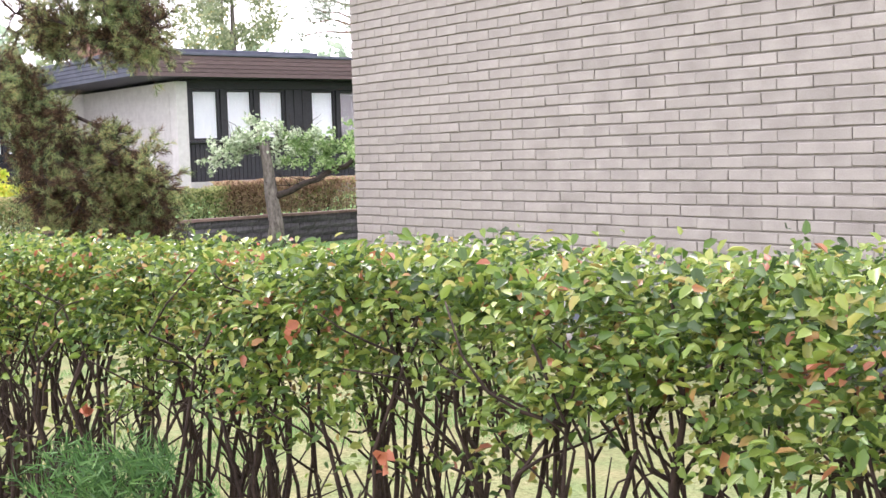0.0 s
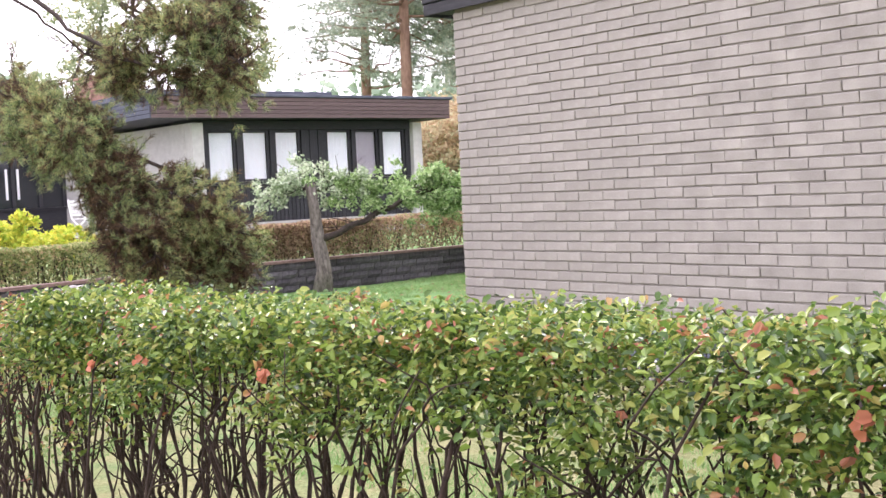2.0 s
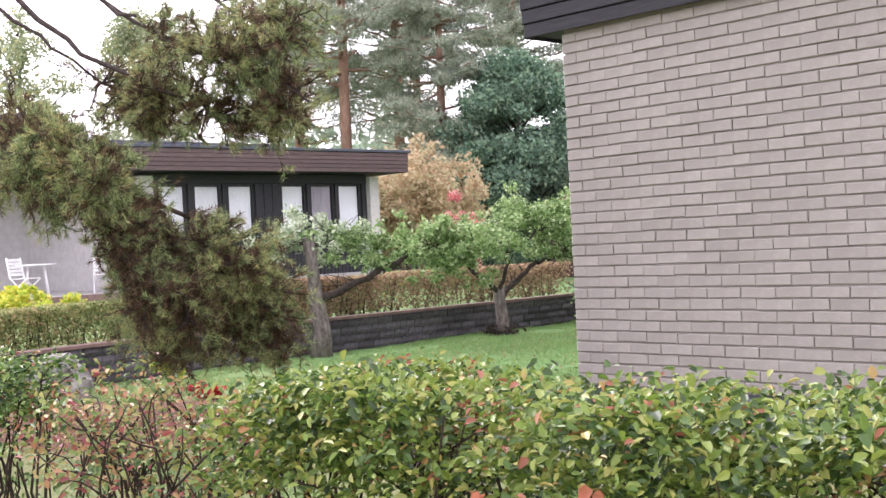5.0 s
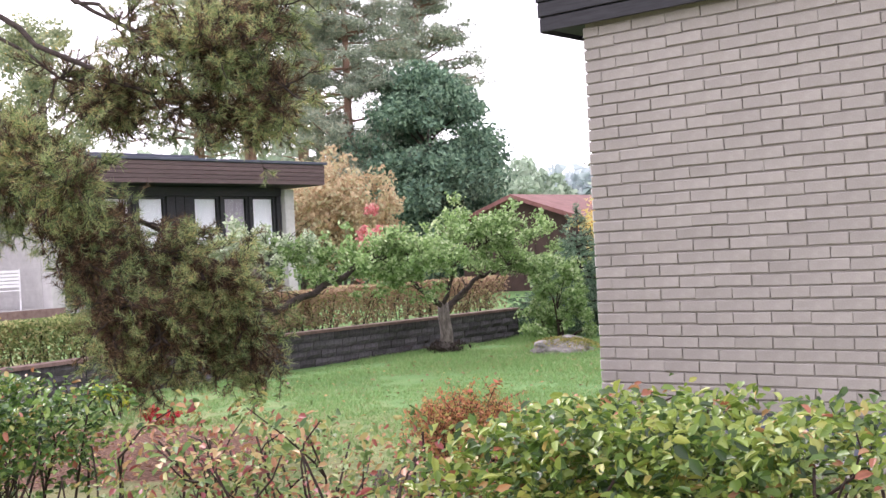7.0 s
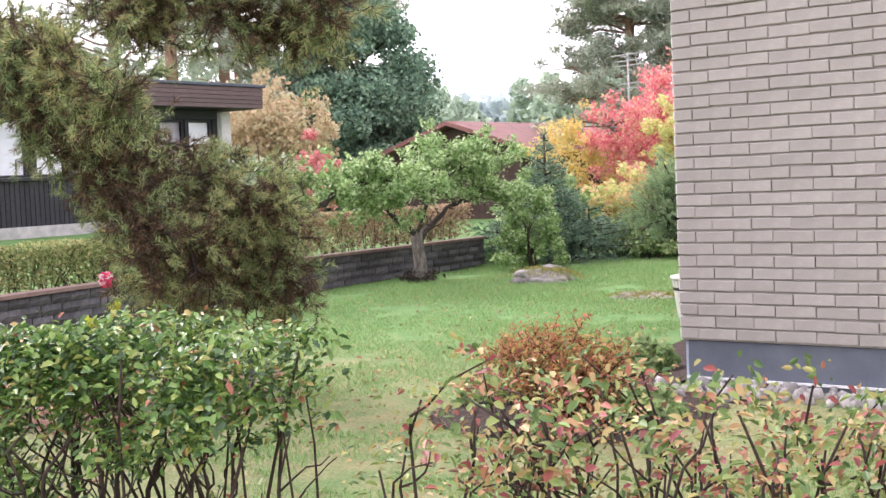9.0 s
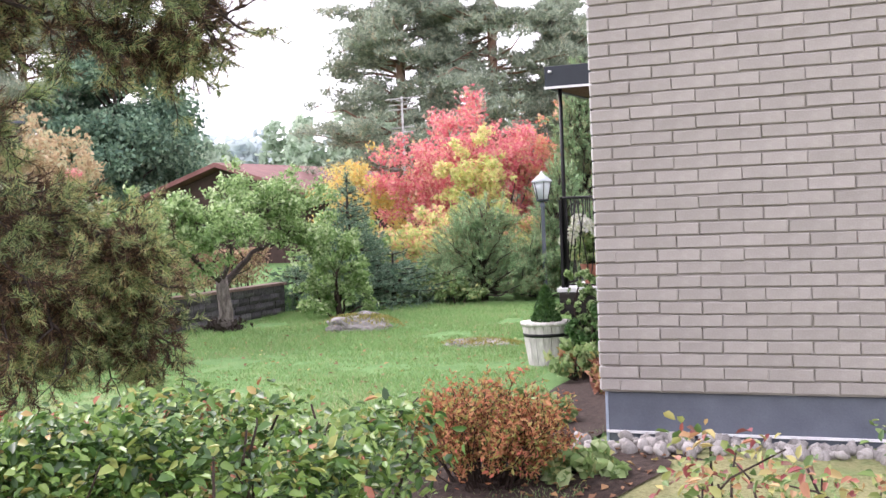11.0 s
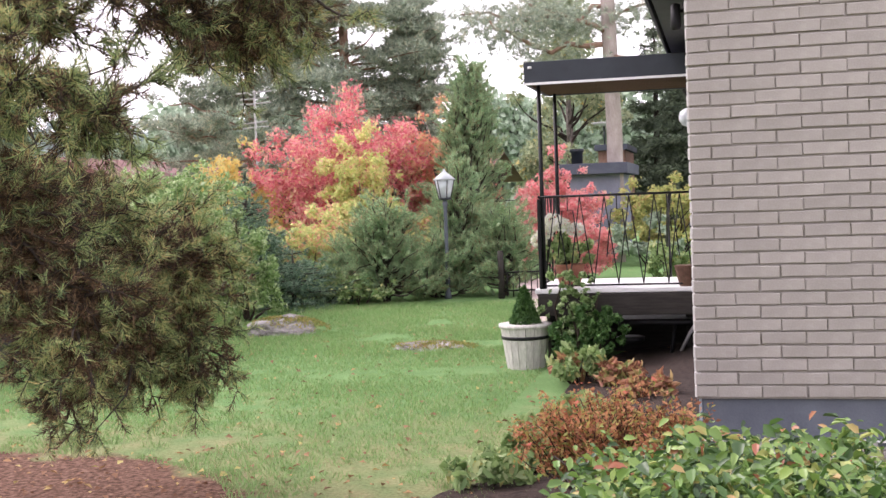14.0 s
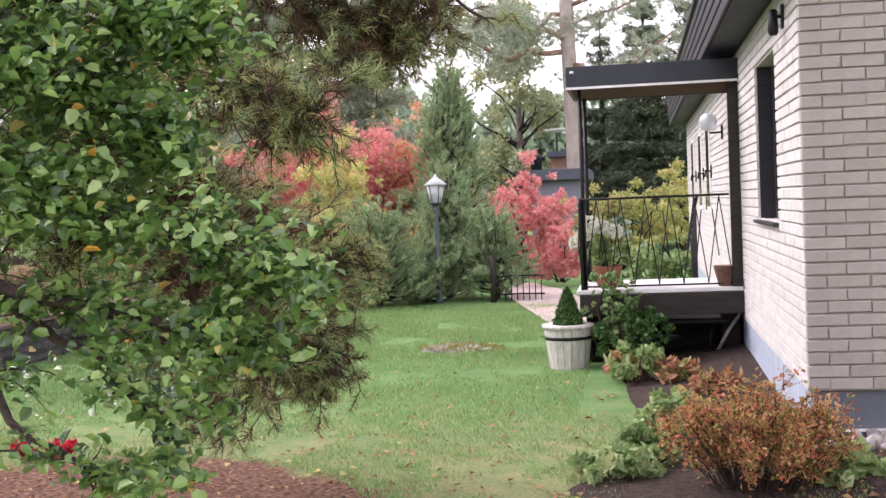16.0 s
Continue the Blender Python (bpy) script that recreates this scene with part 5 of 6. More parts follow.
# ---- branch of a broad-leaved tree beside the hedge ----
bt = thing("broadleaf_tree", "broad-leaved tree with glossy green leaves and a few yellow ones", "tree")
BX, BY = -3.7, -4.9
tube("trunk", [(BX, BY, -0.1), (BX + 0.03, BY, 1.2), (BX - 0.05, BY, 2.4), (BX, BY + 0.05, 4.2)], [0.11, 0.095, 0.08, 0.03], M["bark_grey"], bt, "grey trunk", 12, 0.08)
LP = []
for pts0, r, n_tw in (
    # boughs that reach out level and then hang, thinning towards the road
    ([(BX, BY, 1.75), (-3.0, -5.02, 1.6), (-2.44, -5.03, 1.5), (-2.15, -5.05, 1.45), (-1.96, -5.03, 1.41), (-1.82, -5.0, 1.36)], 0.022, 38),
    ([(BX, BY, 2.0), (-2.9, -4.95, 1.85), (-2.45, -4.97, 1.74), (-2.15, -5.0, 1.66), (-1.93, -5.0, 1.58), (-1.76, -5.0, 1.5)], 0.022, 52),
    ([(-2.44, -5.03, 1.5), (-2.28, -5.0, 1.38), (-2.17, -4.98, 1.3), (-2.09, -4.98, 1.18), (-2.07, -4.98, 1.1)], 0.011, 13),
    ([(-3.0, -5.02, 1.6), (-2.6, -5.0, 1.36), (-2.42, -5.0, 1.2), (-2.28, -4.98, 1.1), (-2.18, -4.98, 1.04)], 0.013, 12),
    ([(BX, BY, 2.2), (-2.9, -4.9, 2.12), (-2.45, -4.95, 2.02), (-2.2, -4.98, 1.93), (-2.03, -5.0, 1.84)], 0.022, 84),
    ([(BX, BY, 2.45), (-2.9, -4.85, 2.4), (-2.45, -4.95, 2.24), (-2.15, -5.0, 2.12), (-1.98, -5.0, 2.04)], 0.022, 84),
    ([(BX, BY, 2.3), (-3.0, -4.7, 2.25), (-2.6, -4.7, 2.1), (-2.3, -4.72, 1.95), (-2.12, -4.74, 1.82)], 0.02, 76),
    ([(BX, BY, 2.1), (-3.0, -5.15, 1.95), (-2.6, -5.15, 1.84), (-2.36, -5.15, 1.76), (-2.18, -5.13, 1.7)], 0.018, 70),
    ([(BX, BY, 2.7), (-2.9, -4.8, 2.65), (-2.5, -4.85, 2.45), (-2.2, -4.9, 2.3), (-2.0, -4.9, 2.2)], 0.02, 70),
):
    fine = []
    for a, b in zip(pts0, pts0[1:]):
        fine += [Vector(a).lerp(Vector(b), q / 3) + Vector(rng.normal(size=3)) * 0.011 for q in range(3)]
    fine.append(Vector(pts0[-1]))
    n = len(fine)
    tube("limb", fine, [r * (1 - 0.85 * q / n) + 0.002 for q in range(n)], M["bark_dark"], bt, sides=6)
    tw = []
    for k in range(n_tw):
        f = 0.25 + 0.75 * rng.random() ** 0.8
        p = fine[min(n - 1, int(f * n))]
        reach = 0.24 * (1.25 - 0.75 * f)
        e = p + Vector((rng.normal() * 0.4 + 0.25, rng.normal() * 0.8, rng.normal() * 0.34 - 0.1)) * reach
        q, rr = limb(p, e, 0.0035, 0.0014, 0.12, 5)
        tw.append(tube_data(q, rr, 4))
        for c in q[1:]:
            LP += [c + Vector(rng.normal(size=3)) * 0.023 for _ in range(8)]
    link("twigwork", *join(tw), M["bark_dark"], bt, smooth=True, kind="stuff")
leaves("foliage", np.array(LP), 0.03, M["near_leaf"], bt, normal=np.tile([0, -0.25, 1.0], (len(LP), 1)), flat=0.55, width=0.66, droop=0.15)


# ---- apple trees ----
def apple(label, at, trunk, limbs, crowns, count, size=0.065):
    t = thing("apple_tree", label, "tree", at=at)
    tube("trunk", *trunk, M["bark_grey"], t, "rough grey trunk", 12, 0.25)
    for a, b, r0, r1, bend in limbs:
        pts, rad = limb(a, b, r0, r1, bend, 8)
        tube("limb", pts, rad, M["bark_dark"], t, sides=8, wobble=0.2)
        tw = []
        for k in range(14):
            p = pts[int(rng.integers(2, 9))]
            e = p + Vector((rng.normal() * 0.2, rng.normal() * 0.25, rng.uniform(-0.1, 0.45)))
            tw.append(tube_data(*limb(p, e, 0.01, 0.003, 0.12, 4), 4))
        link("twigwork", *join(tw), M["bark_dark"], t, smooth=True, kind="stuff")
    for (cs, rs, mat_), share in zip(crowns, count):
        cs2, rs2 = [], []
        for c, r in zip(cs, rs):
            for q in range(12):
                cs2.append(np.asarray(c) + rng.normal(size=3) * r * np.array([0.6, 0.7, 0.4]))
                rs2.append(r * rng.uniform(0.2, 0.4))
        P = clumps(cs2, rs2, share * 0.85, (1, 1, 0.75), 0.05)
        P = P + rng.normal(size=P.shape) * 0.03
        leaves("foliage", P, size, M[mat_], t, normal=np.tile([0, -0.4, 1.0], (len(P), 1)), flat=0.4, width=0.55, detail=False)
    return t


apple("leaning old apple tree with a cut-off trunk and pale green leaves", (-7.55, 3.5, 0),
      ([(0, 0, -0.05), (0.03, 0.02, 0.35), (-0.06, 0, 0.8), (-0.03, -0.06, 1.25), (-0.02, -0.12, 1.68)], [0.17, 0.125, 0.1, 0.09, 0.08]),
      [((-0.03, 0, 0.82), (0.45, 0.85, 1.22), 0.06, 0.04, 0.06), ((0.45, 0.85, 1.22), (0.75, 2.3, 1.42), 0.045, 0.02, 0.08), ((-0.02, -0.1, 1.6), (-0.3, -0.7, 1.5), 0.03, 0.01, 0.15),
       ((0, -0.1, 1.55), (0.1, 0.6, 1.75), 0.025, 0.01, 0.1)],
      [([(-0.2, -0.55, 1.62), (-0.15, -0.15, 1.75), (0.05, 0.4, 1.7), (-0.3, -0.85, 1.5)], [0.38, 0.4, 0.42, 0.28], "apple_leaf_pale"),
       ([(0.15, 0.5, 1.5), (0.3, 0.9, 1.5), (0.45, 1.2, 1.55), (0.55, 1.5, 1.5), (0.7, 1.85, 1.5), (0.75, 2.15, 1.55), (0.8, 2.5, 1.5), (0.4, 0.7, 1.72), (0.6, 1.7, 1.7), (0.6, 2.0, 1.25), (0.8, 2.85, 1.4)], [0.36, 0.4, 0.4, 0.4, 0.42, 0.42, 0.4, 0.32, 0.32, 0.3, 0.32], "apple_leaf")], (6500, 5200))
apple("spreading apple tree with fresh green leaves", (-7.42, 7.05, 0.0),
      ([(0, 0, -0.05), (0.02, 0.02, 0.25), (0.0, 0, 0.6), (-0.02, 0.02, 0.75)], [0.14, 0.1, 0.085, 0.08]),
      [((0, 0, 0.65), (0.15, 0.75, 1.12), 0.06, 0.03, 0.08), ((0.15, 0.75, 1.12), (0.3, 1.5, 1.35), 0.035, 0.015, 0.1), ((0, 0, 0.68), (-0.2, -0.55, 1.2), 0.045, 0.02, 0.08),
       ((0, 0, 0.7), (0.1, 0.15, 1.5), 0.04, 0.015, 0.08), ((-0.2, -0.55, 1.2), (-0.1, -1.2, 1.35), 0.03, 0.012, 0.08), ((0.1, 0.1, 1.3), (0.4, 0.8, 1.75), 0.025, 0.01, 0.1)],
      [([(-0.1, -1.0, 1.3), (-0.1, -0.5, 1.5), (0.1, 0.0, 1.6), (0.15, 0.5, 1.7), (0.25, 1.0, 1.72), (0.3, 1.45, 1.5), (0.35, 1.95, 1.35), (0.2, 0.8, 2.0), (0.1, 0.2, 1.9), (-0.1, -1.4, 1.25), (0.4, 2.3, 1.2), (0.3, 1.5, 1.85), (0.2, 1.1, 1.3)],
        [0.45, 0.5, 0.52, 0.52, 0.5, 0.48, 0.45, 0.42, 0.36, 0.3, 0.36, 0.42, 0.36], "apple_leaf")], (5200,))
st = thing("root_collar", "dark ring of soil and roots round the apple trunk", "roots", at=(-7.42, 7.05, 0.0))
P = rng.normal(size=(500, 3)) * np.array([0.12, 0.12, 0.05]) + np.array([0, 0, 0.06])
leaves("root_tangle", P, 0.08, M["bark_dark"], st, width=0.4, detail=False)


# ---- conifers and shrubs along the far edge of the lawn ----
def conifer(name, label, at, height, radius, mat_, tiers=16, per=26, tuft=(0.09, 0.012, 14), lift=0.15, trunk="bark_dark", power=0.8, base=0.05):
    t = thing(name, label, "tree", at=at)
    tube("trunk", [(0, 0, -0.1), (0, 0, height * 0.6), (0, 0, height * 0.97)], [0.03 + 0.018 * height, 0.02 + 0.008 * height, 0.01], M[trunk], t, sides=8)
    T, D, B = [], [], []
    for k in range(tiers):
        f = (k + rng.random()) / tiers
        z = height * (base + (0.97 - base) * f)
        r = radius * (1 - f) ** power + 0.05
        nb_ = max(4, int(9 * (1 - f) + 4))
        a0 = rng.random() * 6.28
        for q in range(nb_):
            a = a0 + 6.283 * q / nb_ + rng.normal() * 0.15
            rr = r * rng.uniform(0.65, 1.12)
            end = Vector((rr * math.cos(a), rr * math.sin(a), z + rr * lift + rng.normal() * 0.04))
            B.append(tube_data([Vector((0, 0, z)), Vector((0, 0, z)).lerp(end, 0.5) + Vector((0, 0, -0.03 * rr)), end], [0.012, 0.008, 0.004], 4))
            m_ = max(3, int(per * rr / radius))
            for j in range(m_):
                s = rng.random() ** 0.6
                p = Vector((0, 0, z)).lerp(end, s)
                o = Vector((math.cos(a + 1.57), math.sin(a + 1.57), 0)) * rng.normal() * 0.3 * rr * (1.1 - s * 0.6)
                T.append(p + o + Vector((0, 0, rng.normal() * 0.05)))
                D.append(Vector((math.cos(a), math.sin(a), lift * 2)) + o + Vector(rng.normal(size=3)) * 0.3)
    link("branchwork", *join(B), M[trunk], t, smooth=True, kind="stuff")
    L, W, n_ = tuft
    needles("needles", np.array(T), np.array(D), L, W, n_, M[mat_], t, "", 0.6, L * 0.8)
    return t


conifer("spruce", "blue-green spruce at the edge of the lawn", (-7.2, 10.5, 0), 2.2, 1.0, "spruce", 18, 30, (0.07, 0.012, 14), 0.1)
conifer("creeping_spruce", "low spreading spruce skirting the lawn", (-6.6, 10.9, 0), 0.95, 1.15, "spruce", 7, 26, (0.08, 0.012, 14), 0.02, power=0.5)
conifer("creeping_spruce", "low spreading spruce skirting the lawn", (-8.3, 10.6, 0), 0.7, 0.9, "spruce", 6, 22, (0.08, 0.012, 14), 0.02, power=0.5)
for at, h_ in (((-7.66, 11.17, 0), 0.5), ((-7.18, 11.13, 0), 0.55)):
    conifer("dwarf_conifer", "small bluish upright dwarf conifer", at, h_, 0.16, "mini_spruce", 9, 9, (0.05, 0.01, 10), 0.9, power=0.6)


def dwarf_pine(label, at, height, radius, seed_lobes, name="dwarf_pine", rise=(0.12, 0.4), taper=0.75):
    t = thing(name, label, "tree", at=at)
    tube("trunk", [(0, 0, -0.1), (0.05, 0, height * 0.5), (0, 0.05, height * 0.9)], [0.07, 0.04, 0.015], M["bark_dark"], t)
    T, D, B = [], [], []
    for k in range(seed_lobes):
        f = rng.random() ** 0.9
        z0 = height * (0.05 + (0.96 - rise[1]) * f)
        a = rng.random() * 6.283
        rr = radius * (1 - taper * f) * rng.uniform(0.5, 1.1)
        end = Vector((rr * math.cos(a), rr * math.sin(a), min(height, z0 + rng.uniform(*rise) * height * (0.35 + 0.65 * f))))
        pts, rad = limb((0, 0, z0 * 0.8), end, 0.02, 0.006, 0.1, 5)
        B.append(tube_data(pts, rad, 5))
        # upright brush-like shoots
        for j in range(7):
            p = pts[int(rng.integers(2, 6))] + Vector(rng.normal(size=3) * np.array([0.1, 0.1, 0.07]))
            d = (Vector(rng.normal(size=3)) * 0.3 + Vector((math.cos(a) * 1.0, math.sin(a) * 1.0, 0.85))).normalized()
            ln = rng.uniform(0.1, 0.2)
            for w in np.linspace(0, 1, 6):
                T.append(p + d * ln * w)
                D.append(d)
    link("branchwork", *join(B), M["bark_dark"], t, smooth=True, kind="stuff")
    needles("needles", np.array(T), np.array(D), 0.075, 0.009, 15, M["dwarf_pine"], t, "", 0.6, 0.03)
    return t


dwarf_pine("tall bushy garden pine beside the lantern", (-4.66, 16.0, 0), 4.45, 1.3, 340, "garden_pine", (0.03, 0.1), 0.95)
dwarf_pine("rounded dwarf pine at the edge of the lawn", (-5.25, 11.6, 0), 1.85, 0.95, 120)
dwarf_pine("rounded dwarf pine at the edge of the lawn", (-3.45, 12.6, 0), 1.6, 0.8, 90)
dwarf_pine("low dwarf pine with browned inner needles", (-4.6, 12.4, 0), 1.1, 0.85, 80)
dwarf_pine("low dwarf pine with browned inner needles", (-6.0, 11.9, 0), 1.0, 0.85, 70)
dwarf_pine("rounded dwarf pine at the edge of the lawn", (-4.3, 13.0, 0), 2.4, 0.85, 110)


def shrub(name, label, at, size, mat_, n_leaf, leaf=0.06, lobes=30, stems=9, category="shrub", shell=0.3, detail=False, stem_mat="stem", width=0.55, flat=0.0, low=0.22):
    t = thing(name, label, category, at=at)
    datas = []
    cs, rs = [], []
    for k in range(int(lobes * 2.2)):
        a, f = rng.random() * 6.283, rng.random()
        rr = math.sqrt(rng.random())
        u = rng.uniform(0.72, 1.22)
        c = (size[0] * rr * math.cos(a) * 0.8 * u, size[1] * rr * math.sin(a) * 0.8 * u, size[2] * (low + (0.9 - low) * f * (1 - 0.45 * rr) * (0.55 + 0.45 * u)))
        cs.append(c)
        rs.append(min(size[0], size[1]) * rng.uniform(0.07, 0.24))
    for c in cs[:stems]:
        link("stem", *tube_data(*limb((c[0] * 0.2, c[1] * 0.2, -0.05), c, 0.006 + 0.012 * size[2], 0.004, 0.08, 5), 5), M[stem_mat], t, smooth=True)
    tot = sum(r * r for r in rs)
    P = clumps(cs, rs, n_leaf / tot, (1, 1, 0.85), shell * 0.4)
    P = P + rng.normal(size=P.shape) * min(size) * 0.035
    P = P[P[:, 2] > 0.02]
    leaves("foliage", P, leaf, M[mat_], t, detail=detail, width=width, normal=np.tile([0, -0.2, 1.0], (len(P), 1)), flat=flat)
    return t


# maples in autumn colour
for at, sz in (((-5.6, 11.2, 0), (0.7, 0.4, 0.6)), ((-6.3, 11.3, 0), (0.6, 0.4, 0.8))):
    shrub("ground_cover", "low mixed autumn shrub along the lawn edge", at, sz, "perennial", 1800, 0.06, 30, 8)
shrub("maple", "maple in bright red autumn colour", (-7.6, 16.8, 0), (2.3, 1.6, 4.75), "maple_red", 24000, 0.085, 90, 12, "tree", 0.2, stem_mat="bark_grey")
shrub("maple", "maple turning yellow-green and orange", (-6.9, 15.4, 0), (1.0, 0.8, 3.9), "maple_lime", 8500, 0.08, 60, 12, "tree", 0.2, stem_mat="bark_grey")
shrub("maple", "low maple sucker turning orange and yellow-green", (-6.1, 15.0, 0), (1.3, 0.9, 2.1), "maple_mix", 7000, 0.09, 60, 8, "tree", 0.2, stem_mat="bark_grey")
shrub("maple", "maple in red autumn colour", (-5.7, 17.3, 0), (1.4, 1.1, 4.3), "maple_orange", 14000, 0.085, 60, 8, "tree", 0.2, stem_mat="bark_grey")
shrub("maple", "small maple in golden yellow autumn colour", (-10.0, 16.8, 0), (1.7, 1.3, 3.5), "maple_yellow", 11000, 0.085, 80, 8, "tree", 0.2, stem_mat="bark_grey")
shrub("sumac", "scarlet shrub behind the porch", (-3.4, 19.5, 0), (1.15, 1.0, 3.0), "fiery", 10000, 0.09, 60, 10, "shrub", 0.2, low=0.08)
shrub("sumac", "low scarlet shrub behind the porch", (-2.6, 17.2, 0), (0.7, 0.7, 1.5), "fiery", 3600, 0.08, 36, 7, "shrub", 0.2, low=0.05)
shrub("border_shrub", "mixed green and orange border shrub", (-6.9, 13.0, 0), (1.4, 0.9, 1.9), "maple_mix", 7500, 0.08, 50, 9)
shrub("border_shrub", "grey-green leafy border shrub", (-8.0, 11.8, 0), (1.2, 0.9, 2.1), "apple_leaf", 8000, 0.07, 50, 9)
shrub("scarlet_shrub", "scarlet shrub beside the neighbouring house", (-18.3, 17.0, 0.3), (1.0, 0.8, 2.8), "fiery", 5200, 0.1, 24, 8)
shrub("orange_bush", "pale orange autumn bush beside the neighbouring house", (-22.0, 19.0, 0.2), (2.7, 2.2, 5.3), "orange_tree", 20000, 0.15, 140, 12, "tree", 0.2, stem_mat="bark_grey")
shrub("orange_bush", "pale orange autumn bush beside the neighbouring house", (-25.5, 20.5, 0.2), (2.8, 2.2, 5.8), "orange_tree", 18000, 0.15, 130, 12, "tree", 0.2, stem_mat="bark_grey")
shrub("golden_shrub", "yellow-green shrub beside the terrace", (-11.6, 0.3, 0.45), (0.9, 0.8, 1.15), "lime", 4200, 0.08, 16, 9)
shrub("golden_shrub", "yellow-green shrub beside the terrace", (-13.5, 2.0, 0.45), (1.2, 0.8, 0.9), "lime", 3600, 0.08, 16, 9)

shrub("border_shrub", "pale green leafy shrub before the spruce", (-6.65, 9.0, 0), (0.72, 0.6, 1.8), "apple_leaf", 7500, 0.06, 44, 9, low=0.08)

# rust-coloured shrub and bed at the house corner
def arching_shrub(name, label, at, size, mat_, stems=60, leaf=0.03, per=70):
    """Thin stems that rise and arch outwards, with small leaves along their upper two thirds."""
    t = thing(name, label, "shrub", at=at)
    P, tw = [], []
    for k in range(stems):
        a = rng.random() * 6.283
        rr = math.sqrt(rng.random())
        x, y = size[0] * rr * math.cos(a), size[1] * rr * math.sin(a)
        top = size[2] * (1.0 - 0.4 * rr * rr) * rng.uniform(0.75, 1.12)
        b, m_ = Vector((x * 0.3, y * 0.3, -0.03)), Vector((x * 0.75, y * 0.75, top * 0.7))
        e = Vector((x * 1.1, y * 1.1, top * rng.uniform(0.92, 1.0)))
        pts = [b.lerp(m_, s).lerp(m_.lerp(e, s), s) + Vector(rng.normal(size=3)) * 0.012 for s in np.linspace(0, 1, 9)]
        link("stem", *tube_data(pts, [0.005 - 0.0004 * i for i in range(9)], 4), M["stem"], t, smooth=True)
        for j in range(5):
            p = pts[int(rng.integers(3, 8))]
            q = p + Vector((rng.normal() * 0.07, rng.normal() * 0.07, rng.uniform(0.03, 0.12)))
            tw.append(tube_data([p, q], [0.0025, 0.001], 3))
            P += [p.lerp(q, s) + Vector(rng.normal(size=3)) * 0.014 for s in rng.random(per // 8)]
        P += [pts[int(rng.integers(3, 9))] + Vector(rng.normal(size=3)) * 0.024 for s in range(per // 2)]
    link("twigwork", *join(tw), M["stem"], t, kind="stuff")
    P = np.array(P)
    leaves("foliage", P[P[:, 2] > 0.02], leaf, M[mat_], t, detail=False, width=0.42)
    return t


arching_shrub("spirea", "rusty autumn-coloured shrub at the house corner", (-0.42, -0.95, 0.0), (0.5, 0.38, 0.62), "spirea", 105, 0.029, 120)
for at, sz in (((-1.1, 3.2, 0.03), (0.28, 0.26, 0.34)), ((-0.7, 2.8, 0.05), (0.28, 0.26, 0.26)), ((-0.42, 2.1, 0.06), (0.24, 0.24, 0.24))):
    shrub("peony", "low peony with tan and reddish autumn leaves in the bed", at, sz, "peony", 420, 0.1, 12, 7, "plant", 0.3, True, width=0.32, low=0.12)
shrub("perennial", "leafy green perennial in the bed by the wall", (-0.72, 0.9, 0.02), (0.3, 0.3, 0.34), "perennial", 700, 0.085, 10, 6, "plant", 0.3, True, low=0.1)
shrub("perennial", "leafy green perennial in the bed by the wall", (-1.0, -0.12, 0.02), (0.28, 0.26, 0.36), "perennial", 700, 0.08, 12, 6, "plant", 0.3, True, low=0.08)
shrub("perennial", "pale green perennial at the edge of the bed", (-1.2, -0.5, 0.02), (0.3, 0.28, 0.22), "perennial", 620, 0.08, 12, 6, "plant", 0.3, True, low=0.06)
shrub("perennial", "pale green perennial at the house corner", (0.12, -0.85, 0.04), (0.3, 0.25, 0.25), "perennial", 520, 0.085, 10, 6, "plant", 0.3, True)
shrub("perennial", "pale green perennial below the porch", (-1.05, 3.0, 0.03), (0.3, 0.25, 0.45), "perennial", 620, 0.08, 10, 6, "plant", 0.3, True)
shrub("climber", "dark green climber on the porch front", (-1.22, 4.12, 0.0), (0.4, 0.16, 1.3), "apple_leaf", 3600, 0.045, 40, 10, "plant", 0.3)
shrub("climber", "dark green shrub at the porch", (-1.1, 4.0, 0.0), (0.42, 0.22, 0.8), "thuja", 3600, 0.05, 36, 10, "plant", 0.3)
hy = shrub("hydrangea", "potted hydrangea with cream flower heads on the porch", (-1.32, 4.62, DZ + 0.16), (0.3, 0.25, 0.4), "perennial", 900, 0.08, 12, 7, "plant", 0.3)
lathe("flower_pot", [(0.1, -0.16), (0.15, 0.04), (0.155, 0.06), (0.13, 0.06)], M["terracotta"], hy, "terracotta pot", 16)
P = clumps([(-0.22, -0.1, 0.38), (-0.05, -0.15, 0.46), (0.08, -0.05, 0.4), (-0.15, 0, 0.5), (-0.3, 0.05, 0.3)], [0.09] * 5, 25000, (1, 1, 0.8), 0.7)
leaves("flower_head", P, 0.03, M["hydrangea"], hy, "cream flower heads", width=0.9, detail=False)

# bed soil and pebbles by the wall
bed = thing("flower_bed", "dark soil bed round the house corner", "flower bed", kind="structure")
bm = bmesh.new()
ring = []
for k in range(40):
    a = 2 * math.pi * k / 40
    rr = 1 + 0.12 * noise.noise((math.cos(a) * 1.5, math.sin(a) * 1.5, 2))
    x, y = -0.45 + 0.98 * rr * math.cos(a), -0.75 + 0.62 * rr * math.sin(a)
    ring.append(bm.verts.new((x, y, ground_height(x, y) + 0.012)))
c = bm.verts.new((-0.45, -0.75, ground_height(-0.45, -0.75) + 0.06))
for k in range(40):
    bm.faces.new((ring[k], ring[(k + 1) % 40], c))
part("soil", bm, M["soil"], bed)
box("soil_strip", (0.1, -0.46, -0.05), (9.0, 0.02, 0.115), M["soil"], bed, "", 0.03)
bm = bmesh.new()
ring = []
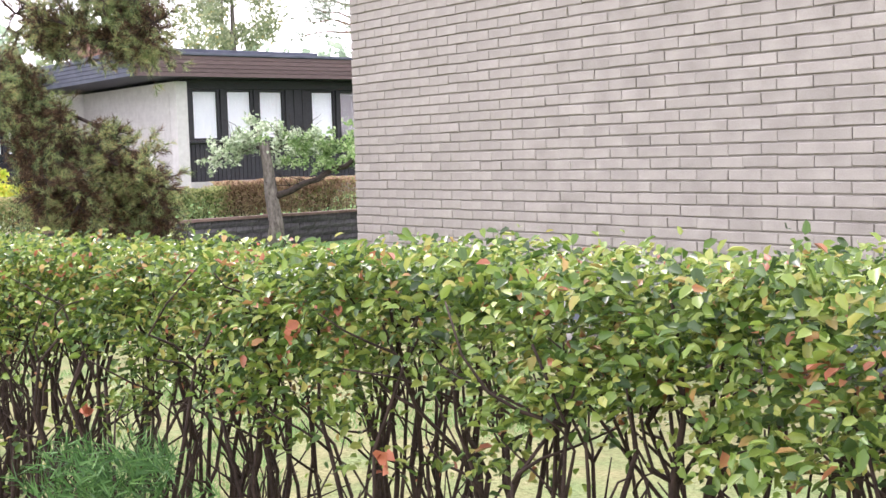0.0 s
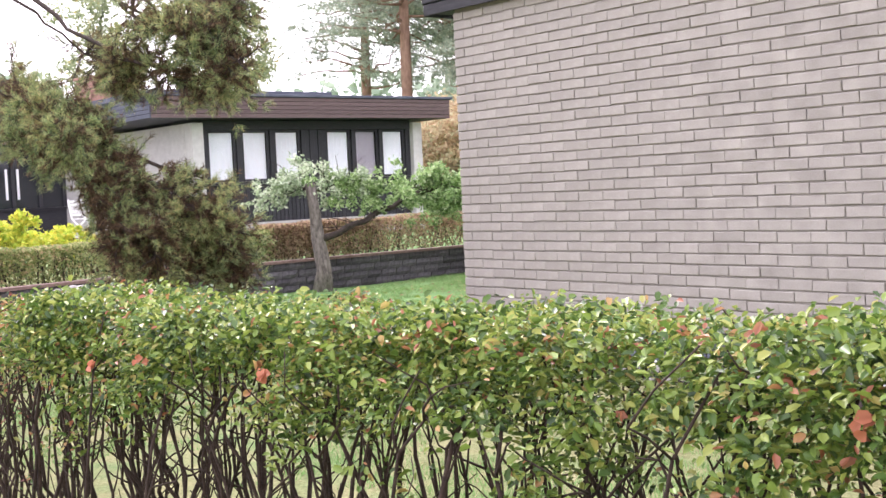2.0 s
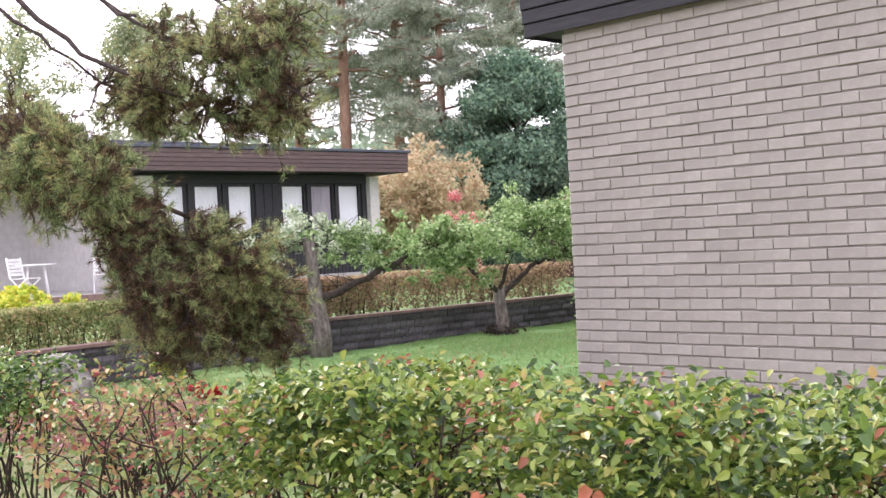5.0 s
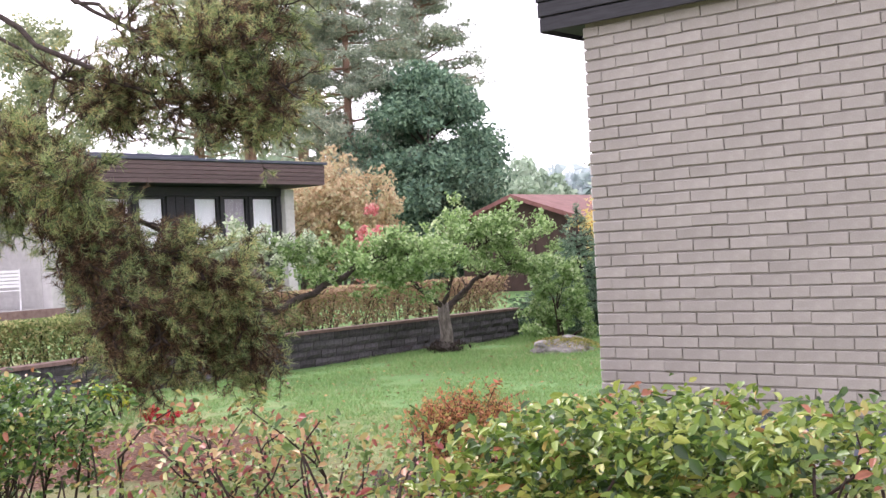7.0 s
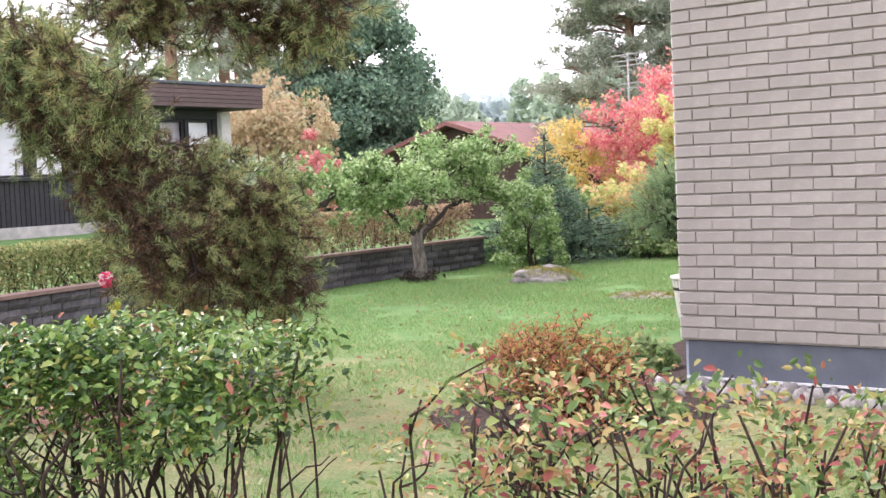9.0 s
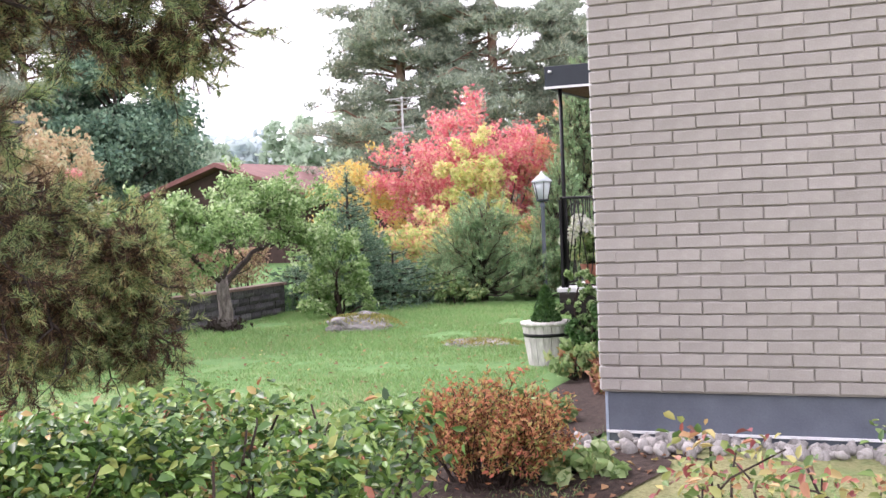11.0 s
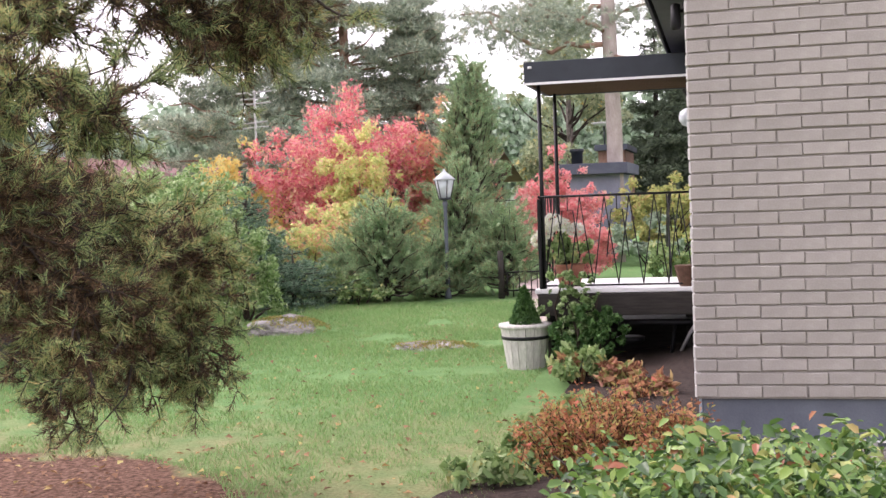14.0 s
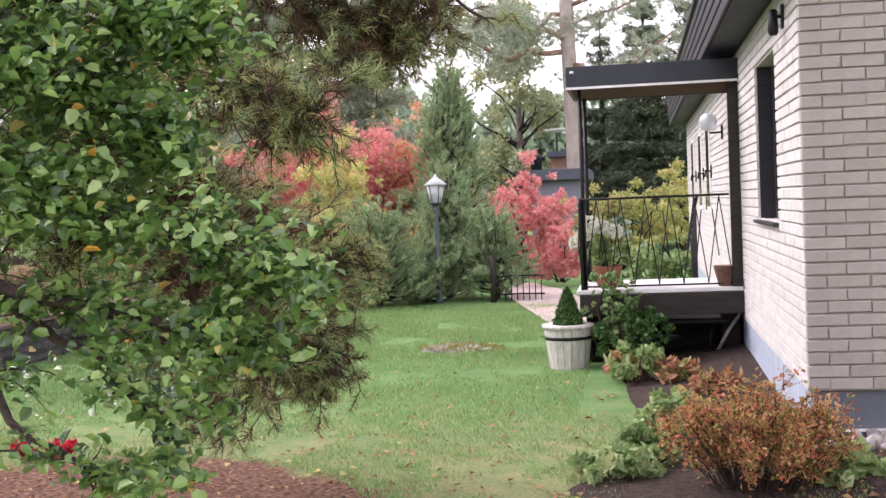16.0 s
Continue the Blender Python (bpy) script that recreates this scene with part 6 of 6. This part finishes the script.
for k in range(40):
    a = 2 * math.pi * k / 40
    rr = 1 + 0.14 * noise.noise((math.cos(a) * 1.5, math.sin(a) * 1.5, 6))
    x, y = -0.45 + 0.68 * rr * math.cos(a), 2.6 + 3.0 * rr * math.sin(a)
    ring.append(bm.verts.new((x, y, ground_height(x, y) + 0.02)))
c = bm.verts.new((-0.5, 2.6, ground_height(-0.5, 2.6) + 0.07))
for k in range(40):
    bm.faces.new((ring[k], ring[(k + 1) % 40], c))
part("soil", bm, M["soil"], bed, "dark soil along the side wall")
peb = thing("pebble_strip", "strip of pale rounded pebbles along the plinth", "pebbles", kind="structure")


def pebble_mesh(seed):
    bm = bmesh.new()
    bmesh.ops.create_icosphere(bm, subdivisions=1, radius=1.0)
    for v in bm.verts:
        v.co *= 1 + 0.3 * noise.noise(v.co * 1.5 + Vector((seed * 3.1, 0, 0)))
    me = bpy.data.meshes.new("pebble")
    bm.to_mesh(me)
    bm.free()
    me.materials.append(M["pebble"])
    me.polygons.foreach_set("use_smooth", [True] * len(me.polygons))
    return me


pebs = [pebble_mesh(k) for k in range(5)]
R = random.Random(3)
for k in range(260):
    o = new("pebble", pebs[k % 5])
    s = R.uniform(0.025, 0.05)
    x = R.uniform(-0.15, 3.2)
    o.matrix_world = Matrix.Translation((x, -R.random() ** 1.4 * 0.36 - 0.02, 0.125 + R.random() * 0.025)) @ Euler((R.random() * 6, R.random() * 6, R.random() * 6)).to_matrix().to_4x4() @ Matrix.Diagonal((s * 1.3, s, s * 0.75, 1))
    o.parent = peb
# litter of fallen leaves on bed and lawn
ll = thing("fallen_leaves", "scattered fallen leaves on lawn and bed", "leaves", kind="stuff")
P = np.concatenate([np.stack([rng.normal(-0.45, 0.6, 420), rng.normal(-0.75, 0.4, 420), np.zeros(420)], 1), np.stack([rng.uniform(-7, 0, 700), rng.uniform(-3, 8, 700), np.zeros(700)], 1),
                    np.stack([rng.normal(-4.3, 1.3, 700), rng.normal(-1.2, 0.8, 700), np.zeros(700)], 1)])
P = P[(P[:, 0] < -0.02) | (P[:, 1] < -0.02)]
P[:, 2] = [ground_height(x, y) + 0.02 for x, y in P[:, :2]]
leaves("leaf_litter", P, 0.045, M["leaf_litter"], ll, normal=np.tile([0, 0, 1.0], (len(P), 1)), flat=0.7, width=0.7, detail=False)

# flowers at the retaining wall
dh = shrub("dahlia", "dahlia with a pink and white bloom", (-6.02, 0.2, 0.0), (0.22, 0.2, 0.6), "lime", 420, 0.08, 8, 6, "flower", 0.3, True)
leaves("bloom", clumps([(0, 0, 0.7)], [0.075], 26000, (1, 1, 1), 0.6), 0.05, M["flower_pink"], dh, "pink and white petals", width=0.6, detail=False)
tube("stalk", [(0, 0, 0.3), (0, 0, 0.68)], 0.006, M["stem"], dh)
rf = shrub("red_flowers", "clump of low red flowers beside the litter", (-5.1, 0.05, 0.0), (0.28, 0.2, 0.2), "flower_red", 900, 0.05, 10, 5, "flower", 0.3)

# hedges on the terrace above the retaining wall
def long_hedge(label, pts, width, height, mat_, n, leaf=0.06):
    t = thing("hedge", label, "hedge")
    pts = np.array(pts)
    u = rng.random(n) * (len(pts) - 1)
    i = u.astype(int)
    f = (u - i)[:, None]
    c = pts[i] * (1 - f) + pts[np.minimum(i + 1, len(pts) - 1)] * f
    off = rng.uniform(-1, 1, n)
    h_ = height * (1 + 0.1 * np.array([noise.noise((a * 1.3, b * 1.3, 0)) + 0.7 * noise.noise((a * 5, b * 5, 0)) for a, b in c[:, :2]]))
    z = h_ * (1 - rng.random(n) ** 2.2 * (0.9))
    P = c + np.stack([off * width * (0.75 + 0.25 * rng.random(n)), rng.normal(size=n) * 0.05, z], 1)
    leaves("foliage", P, leaf, M[mat_], t, detail=False, width=0.5)
    st_ = []
    for k in range(0, n, max(1, n // 160)):
        b = c[k]
        st_.append(tube_data([b + [rng.normal() * width * 0.4, 0, -0.05], b + [rng.normal() * width * 0.4, rng.normal() * 0.1, height * 0.9]], [0.01, 0.004], 4))
    link("stemwork", *join(st_), M["stem"], t, kind="stuff")
    return t


long_hedge("clipped hedge turning brown above the garden wall", [(-8.75, 3.2, 0.42), (-8.85, 5.5, 0.42), (-8.9, 10.3, 0.42)], 0.35, 0.62, "brown_hedge", 34000, 0.05)
long_hedge("clipped yellowish-green hedge above the garden wall", [(-8.2, -3.0, 0.42), (-8.4, 0.0, 0.42), (-8.75, 3.2, 0.42)], 0.4, 0.55, "green_hedge", 26000, 0.05)


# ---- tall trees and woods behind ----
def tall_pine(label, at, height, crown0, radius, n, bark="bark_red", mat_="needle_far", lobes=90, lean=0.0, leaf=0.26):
    t = thing("tall_pine", label, "tree", at=at)
    tube("trunk", [(0, 0, -0.4), (lean * 0.3, 0, height * 0.35), (lean * 0.7, 0.1, height * 0.7), (lean, 0, height)], [0.014 * height, 0.012 * height, 0.008 * height, 0.02], M[bark], t, "orange-brown trunk", 10, 0.06)
    cs, rs = [], []
    for k in range(lobes):
        f = rng.random() ** 0.9
        z = height * (crown0 + (1 - crown0) * f)
        a = rng.random() * 6.283
        rr = radius * (1.05 - 0.85 * f ** 1.4) * (0.55 + 0.5 * rng.random())
        c = Vector((lean * f + rr * math.cos(a), rr * math.sin(a), z + rr * rng.uniform(-0.1, 0.22)))
        b = Vector((lean * f, 0, z - 0.25))
        pts, rad = limb(b, c, 0.0035 * height, 0.015, 0.07, 5)
        link("limb", *tube_data(pts, rad, 5), M["bark_red"], t, smooth=True)
        # flat plates of needles along the outer half of each limb
        for q in range(5):
            w = 0.45 + 0.13 * q
            cs.append(b.lerp(c, w) + Vector(rng.normal(size=3) * np.array([0.09, 0.09, 0.03]) * radius))
            rs.append(radius * rng.uniform(0.07, 0.17))
    tot = sum(r * r for r in rs)
    P = clumps(cs, rs, n / tot, (1.2, 1.2, 0.45), 0.05)
    P = P + rng.normal(size=P.shape) * np.array([0.06, 0.06, 0.03]) * radius * 0.5
    d = unit(rng.normal(size=P.shape) * 0.7 + np.array([0, 0, 0.9]))
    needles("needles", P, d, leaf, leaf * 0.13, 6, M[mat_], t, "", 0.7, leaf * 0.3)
    return t


def broadleaf(label, at, height, radius, n, mat_, leaf=0.25, lobes=40, low=0.08, name="broadleaf_tree", bark="bark_grey", weep=0.0, fill=1.0):
    t = thing(name, label, "tree", at=at)
    tube("trunk", [(0, 0, -0.4), (0.05, 0, height * 0.4), (0, 0.05, height * 0.85)], [0.02 * height, 0.014 * height, 0.03], M[bark], t, "", 9, 0.06)
    cs, rs = [], []
    for k in range(lobes):
        f = low + (1 - low) * rng.random()
        wide = math.sin(math.pi * min(1.0, (f - low) / (1 - low) * 0.8 + 0.2)) ** 0.7
        a = rng.random() * 6.283
        rr = radius * wide * math.sqrt(rng.random())
        c = Vector((rr * math.cos(a), rr * math.sin(a), height * f * 0.95))
        cs.append(c)
        rs.append(radius * rng.uniform(0.12, 0.3) * fill)
        if k % 2 == 0:
            link("limb", *tube_data(*limb((0, 0, max(0.2, c.z - rr * 0.8)), c, 0.006 * height, 0.015, 0.08, 4), 5), M["bark_dark"], t, smooth=True)
    tot = sum(r * r for r in rs)
    P = clumps(cs, rs, n / tot, (1, 1, 0.6 + weep), 0.15)
    leaves("foliage", P, leaf, M[mat_], t, detail=False, width=0.6, droop=weep)
    return t


broadleaf("rounded dark green broad-leaved tree behind the gardens", (-25.6, 27.9, 0), 9.0, 3.0, 70000, "linden", 0.17, 170, 0.04, fill=1.5)
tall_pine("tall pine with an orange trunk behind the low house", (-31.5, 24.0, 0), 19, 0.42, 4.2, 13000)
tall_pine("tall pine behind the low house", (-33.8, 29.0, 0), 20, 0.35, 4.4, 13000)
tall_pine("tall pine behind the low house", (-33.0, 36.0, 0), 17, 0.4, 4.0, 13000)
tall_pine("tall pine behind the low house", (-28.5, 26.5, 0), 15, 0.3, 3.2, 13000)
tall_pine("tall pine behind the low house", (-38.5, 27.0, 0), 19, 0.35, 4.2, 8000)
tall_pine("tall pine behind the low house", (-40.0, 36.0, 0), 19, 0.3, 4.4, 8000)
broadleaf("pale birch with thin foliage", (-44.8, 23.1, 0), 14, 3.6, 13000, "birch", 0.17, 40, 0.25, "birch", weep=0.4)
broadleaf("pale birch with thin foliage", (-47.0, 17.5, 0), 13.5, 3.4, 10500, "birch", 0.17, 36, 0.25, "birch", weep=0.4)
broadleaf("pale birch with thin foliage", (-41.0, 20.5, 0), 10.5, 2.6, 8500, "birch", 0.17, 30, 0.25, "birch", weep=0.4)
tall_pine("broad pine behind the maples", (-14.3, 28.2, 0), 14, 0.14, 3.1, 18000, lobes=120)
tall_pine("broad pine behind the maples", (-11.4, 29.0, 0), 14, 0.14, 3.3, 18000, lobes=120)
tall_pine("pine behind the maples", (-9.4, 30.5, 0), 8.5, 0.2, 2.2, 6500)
lp = thing("tall_pine", "tall pale-trunked pine beyond the porch with arching limbs", "tree", at=(-2.72, 26.0, -0.4))
lp.scale = (1.24, 1.24, 1.24)
tube("trunk", [(0, 0, -0.4), (0.03, 0, 3.0), (-0.04, 0, 6.0), (0.05, 0, 10.0)], [0.2, 0.175, 0.16, 0.1], M["bark_pale"], lp, "pale grey-pink trunk", 14, 0.07)
LT, LD = [], []
for a, b, r in (((0, 0, 4.7), (2.4, -0.5, 5.3), 0.07), ((0, 0, 5.0), (-2.6, -0.6, 5.6), 0.07), ((0, 0, 5.3), (1.6, 0.6, 6.2), 0.06), ((0, 0, 5.2), (-1.9, 0.5, 6.1), 0.06), ((0, 0, 5.8), (-3.4, 0.2, 5.9), 0.06), ((0, 0, 6.0), (3.2, 0.2, 6.0), 0.06)):
    pts, rad = limb(a, b, r, 0.02, 0.14, 8)
    tube("limb", pts, rad, M["bark_red"], lp, "orange arching limb", 7)
    for k in range(330):
        p = pts[int(rng.integers(3, 9))]
        LT.append(p + Vector(rng.normal(size=3) * np.array([0.5, 0.5, 0.16])) + Vector((0, 0, -0.05)))
        LD.append(Vector(rng.normal(size=3)) + Vector((0, 0, 0.6)))
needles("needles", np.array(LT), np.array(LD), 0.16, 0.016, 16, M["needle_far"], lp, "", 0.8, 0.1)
broadleaf("pale birch beyond the lawn", (-5.2, 36.0, 0), 9.6, 2.3, 11000, "birch", 0.17, 60, 0.15, "birch", weep=0.4)
# These spruces are dark by colour, which stands for the shade there.
conifer("dark_spruce", "spruce behind the porch, coloured dark for the shade it stands in", (-0.6, 33.0, 0), 9.5, 2.0, "dark_spruce", 30, 44, (0.26, 0.05, 8), 0.05)
conifer("dark_spruce", "spruce behind the porch, coloured dark for the shade it stands in", (1.4, 36.0, 0), 11.0, 2.4, "dark_spruce", 30, 44, (0.26, 0.05, 8), 0.05)
conifer("dark_spruce", "spruce behind the porch, coloured dark for the shade it stands in", (-2.2, 39.0, 0), 9.0, 2.0, "dark_spruce", 24, 24, (0.3, 0.05, 8), 0.05)
shrub("golden_shrub", "yellow-green autumn shrub beyond the porch", (-1.3, 24.5, -0.2), (1.9, 1.0, 2.7), "meadow", 9000, 0.1, 40, 8)
shrub("green_shrub", "pale green garden shrub beyond the porch", (-0.7, 14.5, -0.1), (0.9, 0.7, 1.2), "perennial", 2600, 0.09, 14, 8)
shrub("golden_shrub", "tall yellow-green growth beyond the porch", (0.2, 26.5, -0.2), (1.8, 1.0, 3.2), "meadow", 8000, 0.1, 40, 8)
shrub("green_shrub", "pale green shrub beyond the scarlet one", (-1.6, 24.0, -0.2), (1.4, 0.8, 1.5), "far_green", 2600, 0.12, 14, 8)


def woods(label, a, b, rows, height, mat_, n, leaf):
    """A belt of far woods: crowns with uneven tops."""
    t = thing("far_woods", label, "woods", kind="stuff")
    a, b = np.array(a), np.array(b)
    cs, rs = [], []
    length = np.linalg.norm(b - a)
    for k in range(int(length / (height * 0.28)) * rows):
        p = a + (b - a) * rng.random()
        p = p + rng.normal(size=2) * height * 0.4
        h_ = height * (0.75 + 0.35 * rng.random() + 0.18 * noise.noise((p[0] * 0.05, p[1] * 0.05, 1)))
        for j in range(5):
            f = (j + 0.5) / 5
            cs.append((p[0] + rng.normal() * height * 0.05, p[1], h_ * f))
            rs.append(height * 0.22 * (1.15 - 0.75 * f) * rng.uniform(0.8, 1.2))
    tot = sum(r * r for r in rs)
    P = clumps(cs, rs, n / tot, (1, 1, 1.1), 0.5)
    leaves("crowns", P, leaf, M[mat_], t, detail=False, width=0.7)
    return t


# The haze over these belts lies in the leaf colours alone.
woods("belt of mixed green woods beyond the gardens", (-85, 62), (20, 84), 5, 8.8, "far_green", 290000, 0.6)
woods("wooded ridge on the horizon, its haze put into the leaf colours", (-190, 150), (60, 230), 4, 15.5, "far_blue", 60000, 2.2)
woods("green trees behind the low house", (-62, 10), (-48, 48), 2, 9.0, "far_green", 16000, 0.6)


# ---- grass blades on the lawn ----
def blades(n, x0, x1, y0, y1, hgt):
    x, y = rng.uniform(x0, x1, n), rng.uniform(y0, y1, n)
    dens = np.array([noise.noise((a * 0.9, b * 0.9, 4)) + 0.5 * noise.noise((a * 4, b * 4, 4)) for a, b in zip(x, y)])
    litter = ((x + 4.4) / 2.0) ** 2 + ((y + 1.3) / 1.5) ** 2 < 0.85
    keep = (dens > -0.35 + 0.35 * np.clip((1.5 - y) / 3, 0, 1)) & ~litter & (x > np.array([wall_line(b) for b in y]) + 0.05) & ~((x > -0.05) & (y > -0.95)) & ~((x > -1.5) & (y > 1.6))
    x, y, dens = x[keep], y[keep], dens[keep]
    z = np.array([ground_height(a, b) for a, b in zip(x, y)])
    m_ = len(x)
    h_ = hgt * rng.uniform(0.5, 1.3, m_) * (1 + 0.7 * np.clip(dens, -0.5, 1))
    a = rng.random(m_) * 6.283
    w_ = 0.0045
    lean = rng.normal(size=(m_, 2)) * 0.5
    base = np.stack([x, y, z - 0.004], 1)
    s = np.stack([np.cos(a) * w_, np.sin(a) * w_, np.zeros(m_)], 1)
    tip = base + np.stack([lean[:, 0] * h_, lean[:, 1] * h_, h_], 1)
    return np.stack([base - s, base + s, tip], 1).reshape(-1, 3)


V = np.concatenate([blades(190000, -7.6, 4.5, -4.2, 5.0, 0.035), blades(90000, -8.0, -1.6, 5.0, 11.5, 0.045)])
gt = thing("grass", "short patchy lawn grass", "grass", kind="stuff")
fast_mesh("blades", V, np.arange(len(V)).reshape(-1, 3), M["grass"], gt)


# ---- bricks of the house walls, one by one ----
R = random.Random(11)
full = [as_mesh("brick", brick_mesh(s, (0.25, 0.251, 0.249)[s % 3]), M["brick"]) for s in range(9)]
half = [as_mesh("brick", brick_mesh(s + 50, 0.121), M["brick"]) for s in range(4)]
start = [as_mesh("brick", brick_mesh(s + 70, 0.237), M["brick"]) for s in range(4)]
singles, rest = [], []
for x, ln, k in brick_rows(WALL_X1, NC, True):
    z = ZB + k * COURSE + 0.009
    if z + 0.068 > TOP:
        continue
    if x < 2.2:
        o = new("brick", R.choice(half if ln < 0.2 else start if x == 0.0 else full))
        o.matrix_world = pose(x + R.uniform(-.0025, .0025), R.uniform(-.002, .002), z + R.uniform(-.0025, .0025), 0, R.uniform(-.5, .5), R.uniform(-.6, .6))
        o.parent = wall_front
    else:
        v, f = brick_mesh(R.randrange(40), ln + R.choice((-0.001, 0.001, 0.002)))
        dx, dy, dz = x + R.uniform(-.0025, .0025), R.uniform(-.002, .002), z + R.uniform(-.0025, .0025)
        rest.append(([(a + dx, b + dy, c + dz) for a, b, c in v], f))
o = link("bricks", *join(rest), M["brick_rest"], wall_front)
o["kind"] = "stuff"
side = []
for y, ln, k in brick_rows(SIDE_L, NC, False):
    z = ZB + k * COURSE + 0.009
    if z + 0.068 > TOP:
        continue
    y0, y1 = y, y + ln
    if z + 0.04 > WZ0 and z + 0.02 < WZ1 and y1 > WY0 and y0 < WY1:
        if y0 < WY0 - 0.04:
            y1 = WY0
        elif y1 > WY1 + 0.04:
            y0 = WY1
        else:
            continue
    v, f = brick_mesh(R.randrange(40), y1 - y0)
    d = R.uniform(-.002, .002)
    # turned to face west
    side.append(([(b + d, y1 - a, c + z) for a, b, c in v], f))
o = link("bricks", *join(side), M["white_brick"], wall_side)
o["kind"] = "stuff"
# dark sheet added over the far reveal, standing in for dark frame and glass
box("window_reveal", (0.01, WY1 - 0.012, WZ0), (0.128, WY1 - 0.002, WZ1), M["dark_board"], win, "dark sheet added over the window reveal", 0.002)
